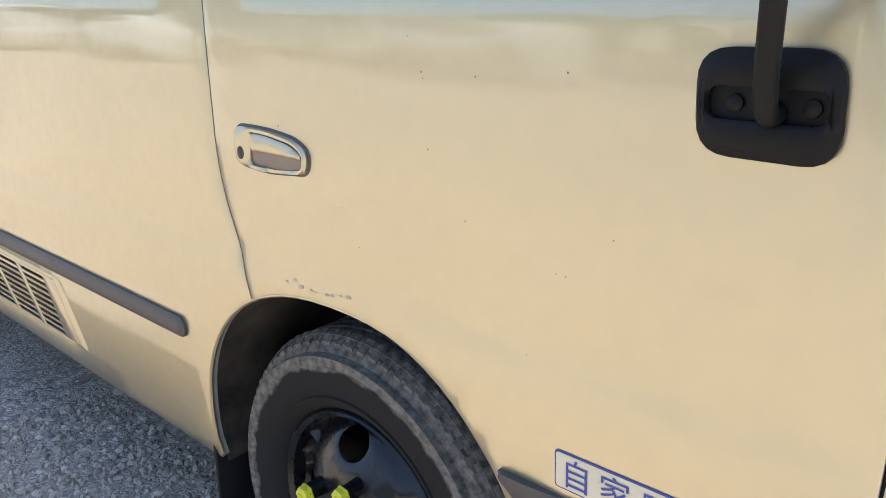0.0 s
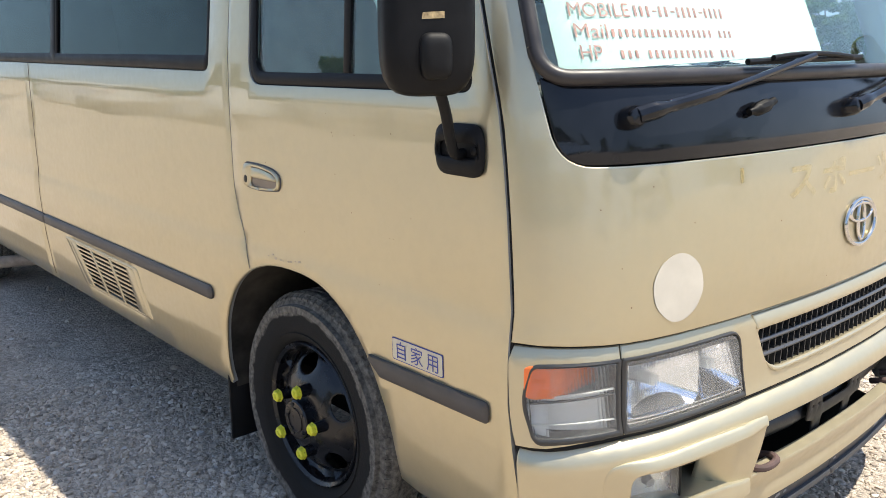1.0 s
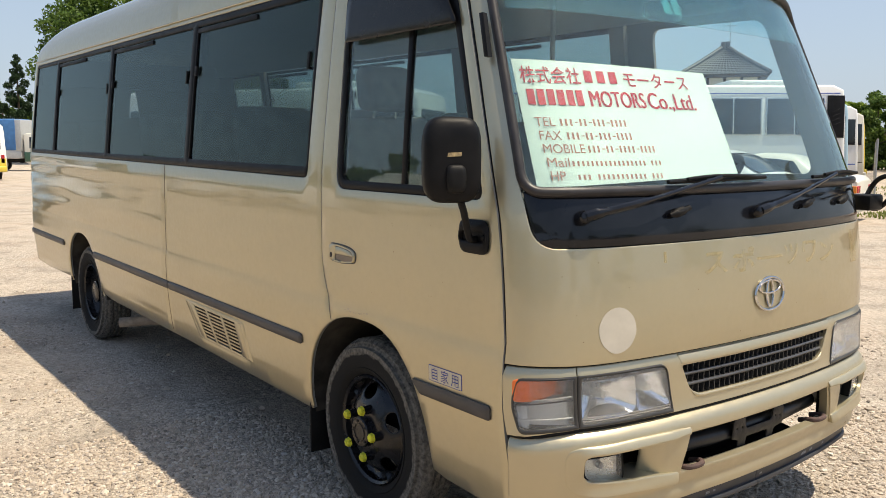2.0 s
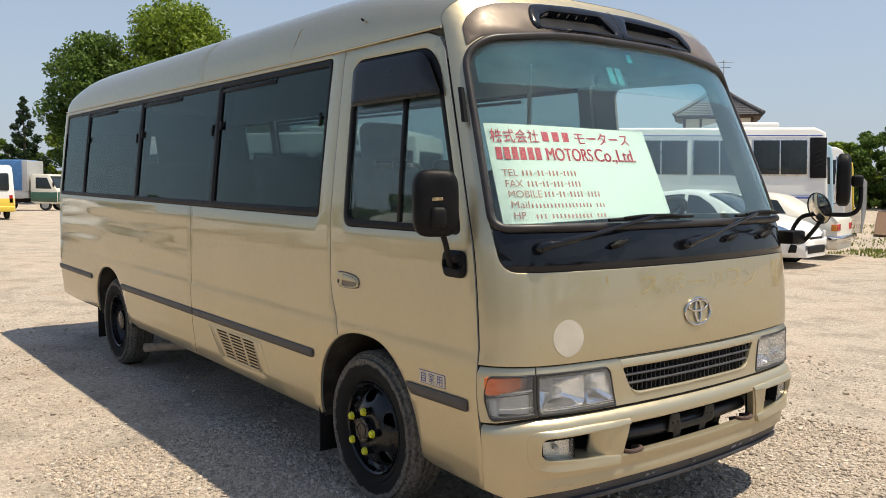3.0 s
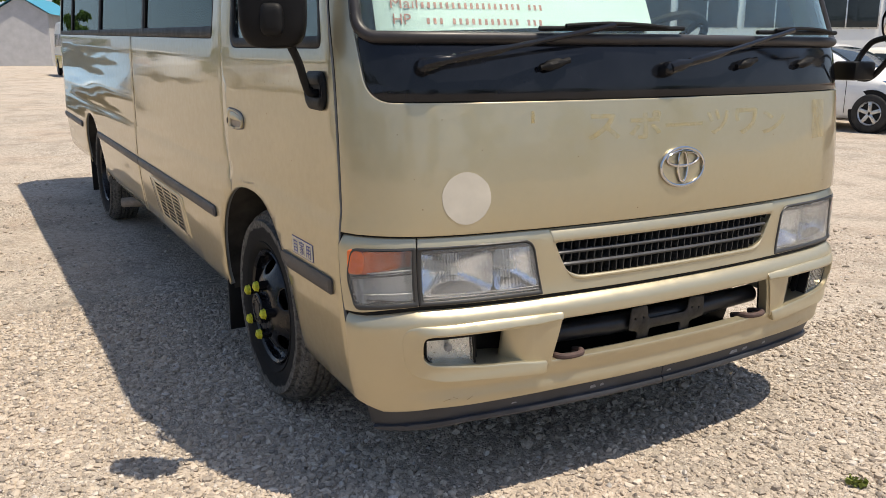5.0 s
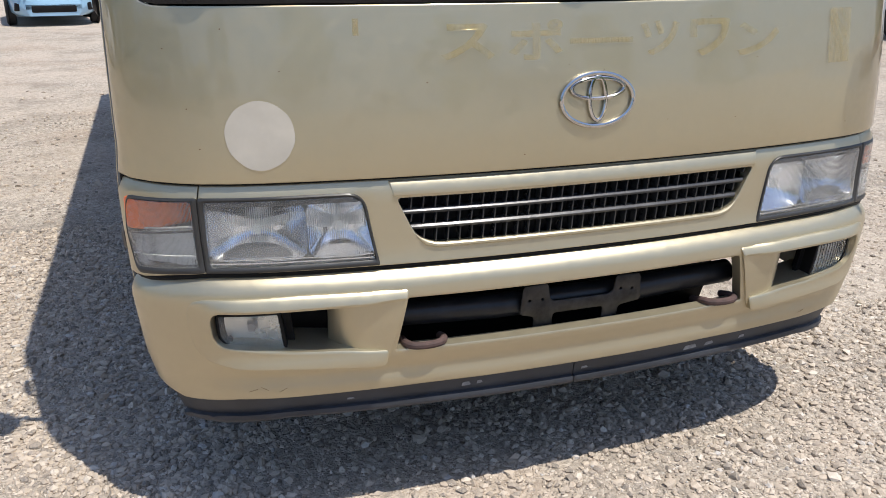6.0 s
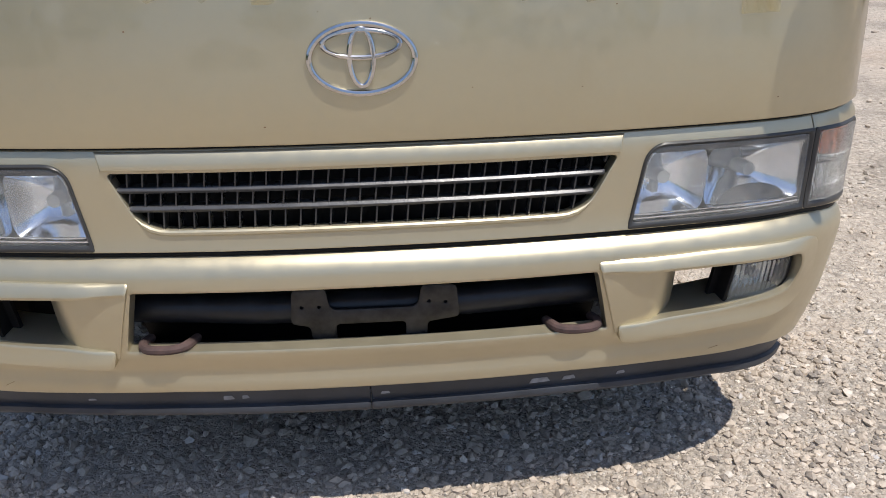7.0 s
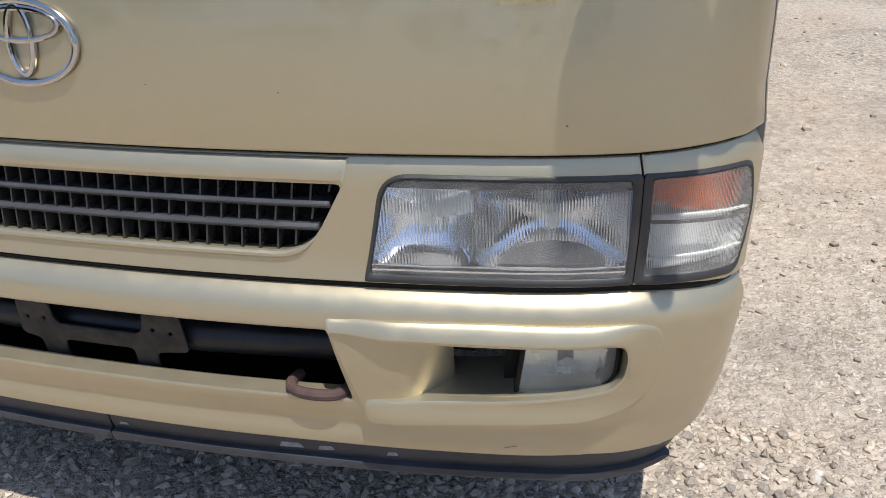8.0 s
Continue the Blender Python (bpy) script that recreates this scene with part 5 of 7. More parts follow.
for s in (-1, 1):
    pts = [(s * 0.449 + 0.006, 0.430, -0.05), (s * 0.449 + 0.006, 0.444, -0.012), (s * 0.435 + 0.006, 0.448, 0.012), (s * 0.40 + 0.006, 0.448, 0.016), (s * 0.368 + 0.006, 0.449, 0.010), (s * 0.355 + 0.006, 0.446, -0.012), (s * 0.355 + 0.006, 0.430, -0.05)]
    v, f = tube(smooth_path([front(*p) for p in pts], 5), 0.0095, 10)
    mesh("tow_hook", v, f, RUST, bus, "rusty brown tow hook")

# emblem, faded patches, sticker
def ring(name, cu, cz, ru, rz, r, parent, squash=1.0):
    n = 44
    rows = [[front(cu + (ru + r * math.cos(b)) * math.cos(a), cz + (rz + r * math.cos(b)) * math.sin(a), 0.0045 + 0.005 * math.sin(b)) for b in (2 * math.pi * j / 10 for j in range(11))] for a in (2 * math.pi * k / n for k in range(n + 1))]
    v, f = grid_mesh(rows)
    return mesh(name, v, [q[::-1] for q in f], EMBLEM, parent)


emblem = ring("emblem", 0.016, 0.985, 0.088, 0.058, 0.0055, bus)
emblem["label"] = "oval chrome emblem"
ring("emblem_loop", 0.016, 1.010, 0.064, 0.0225, 0.005, emblem)
ring("emblem_loop", 0.016, 0.988, 0.0195, 0.048, 0.005, emblem)
sheet("faded_patch", [(x + 0.0005 * math.sin(5 * k), z + 0.0005 * math.sin(7 * k) - (0.003 * math.sin(3 * k) ** 2 if z < 0.90 else 0.0)) for k, (x, z) in enumerate(oval(-0.728, 0.940, 0.071, 0.070, 44))], front, PATCH, hood, (), 0.001, 0.0012, 0.05, 0.0, "pale round faded patch")
lift = lambda a, b, n=0.0: front(a, b, 0.0032)
for ch, u0, u1, z0, z1 in (("ス", -0.346, -0.226, 1.080, 1.155), ("ポ", -0.196, -0.068, 1.076, 1.160), ("ー", -0.052, 0.102, 1.107, 1.119), ("ツ", 0.120, 0.222, 1.076, 1.153), ("ワ", 0.246, 0.360, 1.071, 1.154), ("ン", 0.380, 0.505, 1.066, 1.142), ("1", 0.672, 0.748, 1.035, 1.168)):
    fitted_letters("glue_trace", ch, lift, GHOST, hood, u0, u1, z0, z1, "yellowed trace of a removed letter", 0.028)
sheet("glue_trace", rect(-0.528, 1.135, -0.516, 1.168), front, GHOST, hood, (), 0.0004, 0.0008, 0.05, 0.0)
sheet("inspection_sticker", fillet(rect(-0.010, 2.102, 0.030, 2.140), 0.004), front, TEAL, bus, (), 0.001, -0.016, 0.05, 0.0, "teal inspection sticker inside the glass")

for u0, u1 in ((-0.150, -0.105), (-0.090, -0.045)):
    sheet("mirror_sticker", fillet(rect(u0, 2.005, u1, 2.085), 0.006), front, TEAL_DULL, bus, (), 0.001, -0.045, 0.05, 0.0, "dull teal sticker behind the glass")

# wipers and washer nozzles
for pu, pz, eu, ez, b0, b1 in ((-0.836, 1.287, -0.25, 1.386, -0.492, 0.03), (-0.045, 1.277, 0.53, 1.384, 0.36, 0.86)):
    arm = [front(pu, pz, 0.024), front(pu + 0.06, pz + 0.012, 0.034), front(pu * 0.6 + eu * 0.4, pz * 0.6 + ez * 0.4, 0.046), front(eu, ez, 0.044)]
    v, f = tube(smooth_path(arm, 5), [0.018] * 5 + [0.013] * 5 + [0.008] * 6, 10)
    wp = mesh("wiper", v, f, BLACK_GLOSS, bus, "black windscreen wiper arm")
    v, f = tube([front(pu, pz, n) for n in (-0.01, 0.022, 0.032, 0.037)], [0.024, 0.022, 0.017, 0.004], 20)
    mesh("wiper_pivot", v, f, BLACK_GLOSS, wp)
    v, f = tube([front(a, 1.3815 + 0.012 * (a - b0), 0.026) for k, a in enumerate(np.linspace(b0, b1, 12))], 0.007, 8)
    mesh("wiper_blade", v, f, RUBBER_AND_SHADE, wp)
    v, f = tube([front(a, 1.385 + 0.008 * math.sin(math.pi * (k / 11)), 0.038) for k, a in enumerate(np.linspace(b0 + 0.08, b1 - 0.08, 12))], 0.006, 8)
    mesh("wiper_bridge", v, f, RUBBER_AND_SHADE, wp)
for u in (-0.45, 0.30, 0.62):
    v, f = tube(smooth_path([front(u - 0.045, 1.283, 0.008), front(u, 1.292, 0.014), front(u + 0.05, 1.303, 0.010)], 4), [0.008] * 2 + [0.015] * 4 + [0.009] * 3, 10)
    mesh("washer_nozzle", v, f, RUBBER_AND_SHADE, bus)

# mirrors
def superbox(c, rx, ry, rz, m, power=4.0, n=20):
    """A rounded box: radii along its own axes, turned by m."""
    verts, rows = [], []
    for i in range(n + 1):
        ph = -math.pi / 2 + math.pi * i / n
        row = []
        for k in range(2 * n + 1):
            th = 2 * math.pi * k / (2 * n)
            d = Vector((math.cos(ph) * math.cos(th), math.cos(ph) * math.sin(th), math.sin(ph)))
            q = (abs(d.x) ** power + abs(d.y) ** power + abs(d.z) ** power) ** (-1 / power)
            d = d * q
            row.append(Vector(c) + m @ Vector((d.x * rx, d.y * ry, d.z * rz)))
        rows.append(row)
    return grid_mesh(rows)


base_ = sheet("mirror_base", fillet([(-0.478, 1.166), (-0.336, 1.164), (-0.339, 1.274), (-0.483, 1.272)], 0.036), RIGHT, TRIM, bus, [fillet(rect(-0.467, 1.203, -0.349, 1.236), 0.012)], 0.012, 0.014, 0.03, 0.006, "dark grey mirror base plate")
sheet("base_face", fillet([(-0.470, 1.175), (-0.345, 1.173), (-0.348, 1.265), (-0.474, 1.263)], 0.030), RIGHT, TRIM, base_, [fillet(rect(-0.468, 1.203, -0.348, 1.236), 0.015)], 0.004, 0.0165, 0.03, 0.0025, "raised face of the mirror base")
sheet("base_recess", fillet(rect(-0.472, 1.198, -0.345, 1.241), 0.012), RIGHT, RUBBER_AND_SHADE, base_, (), 0.002, 0.003, 0.05, 0.0)
for x in (-0.441, -0.366):
    sheet("screw", oval(x, 1.219, 0.009, 0.009, 12), RIGHT, RUBBER_AND_SHADE, base_, (), 0.006, 0.009, 0.03, 0.002)
v, f = tube(smooth_path([(-0.400, -1.012, 1.212), (-0.400, -1.038, 1.214), (-0.398, -1.052, 1.245), (-0.390, -1.072, 1.30), (-0.378, -1.10, 1.35), (-0.365, -1.13, 1.42)], 5), 0.0115, 14)
mesh("mirror_arm", v, f, RUBBER_AND_SHADE, bus, "black mirror arm")
turn = Euler((0, 0, radians(-28))).to_matrix()
mc = Vector((-0.355, -1.15, 1.462))
v, f = superbox(mc, 0.05, 0.088, 0.128, turn)
shell = mesh("mirror_shell", v, f, TRIM, bus, "black plastic door mirror")
v, f = superbox(mc + turn @ Vector((-0.046, 0, 0)), 0.006, 0.076, 0.114, turn, 5.0)
mesh("mirror_glass", v, f, MIRROR, shell)
v, f = superbox(mc + turn @ Vector((0.045, 0.005, -0.055)), 0.026, 0.03, 0.042, turn)
mesh("mirror_clamp", v, f, RUBBER_AND_SHADE, shell)
mesh("torn_label", [mc + turn @ Vector((0.0507, y, z)) for y, z in ((-0.02, 0.010), (0.022, 0.012), (0.022, 0.024), (-0.018, 0.022))], [(0, 1, 2, 3)], OCHRE, shell, "torn ochre label remains", 0)

part("mirror_bracket", box_bm((-0.245, 1.03, 1.225), (-0.145, 1.155, 1.295), 0.012), RUBBER_AND_SHADE, bus, "black mirror bracket box")
arms = [[(-0.20, 1.11, 1.29), (-0.19, 1.13, 1.33), (-0.15, 1.13, 1.37), (-0.06, 1.12, 1.385), (0.05, 1.08, 1.385), (0.11, 1.12, 1.39), (0.145, 1.125, 1.43), (0.15, 1.125, 1.52), (0.14, 1.12, 1.55)],
        [(-0.20, 1.13, 1.23), (-0.16, 1.15, 1.235), (-0.10, 1.15, 1.30), (-0.04, 1.13, 1.37)]]
for a in arms:
    v, f = tube(smooth_path(a, 5), 0.011, 10)
    mesh("mirror_arm", v, f, RUBBER_AND_SHADE, bus, "black bent mirror arm")
turn2 = Euler((0, 0, radians(28))).to_matrix()
v, f = superbox((0.105, 1.035, 1.56), 0.035, 0.10, 0.13, turn2)
big = mesh("mirror_shell", v, f, RUBBER_AND_SHADE, bus, "tall black side mirror")
v, f = superbox(Vector((0.105, 1.035, 1.56)) + turn2 @ Vector((-0.033, 0, 0)), 0.004, 0.088, 0.117, turn2, 5.0)
mesh("mirror_glass", v, f, MIRROR, big)
v, f = superbox((0.135, 1.115, 1.555), 0.028, 0.028, 0.03, turn2)
mesh("mirror_clamp", v, f, RUBBER_AND_SHADE, big)
rm = Matrix.Translation((-0.055, 1.11, 1.415)) @ Euler((radians(14), 0, radians(-22))).to_matrix().to_4x4()
v, f = lathe([(0.0, 0.035), (0.05, 0.03), (0.078, 0.012), (0.084, 0.0), (0.082, -0.004)], 32)
rmir = mesh("round_mirror", [rm @ Vector(p) for p in v], f, RUBBER_AND_SHADE, bus, "round black convex mirror")
v, f = lathe([(0.0, -0.016), (0.03, -0.014), (0.06, -0.008), (0.080, 0.0)], 32)
mesh("mirror_glass", [rm @ Vector(p) for p in v], f, MIRROR, rmir)

# ---- inside the minibus ----
part("cabin_floor", box_bm((-6.8, -0.56, 0.66), (-0.3, 0.56, 0.70)), DASH, bus)
for x0, x1 in ((-6.8, -5.60), (-4.65, -1.57), (-0.60, -0.3)):
    for y0, y1 in ((-0.93, -0.561), (0.561, 0.93)):
        part("floor_side", box_bm((x0, y0, 0.66), (x1, y1, 0.70)), DASH, bus)
part("dashboard", box_bm((-0.92, -0.90, 0.9), (-0.30, 0.90, 1.33), 0.06, 3), DASH, bus, "dark dashboard")
sheet("dash_top", [front(u, 1.33, -0.03).to_2d()[:] for u in np.linspace(-0.93, 0.93, 21)] + [(-0.60, 0.86), (-0.60, -0.86)], flat((0, 0, 1.325), (1, 0, 0), (0, 1, 0), (0, 0, 1)), DASH, bus, (), 0.03, 0.0, 0.2, 0.0, "dark dashboard top")
part("bulkhead", box_bm((-0.42, -0.88, 0.36), (-0.30, 0.60, 1.0)), CHASSIS, bus)
part("bulkhead", box_bm((-0.42, 0.60, 0.56), (-0.30, 0.88, 1.0)), CHASSIS, bus)
part("rear_wall", box_bm((-6.86, -0.80, 0.6), (-6.82, 0.80, 1.45)), INSIDE, bus)
part("rear_header", box_bm((-6.86, -0.85, 2.05), (-6.80, 0.85, 2.30)), INSIDE, bus)
for hand in (-1, 1):
    part("side_lining", box_bm((-6.75, hand * 0.965 - 0.006, 0.87), (-1.46, hand * 0.965 + 0.006, 1.40)), INSIDE, bus)
    for x in DIV[:4]:
        sheet("inner_pillar", rect(x - 0.05, 1.38, x + 0.05, 2.17), side(hand), INSIDE, bus, (), 0.03, -0.035, 0.2, 0.0)
st = Matrix.Translation((-0.66, 0.50, 1.335)) @ Euler((0, radians(-38), 0)).to_matrix().to_4x4()
v, f = tube([st @ Vector((0.205 * math.cos(a), 0.205 * math.sin(a), 0)) for a in (2 * math.pi * k / 40 for k in range(41))], 0.016, 10, False)
stw = mesh("steering_wheel", v, f, RUBBER_AND_SHADE, bus, "black steering wheel")
for a in (0.5, 2.6, 4.7):
    v, f = tube([st @ Vector((0, 0, -0.03)), st @ Vector((0.2 * math.cos(a), 0.2 * math.sin(a), 0))], 0.014, 8)
    mesh("spoke", v, f, RUBBER_AND_SHADE, stw)


def seat(x, y, zc=0.70, head=False, wide=0.44):
    s = part("seat", box_bm((x - 0.22, y - wide / 2, zc + 0.30), (x + 0.24, y + wide / 2, zc + 0.46), 0.05, 3), CLOTH, bus, "grey cloth seat")
    part("seat_back", box_bm((-0.06, -wide / 2, 0.0), (0.05, wide / 2, 0.62), 0.05, 3, m=pose(x - 0.22, y, zc + 0.40, 0, -10, 0)), CLOTH, s)
    part("seat_base", box_bm((x - 0.15, y - 0.15, zc), (x + 0.15, y + 0.15, zc + 0.31)), DASH, s)
    if head:
        part("headrest", box_bm((-0.05, -0.14, 0.65), (0.05, 0.14, 0.86), 0.045, 3, m=pose(x - 0.22, y, zc + 0.40, 0, -8, 0)), CLOTH, s)
        for k in (-0.06, 0.06):
            v, f = tube([pose(x - 0.22, y, zc + 0.40, 0, -10, 0) @ Vector((0, k, 0.6)), pose(x - 0.22, y, zc + 0.40, 0, -8, 0) @ Vector((0, k, 0.68))], 0.006, 8)
            mesh("headrest_post", v, f, CHROME, s)


seat(-1.36, -0.50, 0.62, True, 0.50)
seat(-1.36, 0.50, 0.62, True, 0.50)
for i in range(6):
    for y in (-0.66, -0.24, 0.70):
        seat(-2.2 - i * 0.76, y)
for y in (-0.3, 0.3):
    v, f = tube([(-1.75, y * 2.2, 0.7), (-1.75, y * 2.2, 2.3)], 0.014, 8)
    mesh("grab_pole", v, f, ZINC, bus)
v, f = superbox((-0.50, 0.0, 2.02), 0.02, 0.11, 0.035, Matrix.Identity(3))
mesh("inner_mirror", v, f, DASH, bus)

# the cardboard sign leaning behind the windscreen
def sign_surf(u, z, n=0.0):
    return front(u, z, n - 0.035)


sign = sheet("notice_board", [(-0.956, 1.388), (-0.035, 1.422), (-0.052, 1.782), (-0.968, 1.792)], sign_surf, BOARD, None, (), 0.003, 0.0, 0.08, 0.0, smooth=50)
tagged(sign, "pale green board with red printing behind the windscreen", "sign")
ink = lambda a, b, n=0.0: sign_surf(a, b, 0.0016)


def print_row(x0, x1, z, h, count, material, share=0.72, skip=()):
    """A row of writing as small plain bars, one for each character."""
    w = (x1 - x0) / count
    for k in range(count):
        if k in skip:
            continue
        sheet("printed_bar", rect(x0 + k * w, z, x0 + (k + share) * w, z + h), sign_surf, material, sign, (), 0.0006, 0.0014, 0.2, 0.0)


fitted_letters("printed_word", "株式会社", ink, RED_INK, sign, -0.945, -0.705, 1.714, 1.769, "", 0.008)
print_row(-0.686, -0.520, 1.722, 0.040, 3, RED_INK, 0.62)
fitted_letters("printed_word", "モータース", ink, RED_INK, sign, -0.508, -0.175, 1.714, 1.766, "", 0.010)
print_row(-0.932, -0.700, 1.645, 0.050, 6, RED_INK, 0.74)
fitted_letters("printed_word", "MOTORS", ink, RED_INK, sign, -0.684, -0.432, 1.643, 1.695)
fitted_letters("printed_word", "MOTORS", lambda a, b, n=0.0: sign_surf(a, b, 0.0019), RED_INK, sign, -0.6800, -0.4285, 1.643, 1.695)
fitted_letters("printed_word", "Co.,Ltd.", lambda a, b, n=0.0: sign_surf(a, b, 0.0019), RED_INK, sign, -0.4120, -0.1625, 1.634, 1.697)
fitted_letters("printed_word", "Co.,Ltd.", ink, RED_INK, sign, -0.416, -0.166, 1.634, 1.697)
for word, x0, x1, zc, b0, b1, n, skip in (("TEL", -0.922, -0.846, 1.592, -0.826, -0.540, 15, (3, 6, 10)), ("FAX", -0.914, -0.832, 1.549, -0.810, -0.530, 15, (3, 6, 10)), ("MOBILE", -0.910, -0.752, 1.508, -0.738, -0.438, 16, (3, 6, 11)),
                                          ("Mail", -0.905, -0.822, 1.466, -0.812, -0.425, 21, (17,)), ("HP", -0.900, -0.846, 1.424, -0.800, -0.432, 19, (3, 15))):
    fitted_letters("printed_word", word, ink, ROSE_INK, sign, x0, x1, zc - 0.014, zc + 0.014)
    print_row(b0, b1, zc - 0.012, 0.022 if n < 17 else 0.016, n, ROSE_INK, 0.42, skip)
    for k in skip:
        if n < 17:
            w = (b1 - b0) / n
            sheet("printed_bar", rect(b0 + k * w, zc - 0.002, b0 + (k + 0.7) * w, zc + 0.001), sign_surf, ROSE_INK, sign, (), 0.0006, 0.0014, 0.2, 0.0)

# scratches on the bumper, scrapes on the lip, chips in the paint
for k, (u, z, du, dz) in enumerate(((-0.82, 0.356, 0.022, 0.006), (-0.79, 0.366, 0.016, -0.007), (-0.75, 0.354, 0.02, 0.009), (0.71, 0.356, 0.02, 0.004))):
    sheet("scratch", [(u, z), (u + du, z + dz), (u + du, z + dz + 0.0005), (u, z + 0.0005)], bumper_surf, SCRATCH, bumper, (), 0.0006, 0.0148, 0.02, 0.0, "thin brown scratch")
for k, (u, z, w, h) in enumerate(((-0.31, 0.311, 0.025, 0.012), (-0.27, 0.313, 0.016, 0.010), (0.02, 0.310, 0.02, 0.008), (0.33, 0.308, 0.045, 0.014), (0.40, 0.309, 0.03, 0.012), (0.52, 0.308, 0.02, 0.010), (-0.6, 0.308, 0.02, 0.006))):
    sheet("scrape", fillet([(u, z), (u + w, z + 0.002), (u + w * 0.8, z + h), (u + w * 0.1, z + h * 0.9)], 0.002, 2), lip_surf, SCRAPE, bus, (), 0.0006, 0.0028, 0.1, 0.0, "pale scrape on the lip")
chips = np.random.default_rng(31)
for k in range(16):
    u, z, r = chips.uniform(-0.95, 0.95), chips.uniform(0.86, 1.16), chips.uniform(0.0006, 0.0015)
    sheet("paint_chip", oval(u, z, r * 1.4, r, 7), front, SCRATCH, hood, (), 0.0003, 0.0006, 0.2, 0.0)
for k in range(14):
    u, z, r = chips.uniform(-1.25, -0.35), chips.uniform(0.86, 1.28), chips.uniform(0.0006, 0.0013)
    sheet("paint_chip", oval(u, z, r, r * 1.3, 7), RIGHT, SCRATCH, door, (), 0.0003, 0.0006, 0.2, 0.0)
for k in range(9):
    u = -1.20 + 0.02 * k + chips.uniform(-0.004, 0.004)
    r = chips.uniform(0.002, 0.006)
    sheet("paint_chip", oval(u, 0.862 + chips.uniform(-0.006, 0.006), r * 1.3, r * 0.6, 8), RIGHT, SCRAPED, door, (), 0.0003, 0.0006, 0.2, 0.0)

# ---- ground ----
def ground_height(x, y):
    return 0.012 * noise.noise(Vector((x * 0.7, y * 0.7, 0))) + 0.006 * noise.noise(Vector((x * 2.6, y * 2.6, 4)))


def axis(near, far, step):
    out = list(np.arange(-near, near + 0.01, step))
    d, p = step, near
    while p < far:
        d *= 1.35
        p += d
        out.append(p)
        out.insert(0, -p)
    return out


gx, gy = [v - 1.0 for v in axis(7.0, 900, 0.12)], axis(6.0, 900, 0.12)
gv = [(x, y, ground_height(x, y) - 0.008) for x in gx for y in gy]
n = len(gy)
gf = [(i * n + k, (i + 1) * n + k, (i + 1) * n + k + 1, i * n + k + 1) for i in range(len(gx) - 1) for k in range(n - 1)]
tagged(mesh("ground", gv, gf, GRAVEL, None, "", 180), "grey and beige gravel yard in bright sun", "ground", kind="structure")


def scatter_stones(name, count, spots, small, large, seed):
    """Crushed stones as one mesh, in drifts, half sunk in the dust; spots: boxes x0, y0, x1, y1, their share and how evenly they are strewn."""
    rng = np.random.default_rng(seed)
    base = bmesh.new()
    bmesh.ops.create_icosphere(base, subdivisions=1, radius=1.0)
    bv = np.array([v.co[:] for v in base.verts])
    bf = np.array([[v.index for v in f.verts] for f in base.faces])
    base.free()
    verts, faces = [], []
    s = 0
    for x0, y0, x1, y1, share, even in spots:
        k = int(count * share)
        px, py = rng.uniform(x0, x1, k), rng.uniform(y0, y1, k)
        drift = np.sin(px * 3.1 + 1.3 * np.sin(py * 2.3)) + np.sin(py * 4.3 + 1.7 * np.sin(px * 1.9 + 1.0)) + 0.7 * np.sin(px * 9.7 + py * 7.1)
        keep = rng.uniform(-2.6, 1.2, k) < drift + 3.0 * even
        px, py = px[keep], py[keep]
        size = small + (large - small) * rng.random(len(px)) ** 3.8
        for x, y, r in zip(px, py, size):
            jit = bv * rng.uniform(0.55, 1.25, (12, 1)) * (rng.uniform(0.75, 1.35), rng.uniform(0.65, 1.05), rng.uniform(0.55, 0.95)) * r
            a = rng.uniform(0, 6.28)
            c, d = math.cos(a), math.sin(a)
            jit = np.stack([jit[:, 0] * c - jit[:, 1] * d + x, jit[:, 0] * d + jit[:, 1] * c + y, jit[:, 2] + ground_height(x, y) - 0.008 + r * rng.uniform(-0.15, 0.30)], 1)
            verts.append(jit)
            faces.append(bf + s)
            s += 12
    v, f = np.concatenate(verts), np.concatenate(faces)
    me = bpy.data.meshes.new(name)
    me.vertices.add(len(v))
    me.vertices.foreach_set("co", v.ravel())
    me.loops.add(f.size)
    me.loops.foreach_set("vertex_index", f.ravel())
    me.polygons.add(len(f))
    me.polygons.foreach_set("loop_start", np.arange(0, f.size, 3))
    me.update()
    me.validate()
    me.polygons.foreach_set("use_smooth", np.zeros(len(f), dtype=bool))
    me.materials.append(STONE)
    return tagged(new(name, me), "loose crushed grey stones on the ground", "gravel", kind="stuff")


scatter_stones("gravel", 78000, [(-2.8, -2.1, 0.5, -0.7, 0.42, 1), (-0.7, -1.6, 0.75, 2.2, 0.40, 0.8), (-6.5, -3.2, -1.5, -1.0, 0.12, 0), (-2.4, 1.0, 0.6, 4.0, 0.10, 0)], 0.0036, 0.0165, 3)
scatter_stones("gravel", 32000, [(0.3, -2.2, 2.4, 2.6, 0.85, 0.0), (-2.2, -3.2, 0.6, -1.6, 0.15, 0.2)], 0.003, 0.021, 4)
scatter_stones("gravel", 11000, [(0.6, -1.5, 6.5, 8.5, 0.8, 0), (-6.0, -5.0, 0.5, -2.2, 0.2, 0)], 0.006, 0.030, 6)
scatter_stones("gravel", 3000, [(-8.0, -4.0, 3.5, 4.5, 1.0, 0)], 0.008, 0.030, 5)


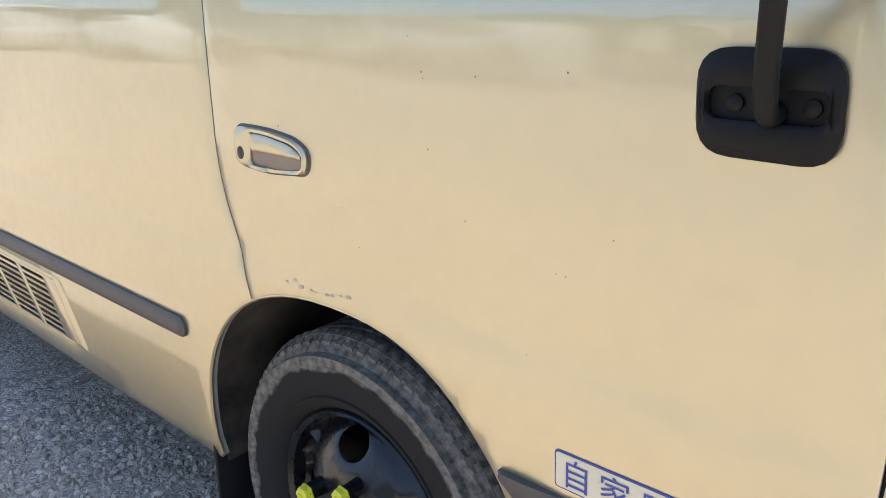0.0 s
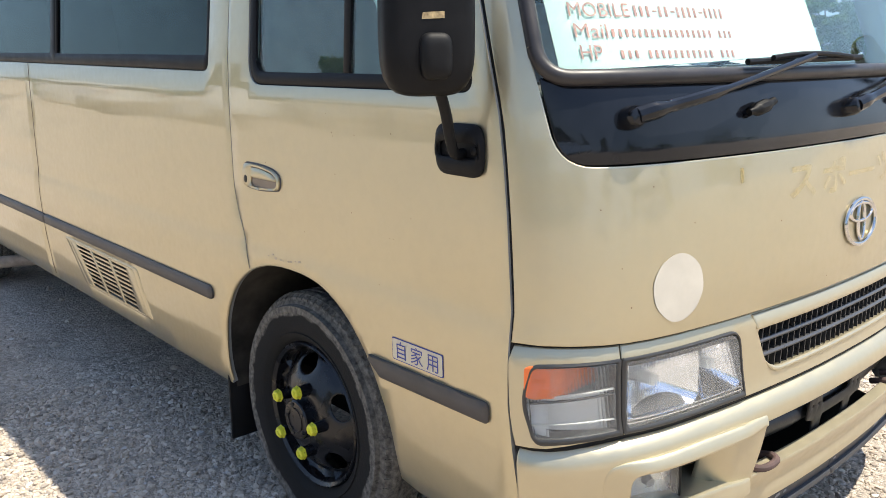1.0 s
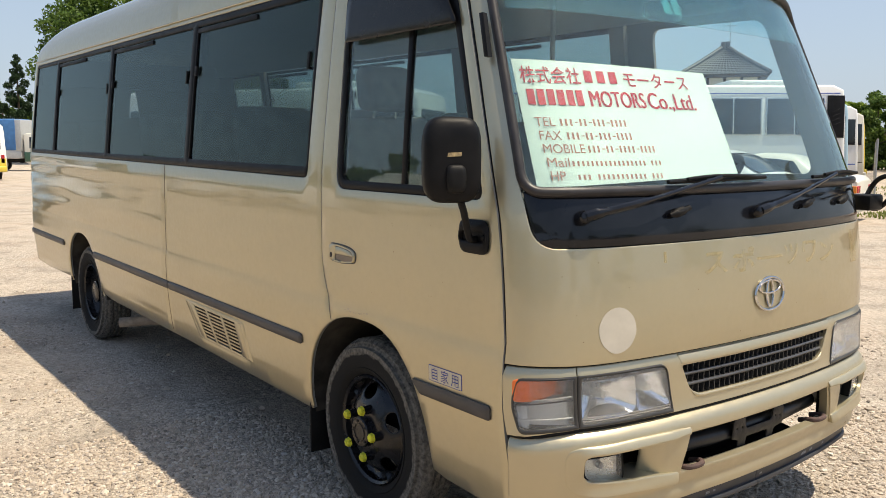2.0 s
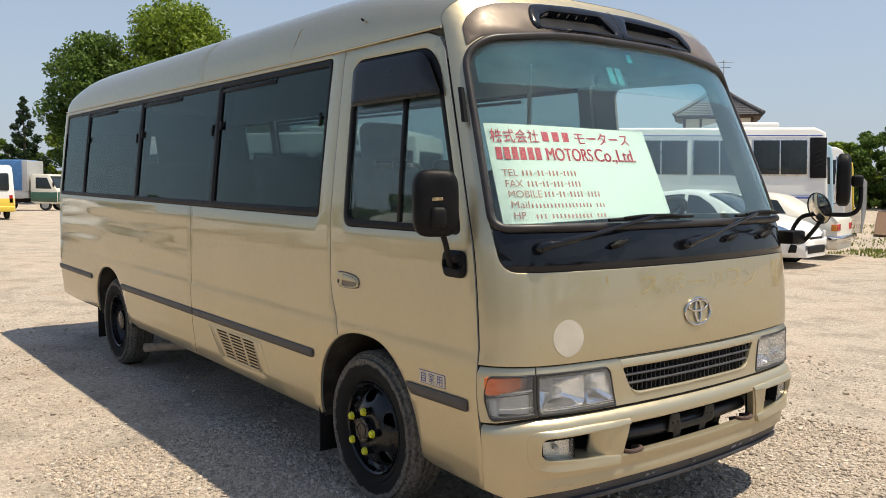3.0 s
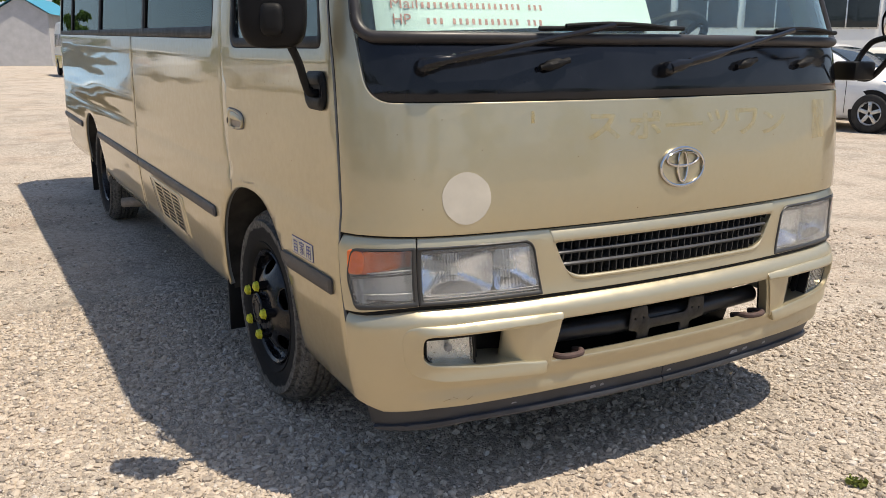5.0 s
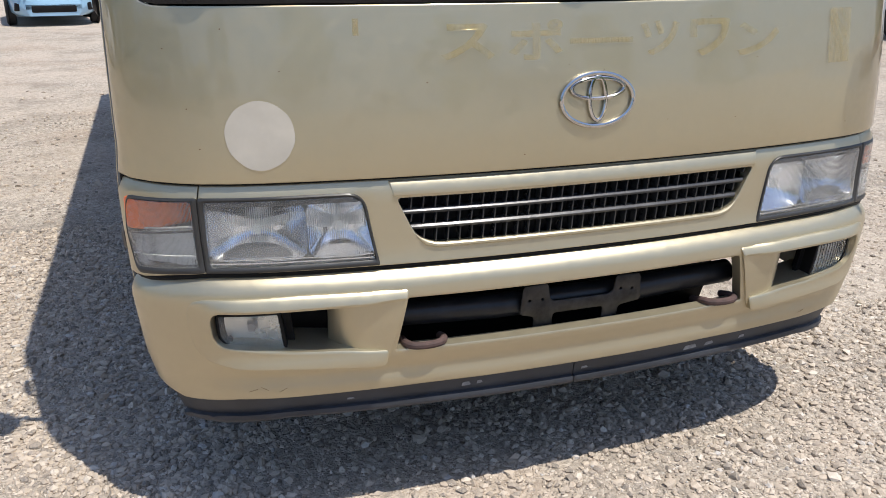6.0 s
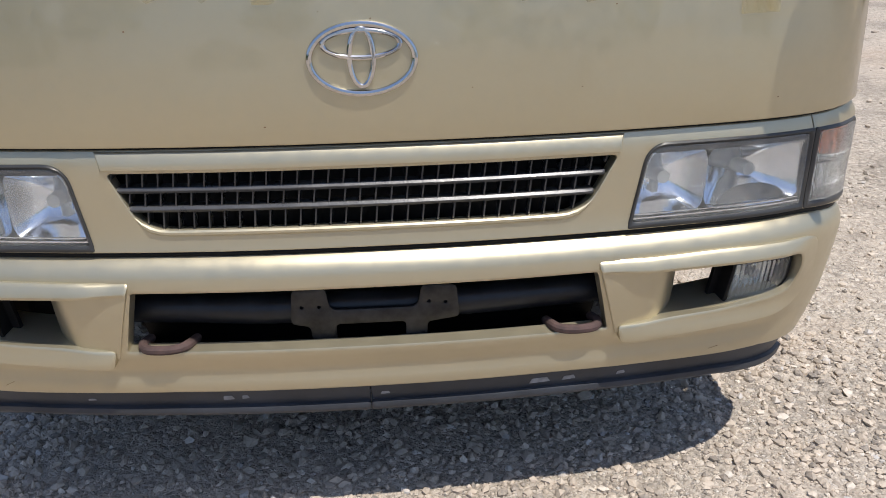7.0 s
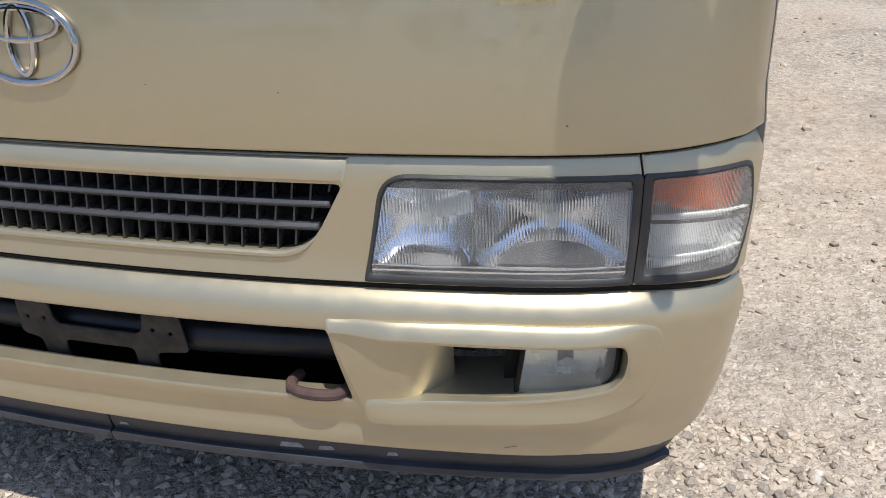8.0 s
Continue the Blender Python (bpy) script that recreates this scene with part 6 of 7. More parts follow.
# ---- vehicles round the yard ----
def body_shell(name, prof, w, mat, parent, tumble=0.0, waist=1.0, bevel=0.04, label=""):
    """A vehicle body from its side profile (x, z), w wide, drawn in above the waist."""
    bm = bmesh.new()
    loops = []
    for y in (-w / 2, w / 2):
        loops.append([bm.verts.new((x, y * (1 - tumble * max(0.0, z - waist)), z)) for x, z in prof])
    bm.faces.new(loops[0])
    bm.faces.new(loops[1][::-1])
    for i in range(len(prof)):
        j = (i + 1) % len(prof)
        bm.faces.new((loops[0][i], loops[1][i], loops[1][j], loops[0][j]))
    bmesh.ops.recalc_face_normals(bm, faces=bm.faces)
    rim = [e for e in bm.edges if abs(e.verts[0].co.y - e.verts[1].co.y) < w * 0.2 and abs(e.verts[0].co.y) > 0.01]
    if bevel:
        bmesh.ops.bevel(bm, geom=rim, offset=bevel, segments=3, profile=0.5, affect="EDGES")
    return part(name, bm, mat, parent, label)


def plate(name, poly, y, mat, parent, thick=0.02, tumble=0.0, waist=1.0, label=""):
    """A flat piece on a vehicle's side: (x, z) outline at the half-width y."""
    surf = lambda a, b, n=0.0: Vector((a, y * (1 - tumble * max(0.0, b - waist)) + (n if y > 0 else -n), b))
    return sheet(name, poly, surf, mat, parent, (), thick, 0.004, 0.4, 0.003, label)


def face_plate(name, poly, x, mat, parent, thick=0.02, back=False, label=""):
    """A flat piece on a vehicle's front or back: (y, z) outline at x."""
    surf = lambda a, b, n=0.0: Vector((x + (-n if back else n), a, b))
    return sheet(name, poly, surf, mat, parent, (), thick, 0.006, 0.4, 0.003, label)


def simple_wheel(parent, x, y, r, rim_mat, hand):
    tyre = [(r * 0.62, 0.03), (r * 0.66, 0.005), (r * 0.85, 0.0), (r * 0.96, 0.015), (r, 0.04), (r, 0.16), (r * 0.9, 0.19), (r * 0.6, 0.18)]
    v, f = lathe(tyre, 36)
    m = pose(x, y, r, 0, 0, 0 if hand < 0 else 180)
    wh = mesh("wheel", [m @ Vector(p) for p in v], f, TYRE, parent, "black tyre")
    v, f = lathe([(0, 0.02), (r * 0.12, 0.02), (r * 0.15, 0.06), (r * 0.62, 0.07)], 30)
    mesh("wheel_disc", [m @ Vector(p) for p in v], f, CHASSIS if rim_mat is ALLOY else rim_mat, wh)
    v, f = lathe([(r * 0.55, 0.03), (r * 0.6, 0.012), (r * 0.64, 0.02), (r * 0.64, 0.06)], 30)
    mesh("rim", [m @ Vector(p) for p in v], f, rim_mat, wh)
    if rim_mat is ALLOY:
        for k in range(5):
            a = math.radians(90 + 72 * k)
            sp = box_bm((0.02, 0.015, -r * 0.10), (r * 0.60, 0.04, r * 0.10), 0.008, m=Euler((0, -a, 0)).to_matrix().to_4x4())
            sp.transform(m)
            part("spoke", sp, ALLOY, wh)
    return wh


def white_coach(at, yaw=0.0, colour=None, length=7.0, height=2.75, name="parked_minibus", label="", lower=None, windows=4, z0=1.33, upright=False, z1=None, first=1.05):
    """A parked minibus, its nose along +x, its right side along -y."""
    colour = colour or WHITE_PAINT
    v = thing(name, label or "white parked minibus with large side windows", "minibus", group="parked buses")
    h, L = height, length
    prof = [(-L, 0.35), (-L, 0.9), (-L + 0.03, h - 0.35), (-L + 0.15, h - 0.08), (-L + 0.5, h), (-1.2, h), (-0.75, h - 0.12), (-0.45, h - 0.4), (-0.12, 1.3), (-0.02, 1.1), (0.0, 0.6), (-0.05, 0.35)]
    if upright:
        prof[-7:] = [(-0.35, h), (-0.10, h - 0.12), (-0.06, h - 0.4), (-0.03, 1.3), (-0.02, 1.1), (0.0, 0.6), (-0.05, 0.35)]
    body_shell("body", prof, 2.03, colour, v, 0.055, 1.2, 0.07)
    if lower:
        for s in (-1, 1):
            plate("lower_panel", [(-L + 0.05, 0.36), (-0.15, 0.36), (-0.12, 0.95), (-L + 0.04, 0.95)], s * 1.016, lower, v, 0.01)
        face_plate("lower_back_panel", rect(-0.98, 0.37, 0.98, 0.95), -L, lower, v, 0.01, True)
    z1 = z1 or (h - 0.45 if upright else h - 0.52)
    gap = (L - first - 0.2) / windows
    for s in (-1, 1):
        plate("window_band", [(-L + 0.12, z0 - 0.05), (-1.0, z0 - 0.05), (-1.0, z1 + 0.05), (-L + 0.12, z1 + 0.05)], s * 1.016, TRIM, v, 0.01, 0.055, 1.2) if colour is not WHITE_PAINT else None
        for i in range(windows):
            x1 = -first - i * gap
            win = plate("window", rect(x1 - gap + 0.10, z0, x1, z1), s * 1.020, ALLOY, v, 0.012, 0.055, 1.2, "side window in a silver frame")
            for a, b in ((x1 - gap + 0.13, x1 - gap / 2 + 0.035), (x1 - gap / 2 + 0.065, x1 - 0.03)):
                plate("pane", rect(a, z0 + 0.03, b, z1 - 0.03), s * 1.024, FAR_GLASS, win, 0.008, 0.055, 1.2)
        plate("door_window", [(-first + 0.06, z0), (-0.16 if upright else -0.38, z0), (-0.16 if upright else -0.55, z1), (-first + 0.06, z1)], s * 1.020, FAR_GLASS, v, 0.012, 0.055, 1.2)
        plate("side_stripe", rect(-L + 0.05, 0.93, -0.12, 0.965), s * 1.018, BLUE_STRIPE if colour is WHITE_PAINT else STRIP, v, 0.008)
        for x in (-1.15, -L + 1.75):
            plate("wheel_arch", oval(x, 0.37, 0.44, 0.44, 28), s * 1.016, RUBBER_AND_SHADE, v, 0.02)
            simple_wheel(v, x, s * 1.055, 0.37, ZINC, s)
    wsx = lambda z: (-0.03 - (z - 1.3) * 0.03 / (h - 1.7)) if upright else (-0.12 - (z - 1.3) * 0.33 / (h - 1.7))
    ws = lambda a, b, n=0.0: Vector((wsx(b) + 0.012 + n, a, b))
    sheet("windscreen", fillet([(-0.9, 1.35), (0.9, 1.35), (0.84, h - 0.42), (-0.84, h - 0.42)], 0.08), ws, FAR_GLASS, v, (), 0.01, 0.0, 0.3, 0.003)
    for s in (-1, 1):
        face_plate("headlamp", fillet(rect(*sorted((s * 0.55, s * 0.9))[:1], 0.68, sorted((s * 0.55, s * 0.9))[1], 0.84), 0.02), 0.0, WHITE_PLASTIC, v)
        face_plate("tail_lamp", fillet(rect(*sorted((s * 0.78, s * 0.92))[:1], 0.75, sorted((s * 0.78, s * 0.92))[1], 1.1), 0.02), -L, RED_LAMP, v, 0.02, True)
    face_plate("back_window", fillet(rect(-0.78, 1.30, 0.78, h - 0.38), 0.08), -L - 0.004, FAR_GLASS, v, 0.02, True)
    face_plate("back_door_seam", rect(-0.006, 0.62, 0.006, 1.28), -L, TRIM, v, 0.008, True)
    face_plate("back_plate", rect(-0.17, 0.98, 0.17, 1.12), -L, WHITE_PLASTIC, v, 0.012, True)
    part("back_bumper", box_bm((-L - 0.10, -0.98, 0.36), (-L + 0.1, 0.98, 0.60), 0.04, 3), lower or colour, v)
    part("bumper", box_bm((-0.25, -1.0, 0.33), (0.10, 1.0, 0.58), 0.05, 3), colour, v)
    part("roof_unit", box_bm((-2.8, -0.75, h - 0.02), (-1.2, 0.75, h + 0.14), 0.06, 3), colour, v, "white roof air conditioner")
    v.matrix_basis = pose(*at, 0, 0, yaw)
    return v


def sedan(at, yaw, colour, label, hatch=True, short=1.0):
    """A parked car, its nose along +x: a lofted body with its glass laid on it."""
    v = thing("parked_car", label, "car", group="parked cars")
    if hatch:
        top = [(-4.46, 0.70), (-4.42, 0.98), (-4.25, 1.10), (-3.8, 1.26), (-3.2, 1.40), (-2.55, 1.475), (-2.1, 1.455), (-1.7, 1.33), (-1.3, 1.12), (-1.0, 0.985), (-0.7, 0.925), (-0.4, 0.85), (-0.18, 0.74), (-0.06, 0.62), (0.0, 0.50)]
        belt = [(-4.46, 0.68), (-4.3, 0.98), (-3.4, 0.97), (-2.4, 0.93), (-1.3, 0.88), (-0.8, 0.83), (-0.4, 0.76), (-0.15, 0.66), (0.0, 0.48)]
        roof_w = [(-4.46, 0.70), (-4.1, 0.62), (-3.3, 0.56), (-2.3, 0.57), (-1.6, 0.62), (-1.1, 0.70), (-0.6, 0.66), (-0.2, 0.58), (0.0, 0.5)]
        wide = [(-4.46, 0.66), (-4.3, 0.80), (-3.8, 0.86), (-2.5, 0.87), (-1.2, 0.87), (-0.6, 0.84), (-0.25, 0.74), (-0.08, 0.62), (0.0, 0.50)]
        glass_f, axles, wins = (-1.92, -1.12), (-0.86, -3.56), (((-1.50, 0.10), (-2.28, 0.10), (-2.32, 0.92), (-2.06, 0.90), (-1.82, 0.70)), ((-2.36, 0.10), (-3.30, 0.12), (-3.62, 0.55), (-3.1, 0.88), (-2.40, 0.92)))
    else:
        top = [(-4.6, 0.78), (-4.55, 0.92), (-4.3, 0.95), (-3.8, 0.98), (-3.5, 1.17), (-3.2, 1.34), (-2.8, 1.39), (-2.3, 1.39), (-2.1, 1.33), (-1.8, 1.14), (-1.55, 0.97), (-1.2, 0.92), (-0.3, 0.86), (-0.05, 0.80), (0.0, 0.70)]
        belt = [(-4.6, 0.74), (-4.4, 0.90), (-3.5, 0.92), (-2.0, 0.90), (-1.2, 0.87), (-0.2, 0.81), (0.0, 0.68)]
        roof_w = [(-4.6, 0.72), (-3.8, 0.70), (-3.2, 0.56), (-2.2, 0.56), (-1.6, 0.66), (-1.0, 0.72), (0.0, 0.70)]
        wide = [(-4.6, 0.76), (-4.3, 0.82), (-3.0, 0.84), (-1.2, 0.84), (-0.3, 0.82), (0.0, 0.76)]
        glass_f, axles, wins = (-2.06, -1.62), (-0.85, -3.5), (((-1.85, 0.10), (-2.42, 0.10), (-2.44, 0.88), (-2.22, 0.86)), ((-2.48, 0.10), (-3.45, 0.10), (-3.2, 0.84), (-2.50, 0.88)))
    ft, fb, fr, fw = (table(r, 0.06) for r in (top, belt, roof_w, wide))
    L = -top[0][0]

    def section(x):
        zt, zb, r, w = ft(x), fb(x), fr(x), fw(x)
        zb = min(zb, zt - 0.02)
        pts = [(0.0, 0.20), (w * 0.86, 0.20), (w * 0.97, 0.27), (w, 0.42), (w * 1.005, 0.60 * zb / 0.9), (w * 0.99, zb - 0.05), (w * 0.955, zb), (r + (w * 0.955 - r) * 0.52, zb + (zt - zb) * 0.50), (r + 0.035, zt - min(0.07, (zt - zb) * 0.3)), (r - 0.05, zt - 0.012), (r * 0.5, zt), (0.0, zt + 0.006)]
        return [Vector((x, a, b)) for a, b in pts]

    xs = sorted(set(list(np.linspace(-L, 0, 44)) + [-0.02, -0.05, -0.10, -L + 0.02, -L + 0.05]))
    rows = []
    for x in xs:
        h = section(x)
        rows.append([Vector((p.x, -p.y, p.z)) for p in h][::-1] + h[1:])
    bv, bf = grid_mesh(rows)
    m_ = len(rows[0])
    bf += [tuple(range(m_))[::-1], tuple((len(rows) - 1) * m_ + k for k in range(m_))]
    mesh("body", bv, bf, colour, v, "", 50)

    def flank(hand):
        def surf(x, t, n=0.0):
            h = section(x)
            p = h[6].lerp(h[7], t / 0.5) if t < 0.5 else h[7].lerp(h[8], (t - 0.5) / 0.5)
            return Vector((p.x, hand * (p.y + n), p.z + n * 0.4))
        return surf
    for hand in (-1, 1):
        for w in wins:
            sheet("side_window", fillet(list(w), 0.03), flank(hand), FAR_GLASS, v, (), 0.012, 0.008, 0.12, 0.003)
        for x in (axles[0] - 0.44, -2.34):
            sheet("door_gap", rect(x - 0.004, 0.30, x + 0.004, fb(x)), lambda a, b, n=0.0, q=hand: Vector((a, q * (fw(a) * 1.003 + n), b)), RUBBER_AND_SHADE, v, (), 0.004, 0.002, 0.4, 0.0)
        for x in axles:
            sheet("wheel_arch", oval(x, 0.33, 0.372, 0.372, 28), lambda a, b, n=0.0, q=hand, x=x: Vector((a, q * (fw(x) * 1.004 + n), b)), RUBBER_AND_SHADE, v, (), 0.02, 0.003, 0.3, 0.0)
            simple_wheel(v, x, hand * (fw(x) * 1.004 + 0.046), 0.315, ALLOY, hand)
        if hatch:
            sheet("headlamp", fillet([(-0.74, 0.845), (-0.40, 0.70), (-0.16, 0.60), (-0.14, 0.66), (-0.30, 0.76), (-0.60, 0.862)], 0.02), lambda a, b, n=0.0, q=hand: Vector((a, q * (fw(a) * 0.985 + 0.012 + n - 0.25 * max(0, b - fb(a) + 0.04)), b)), CHROME, v, (), 0.02, 0.006, 0.08, 0.003, "long clear headlamp")
            sheet("fog_recess", fillet([(-0.24, 0.30), (-0.12, 0.30), (-0.11, 0.44), (-0.2, 0.46)], 0.02), lambda a, b, n=0.0, q=hand: Vector((a, q * (fw(a) + 0.012 + n), b)), RUBBER_AND_SHADE, v, (), 0.02, 0.004, 0.08, 0.002)
        else:
            sheet("indicator", rect(-0.14, 0.60, -0.03, 0.70), lambda a, b, n=0.0, q=hand: Vector((a, q * (fw(a) + 0.006 + n), b)), ORANGE_LAMP, v, (), 0.02, 0.004, 0.08, 0.002)
        sheet("front_lamp", fillet(rect(min(hand * 0.36, hand * 0.62), 0.56, max(hand * 0.36, hand * 0.62), 0.68), 0.02), lambda a, b, n=0.0: Vector((0.0 + n - (0.25 if hatch else 0.02) * max(0.0, abs(a) - 0.34), a, b)), WHITE_PLASTIC, v, (), 0.03, 0.01, 0.1, 0.003)
        v2, f2 = superbox((glass_f[1] - 0.30, hand * 0.95, 0.99), 0.06, 0.10, 0.065, Matrix.Identity(3), 3.0, 10)
        mesh("door_mirror", v2, f2, colour, v)
    gx0, gx1 = glass_f

    def screen(a, t, n=0.0):
        x = gx1 + (gx0 - gx1) * t
        return Vector((x + n * 0.6, a * (fr(x) + 0.02), ft(x) + 0.004 + n * 0.8 - 0.02 * a * a))
    sheet("windscreen", fillet([(-0.98, 0.02), (0.98, 0.02), (0.95, 0.98), (-0.95, 0.98)], 0.08), screen, FAR_GLASS, v, (), 0.012, 0.006, 0.12, 0.003)
    sheet("lower_grille", fillet(rect(-0.42, 0.27, 0.42, 0.40), 0.03), lambda a, b, n=0.0: Vector((0.0 + n, a, b)), RUBBER_AND_SHADE, v, (), 0.03, 0.008, 0.2, 0.002)
    sheet("upper_grille", fillet(rect(-0.30, 0.53, 0.30, 0.575), 0.015), lambda a, b, n=0.0: Vector((-0.01 + n, a, b)), RUBBER_AND_SHADE, v, (), 0.03, 0.01, 0.2, 0.002)
    if not hatch:
        part("bumper", box_bm((-0.12, -0.80, 0.40), (0.10, 0.80, 0.52), 0.02), CHROME, v, "chrome bumper")
        part("back_bumper", box_bm((-L - 0.12, -0.82, 0.38), (-L + 0.22, 0.82, 0.50), 0.03, 3), CHROME, v, "chrome back bumper")
        for hand in (-1, 1):
            part("tail_lamp", box_bm((-L - 0.012, min(hand * 0.44, hand * 0.74), 0.60), (-L + 0.10, max(hand * 0.44, hand * 0.74), 0.74), 0.012), RED_LAMP, v, "red tail lamp")
            part("side_lamp", box_bm((-L + 0.0, min(hand * 0.72, hand * 0.80), 0.60), (-L + 0.12, max(hand * 0.72, hand * 0.80), 0.74), 0.012), ORANGE_LAMP, v, "orange indicator")
    v.matrix_basis = pose(*at, 0, 0, yaw) @ Matrix.Diagonal((short, 1, 1, 1))
    return v


def lorry(at, yaw):
    """A small lorry with a covered load bed, its nose along +x."""
    v = thing("lorry", "small lorry with green and white cab and blue tarpaulin", "lorry")
    body_shell("cab", [(-1.7, 0.55), (-1.7, 2.15), (-1.5, 2.25), (-0.55, 2.22), (-0.12, 1.35), (0.0, 1.2), (0.0, 0.45), (-0.2, 0.40), (-1.4, 0.40)], 1.75, CREAM_PAINT, v, 0.06, 1.3, 0.06)
    for s in (-1, 1):
        plate("green_panel", [(-1.68, 0.56), (-0.03, 0.50), (-0.02, 1.12), (-1.68, 1.12)], s * 0.876, GREEN_PAINT, v, 0.01)
        plate("cab_window", [(-1.35, 1.35), (-0.35, 1.32), (-0.65, 2.0), (-1.35, 2.02)], s * 0.88, FAR_GLASS, v, 0.012, 0.06, 1.3)
        for x in (-0.8, -3.8):
            simple_wheel(v, x, s * 0.87, 0.36, SILVER, s)
        v2, f2 = superbox((-0.15, s * 1.05, 1.6), 0.04, 0.08, 0.16, Matrix.Identity(3), 4.0, 8)
        mesh("door_mirror", v2, f2, RUBBER_AND_SHADE, v)
    face_plate("green_front_panel", rect(-0.84, 0.50, 0.84, 1.12), 0.0, GREEN_PAINT, v)
    ws = lambda a, b, n=0.0: Vector((-0.12 - (b - 1.35) * 0.495 + 0.02 + n, a, b))
    sheet("windscreen", fillet(rect(-0.78, 1.38, 0.78, 2.1), 0.06), ws, FAR_GLASS, v, (), 0.01, 0.0, 0.3, 0.003)
    part("load_bed", box_bm((-5.2, -0.92, 0.75), (-1.85, 0.92, 1.25), 0.02), SILVER, v)
    part("load_box", box_bm((-2.15, -0.95, 1.2), (-1.8, 0.95, 3.05), 0.02), SILVER, v, "silver box front")
    bm = box_bm((-5.2, -0.97, 1.22), (-2.1, 0.97, 3.10), 0.1, 3)
    part("tarpaulin", bm, TARP, v, "blue tarpaulin cover")
    part("frame_rail", box_bm((-5.1, -0.4, 0.5), (-0.5, 0.4, 0.72)), CHASSIS, v)
    v.matrix_basis = pose(*at, 0, 0, yaw)
    return v


big_coach = white_coach((-9.38, 18.23, 0), 50, None, 8.2, 3.02, z0=1.80, upright=True, windows=5, z1=2.72, first=0.55, label="white parked bus with silver-framed side windows")
quarter = plate("front_quarter", rect(-0.50, 1.74, -0.09, 2.76), -1.030, TRIM, big_coach, 0.012, 0.055, 1.2, "black quarter panel with louvres")
for k in range(4):
    plate("louvre", [(-0.40, 2.00 + 0.11 * k), (-0.20, 2.09 + 0.11 * k), (-0.20, 2.12 + 0.11 * k), (-0.40, 2.03 + 0.11 * k)], -1.038, RUBBER_AND_SHADE, quarter, 0.01, 0.055, 1.2)
plate("eave_stripe", rect(-8.1, 2.80, -0.2, 2.825), -1.024, BLUE_STRIPE, big_coach, 0.008, 0.055, 1.2)
plate("side_stripe", rect(-8.1, 1.22, -0.12, 1.27), -1.022, BLUE_STRIPE, big_coach, 0.008)
plate("side_stripe", rect(-8.1, 1.30, -0.12, 1.315), -1.022, BLUE_STRIPE, big_coach, 0.008)
sedan((-6.02, 12.20, 0), 8, WHITE_PAINT, "white hatchback car parked on gravel")
sedan((-10.63, 13.57, 0), 196, CREAM_PAINT, "older cream saloon car with chrome bumper", False, 0.88)
white_coach((-11.29, 22.2, 0), 50, BLUE_PAINT, 6.5, 2.85, upright=True, z0=1.6, label="light blue parked minibus in a row")
white_coach((-13.01, 26.28, 0), 50, None, 6.5, 2.9, upright=True, z0=1.6, label="white parked minibus in a row")
white_coach((-14.77, 30.35, 0), 50, CREAM_PAINT, 6.5, 2.85, upright=True, z0=1.6, label="cream parked minibus in a row")
white_coach((-16.7, 34.43, 0), 50, YELLOW_PAINT, 6.0, 2.7, upright=True, z0=1.5, label="yellow parked minibus in a row")
white_coach((-44.4, 3.6, 0), 180, None, 5.2, 2.45, label="white and yellow kindergarten bus seen from behind", lower=YELLOW_PAINT, windows=3)
lorry((-53.2, 10.0, 0), 50)
white_coach((-12.1, 7.7, 0), 36, None, 6.9, 2.66, label="white minibus parked beyond the gold one", upright=True, z0=1.55, z1=2.25)
# across the yard behind the camera: what the paint and glass mirror
sedan((-13.5, -13.4, 0), 180, WHITE_PAINT, "white car across the yard")
white_coach((-20.0, -13.5, 0), 180, CREAM_PAINT, 6.5, 2.7, label="cream minibus across the yard")
white_coach((-33.0, -11.0, 0), 180, None, 6.5, 2.7, label="white minibus across the yard")
white_coach((-47.0, -9.0, 0), 180, None, 6.5, 2.7, label="white minibus across the yard")
sedan((-24.0, -11.5, 0), 180, WHITE_PAINT, "white car across the yard")
sedan((24.0, 3.6, 0), 100, WHITE_PAINT, "white car across the yard")
sedan((25.0, -4.5, 0), 84, CREAM_PAINT, "cream car across the yard")
white_coach((27.0, 14.0, 0), 95, None, 6.5, 2.7, label="white minibus across the yard")
sedan((-41.0, -9.0, 0), 180, WHITE_PAINT, "white car across the yard")
sedan((-17.6, -2.75, 0), 8, SKY_PAINT, "light blue small car parked behind the minibus", True, 0.86)

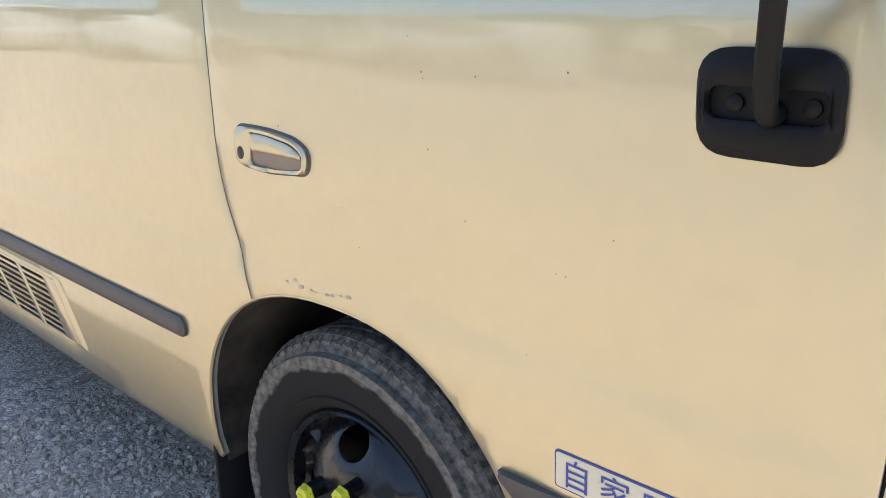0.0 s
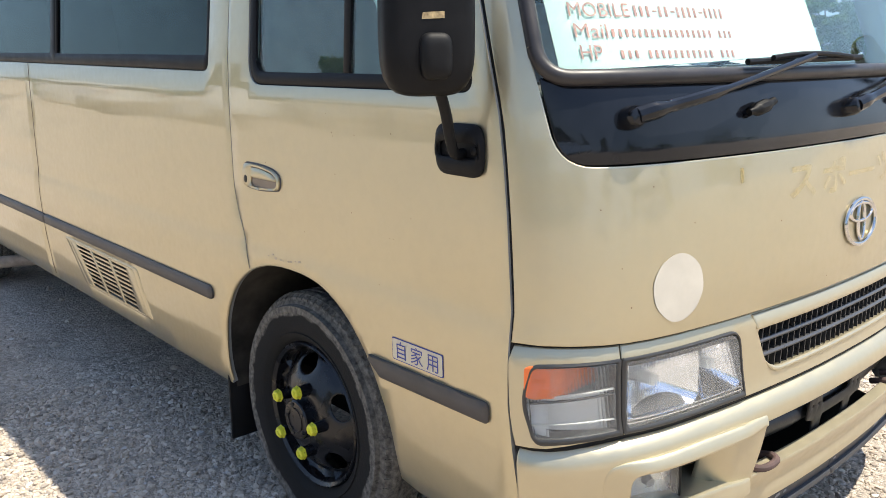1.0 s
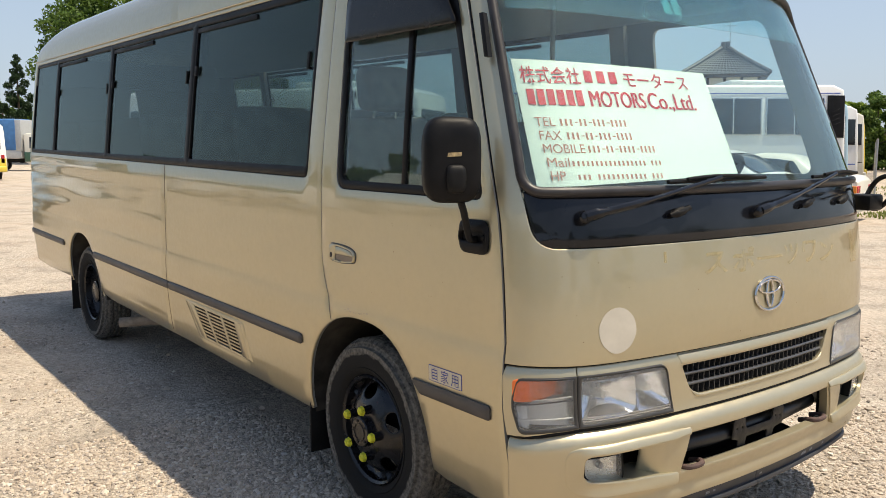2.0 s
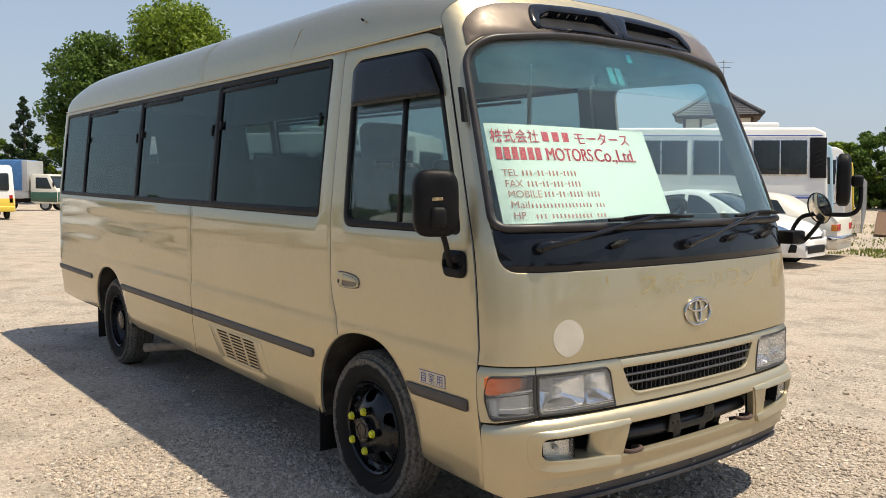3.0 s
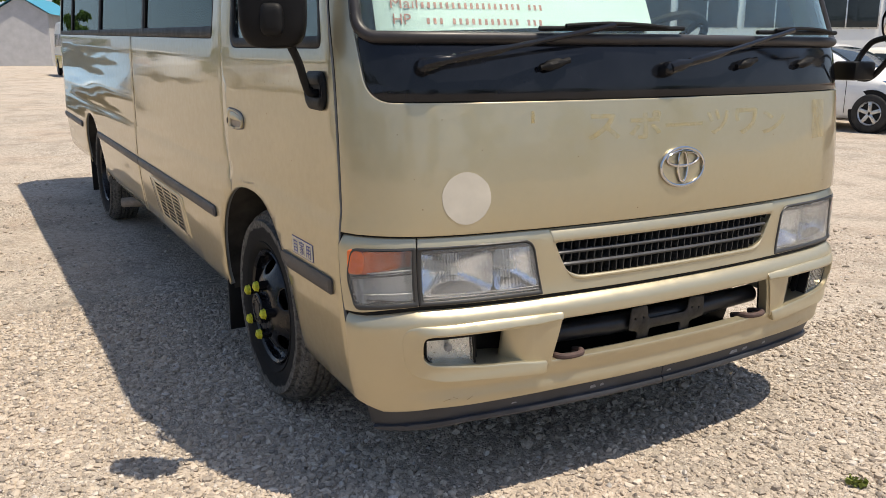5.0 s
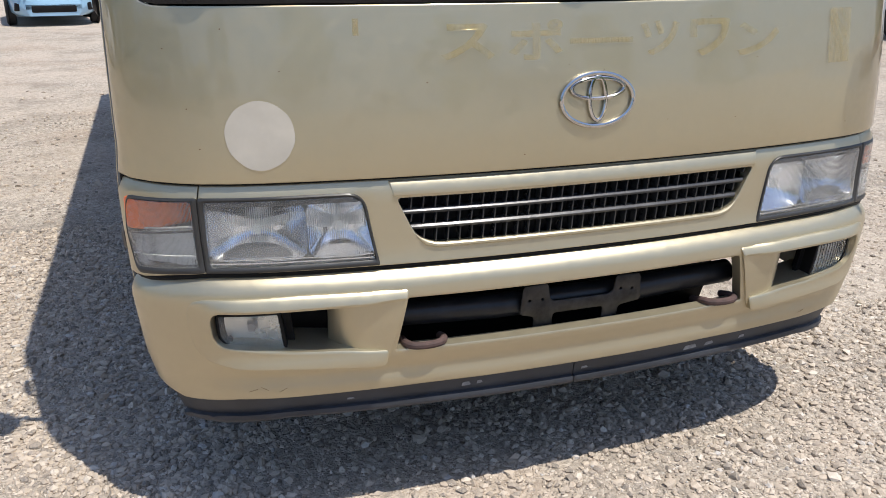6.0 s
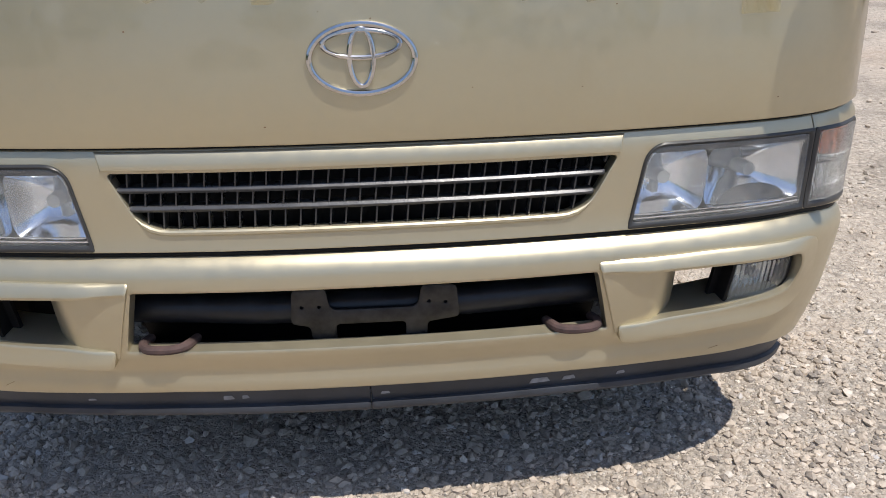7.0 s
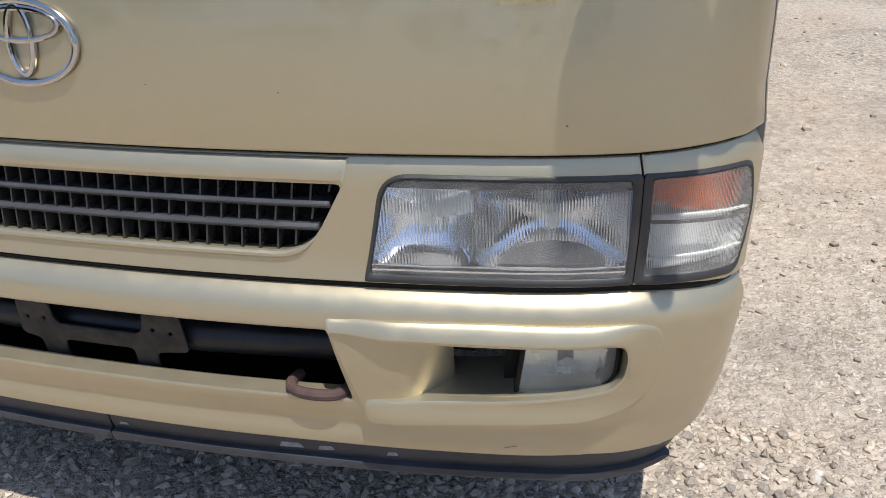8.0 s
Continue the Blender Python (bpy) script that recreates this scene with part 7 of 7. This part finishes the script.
# ---- house, sheds, fence ----
def tiled_roof(parent, hx, hy, z0, z1, ridge):
    """A hipped roof with rows of tiles."""
    corners = [(-hx, -hy), (hx, -hy), (hx, hy), (-hx, hy)]
    top = [(-ridge, 0), (ridge, 0)]
    for (a, b, c, d) in ((0, 1, 1, 0), (1, 2, 1, 1), (2, 3, 0, 1), (3, 0, 0, 0)):
        p0, p1 = Vector((*corners[a], z0)), Vector((*corners[b], z0))
        q1, q0 = Vector((*top[c], z1)), Vector((*top[d], z1))
        rows = []
        nrow = 14
        nrm = (p1 - p0).cross(q0 - p0).normalized()
        ncol = max(8, int((p1 - p0).length / 0.14))
        for i in range(nrow * 2 + 1):
            t = min(1.0, (i // 2) / nrow)
            lift = 0.05 if i % 2 else 0.0
            a_, b_ = p0.lerp(q0, t), p1.lerp(q1, t)
            rows.append([a_.lerp(b_, k / ncol) + nrm * (lift * 0.6 + 0.035 * (k % 2)) + Vector((0, 0, -0.25 * t * (1 - t))) for k in range(ncol + 1)])
        v, f = grid_mesh(rows)
        mesh("roof_slope", v, f, ROOF_TILE, parent, "grey clay tiles in rows", 20)
    for a, d in ((0, 0), (1, 1), (2, 1), (3, 0)):
        p, q = Vector((*corners[a], z0 + 0.1)), Vector((*top[d], z1 + 0.1))
        v, f = tube([p.lerp(q, t) + Vector((0, 0, -0.25 * t * (1 - t))) for t in np.linspace(0, 1, 8)], 0.13, 8)
        mesh("hip_ridge", v, f, ROOF_TILE, parent)
    v, f = tube([Vector((*top[0], z1 + 0.12)), Vector((*top[1], z1 + 0.12))], 0.16, 8)
    mesh("ridge", v, f, ROOF_TILE, parent)
    for x, _ in top:
        part("ridge_end", box_bm((x - 0.16, -0.2, z1 - 0.05), (x + 0.16, 0.2, z1 + 0.42), 0.05), ROOF_TILE, parent)


house = thing("house", "two-storey house with grey tiled hipped roof and dark timber", "house")
part("wall", box_bm((-2.2, -2.0, 0), (2.2, 2.0, 6.0)), PLASTER, house, "cream plaster walls")
for x in np.linspace(-2.2, 2.2, 5):
    part("post", box_bm((x - 0.09, -2.08, 3.0), (x + 0.09, -1.98, 6.05)), TIMBER, house)
    part("post", box_bm((2.18, x * 0.9 - 0.09, 3.0), (2.28, x * 0.9 + 0.09, 6.05)), TIMBER, house)
for z in (5.0, 5.92):
    part("beam", box_bm((-2.25, -2.10, z), (2.25, -2.0, z + 0.14)), TIMBER, house)
    part("beam", box_bm((2.2, -2.10, z), (2.30, 2.0, z + 0.14)), TIMBER, house)
part("eave", box_bm((-2.75, -2.6, 5.95), (2.75, 2.6, 6.1)), TIMBER, house)
tiled_roof(house, 2.9, 2.7, 6.08, 7.95, 0.16)
v, f = tube([(0.3, 0, 8.0), (0.3, 0, 9.9)], 0.03, 6)
ant = mesh("aerial", v, f, ZINC, house, "thin roof aerial")
for z, w in ((9.75, 0.7), (9.4, 0.45)):
    v, f = tube([(0.3 - w, 0, z), (0.3 + w, 0, z)], 0.025, 5)
    mesh("aerial_rod", v, f, ZINC, ant)
house.matrix_basis = pose(-31.25, 45.9, 0, 0, 0, 35) @ Matrix.Diagonal((0.94, 0.94, 1.0, 1))

shed = thing("shed", "grey shed with teal sheet roof", "shed")
body_shell("wall", [(-1.8, 0), (-1.8, 3.6), (0, 4.7), (1.8, 3.6), (1.8, 0)], 10.0, GREY_WALL, shed, 0, 1, 0)
for s in (-1, 1):
    rows = [[Vector((s * (2.1 * (1 - t)), y, 3.52 + 1.3 * t + 0.04 * (k % 2))) for k, y in enumerate(np.linspace(-5.3, 5.3, 65))] for t in (0, 0.5, 1)]
    v, f = grid_mesh(rows)
    mesh("roof_sheet", v, f, BLUE_SHEET, shed, "teal corrugated roof sheet", 20)
shed.matrix_basis = pose(-70.0, 4.2, 0, 0, 0, 72)
port = thing("carport", "open carport with pale flat roof", "carport")
part("roof", box_bm((-4, -2.5, 2.55), (4, 2.5, 2.75), 0.03), WHITE_PLASTIC, port)
for x in (-3.7, 0, 3.7):
    for y in (-2.2, 2.2):
        part("post", box_bm((x - 0.06, y - 0.06, 0), (x + 0.06, y + 0.06, 2.55)), ZINC, port)
port.matrix_basis = pose(-62.0, 17.0, 0, 0, 0, 50)

fence = thing("mesh_fence", "grey wire mesh fence on steel posts", "fence")
fa_, fb_ = Vector((-11.4, 25.1, 0)), Vector((-22.9, 49.4, 0))
for k in range(14):
    p = fa_.lerp(fb_, k / 13)
    v, f = tube([p, p + Vector((0, 0, 1.8))], 0.03, 8)
    mesh("post", v, f, ZINC, fence)
for k in range(14):
    z = 0.1 + k * 0.13
    v, f = tube([fa_ + Vector((0, 0, z)), fb_ + Vector((0, 0, z))], 0.008, 4)
    mesh("wire", v, f, ZINC, fence)
for k in range(13):
    bm = bmesh.new()
    for j in range(1, 22):
        p = fa_.lerp(fb_, (k + j / 22) / 13)
        box_bm((-0.007, -0.007, 0.08), (0.007, 0.007, 1.78), 0.0, bm=bm, m=Matrix.Translation(p))
    part("mesh_panel", bm, ZINC, fence, "upright wires of one fence panel", 0)


# ---- plants ----
def leaf_cloud(name, centres, radii, per, size, mat, parent, seed, drop=0.25):
    rng = np.random.default_rng(seed)
    vs = []
    for c, r in zip(centres, radii):
        k = int(per * (r / np.mean(radii)) ** 2)
        d = rng.normal(size=(k, 3))
        d /= np.linalg.norm(d, axis=1)[:, None]
        p = np.array(c) + d * (r * rng.uniform(0.45, 1.08, (k, 1))) * np.array((1, 1, 0.8))
        s = size * rng.uniform(0.5, 1.3, (k, 1))
        a = rng.normal(size=(k, 3))
        a /= np.linalg.norm(a, axis=1)[:, None]
        b = np.cross(a, d + rng.normal(size=(k, 3)) * 0.7)
        b /= np.linalg.norm(b, axis=1)[:, None] + 1e-9
        vs.append(np.stack([p - a * s, p + b * s * 0.55, p + a * s, p - b * s * 0.55], 1).reshape(-1, 3))
    v = np.concatenate(vs)
    q = len(v) // 4
    me = bpy.data.meshes.new(name)
    me.vertices.add(len(v))
    me.vertices.foreach_set("co", v.ravel())
    me.loops.add(len(v))
    me.loops.foreach_set("vertex_index", np.arange(len(v)))
    me.polygons.add(q)
    me.polygons.foreach_set("loop_start", np.arange(0, len(v), 4))
    me.update()
    me.validate()
    me.materials.append(mat)
    ob = new(name, me)
    ob.parent = parent
    return ob


def tree(at, height, spread, seed, mat, label, clumps=34, per=170, size=0.22, trunk_share=0.3):
    rng = np.random.default_rng(seed)
    t = thing("tree", label, "tree")
    th = height * trunk_share
    pts = [(0, 0, -0.1), (0.1, 0.05, th * 0.5), (0.0, 0.15, th), (0.15, 0.0, height * 0.6), (0.1, 0.1, height * 0.8)]
    r = height * 0.022
    v, f = tube(smooth_path(pts, 4), list(np.linspace(r, r * 0.25, 17)), 10)
    mesh("trunk", v, f, BARK, t)
    centres, radii = [], []
    for k in range(clumps):
        z = height * (trunk_share + (1 - trunk_share) * (k + 0.5) / clumps * 0.92)
        q = (z / height - trunk_share) / (1 - trunk_share)
        w = spread * (math.sin(math.pi * min(1, 0.14 + q * 0.86)) ** 0.7)
        a = k * 2.4 + rng.uniform(-0.4, 0.4)
        d = w * rng.uniform(0.35, 1.0)
        c = (d * math.cos(a), d * math.sin(a), z + rng.uniform(-0.4, 0.4))
        rad = height * rng.uniform(0.065, 0.125)
        centres.append(c)
        radii.append(rad)
        if k % 3 == 0:
            v, f = tube([(0.05, 0.05, z * 0.75), (c[0] * 0.5, c[1] * 0.5, z * 0.9), c], [r * 0.4, r * 0.25, r * 0.08], 6)
            mesh("limb", v, f, BARK, t)
    leaf_cloud("crown", centres, radii, per, size, mat, t, seed + 1)
    t.matrix_basis = pose(*at, 0, 0, rng.uniform(0, 360))
    return t


def conifer(at, height, spread, seed):
    t = thing("conifer", "dark green pointed conifer", "tree")
    v, f = tube([(0, 0, -0.1), (0, 0, height)], [height * 0.02, 0.02], 8)
    mesh("trunk", v, f, BARK, t)
    rng = np.random.default_rng(seed)
    cs, rs = [], []
    for k in range(34):
        q = k / 34
        a = k * 2.4
        w = spread * (1 - q) * rng.uniform(0.5, 1.0)
        cs.append((w * math.cos(a), w * math.sin(a), height * (0.1 + 0.9 * q)))
        rs.append(height * 0.075 * (1.15 - q * 0.8))
    leaf_cloud("crown", cs, rs, 320, 0.12, NEEDLE, t, seed)
    t.matrix_basis = pose(*at)


tree((-71.4, 24.3, 0), 18.0, 5.2, 11, LEAF, "tall broad tree with fresh light green leaves", 56, 760, 0.17)
tree((-72.0, 17.2, 0), 14.5, 4.2, 12, LEAF_DARK, "broad dark green tree", 44, 700, 0.17, 0.2)
tree((-66.0, 20.5, 0), 11.5, 4.2, 13, LEAF_DARK, "broad dark green tree", 40, 700, 0.17, 0.12)
tree((-76.0, 30.5, 0), 14.0, 4.6, 14, LEAF, "broad tree with light green leaves", 40, 600, 0.17)
conifer((-80.5, 13.2, 0), 9.5, 2.4, 15)
for k, (x, y, h) in enumerate(((-90, 4, 6.5), (-92, 9, 6.0), (-88, -3, 6.0), (-86, -10, 6.5), (-84, 18, 7.5), (-92, 14, 6.5))):
    tree((x, y, 0), h, 3.6, 30 + k, LEAF_DARK if k % 2 else LEAF, "low leafy tree at the yard's edge", 22, 200, 0.26, 0.1)
for k, (x, y, h) in enumerate(((-15.5, 44, 4.6), (-12.5, 45, 4.2), (-18.5, 46, 5.0), (-9.5, 46, 4.4), (-6, 47, 4.6), (-21, 50, 5.2), (-26, 55, 5.6), (-17.2, 49, 5.2), (-13.8, 49.5, 5.0), (-10.8, 49.5, 4.8), (-22, 54, 5.4), (-25.2, 51.5, 4.9), (-27.6, 52.5, 5.0))):
    tree((x, y + 3, 0), h, 2.6, 50 + k, LEAF_DARK if k % 4 else LEAF, "leafy hedge tree behind the field", 32, 420, 0.12, 0.04)
for k, (x, y, h) in enumerate(((38, 8, 9), (42, -6, 11), (40, 22, 8), (36, -20, 9), (34, 34, 8))):
    tree((x, y, 0), h, 3.6, 80 + k, LEAF_DARK if k % 2 else LEAF, "leafy tree beyond the yard", 22, 110, 0.34, 0.15)
for k, x in enumerate(range(-60, 26, 4)):
    tree((x + (k * 7 % 3) * 0.7, -18.2 - (k * 5 % 4) * 0.5, 0), 3.5 + (k * 3 % 5) * 0.16, 3.2, 120 + k, LEAF_DARK, "dark leafy hedge tree across the yard", 26, 130, 0.30, 0.03)

for k, (x, y, h) in enumerate(((-49.5, 14.0, 5.2), (-46.5, 17.5, 5.6), (-44.0, 20.6, 5.3), (-42.4, 23.4, 5.8), (-40.6, 26.0, 5.0))):
    tree((x, y, 0), h, 2.6, 160 + k, LEAF_DARK, "dark leafy tree behind the parked buses", 30, 300, 0.16, 0.05)

field = [(-10.0, 23.0), (-4.0, 21.5), (4.0, 24.0), (10.0, 45.0), (-21.5, 48.0)]
tagged(sheet("field", field, flat((0, 0, 0.07), (1, 0, 0), (0, 1, 0), (0, 0, 1)), SOIL, None, (), 0.03, 0.0, 2.0, 0.0), "bare brown soil field", "field", kind="structure")


def grass(count, boxes, seed):
    r = np.random.default_rng(seed)
    vs, fs = [], []
    for x0, y0, x1, y1 in boxes:
        for _ in range(count):
            x, y = r.uniform(x0, x1), r.uniform(y0, y1)
            if noise.noise(Vector((x * 0.5, y * 0.5, 3))) < -0.1:
                continue
            h, a, w = r.uniform(0.03, 0.11), r.uniform(0, 6.28), 0.02
            dx, dy = math.cos(a), math.sin(a)
            s = len(vs)
            vs += [(x - dx * w, y - dy * w, 0), (x + dx * w, y + dy * w, 0), (x + dy * h * 0.4, y - dx * h * 0.4, h)]
            fs.append((s, s + 1, s + 2))
    return tagged(mesh("grass", vs, fs, GRASS, None, "", 0), "thin green grass at the gravel's edge", "grass", kind="stuff")


grass(520, [(-10.5, 18.0, -4.0, 22.5), (-11.5, 22.0, -8.5, 27.0), (-7.6, 15.0, -6.2, 17.5), (-13.5, 27.0, -11.0, 34.0)], 9)
sprig = thing("weed", "small green weed on the gravel", "plant", (0.42, 0.42, 0))
leaf_cloud("leaves", [(0.0, 0.0, 0.012), (0.03, 0.01, 0.01)], [0.018, 0.016], 14, 0.016, GRASS, sprig, 21)
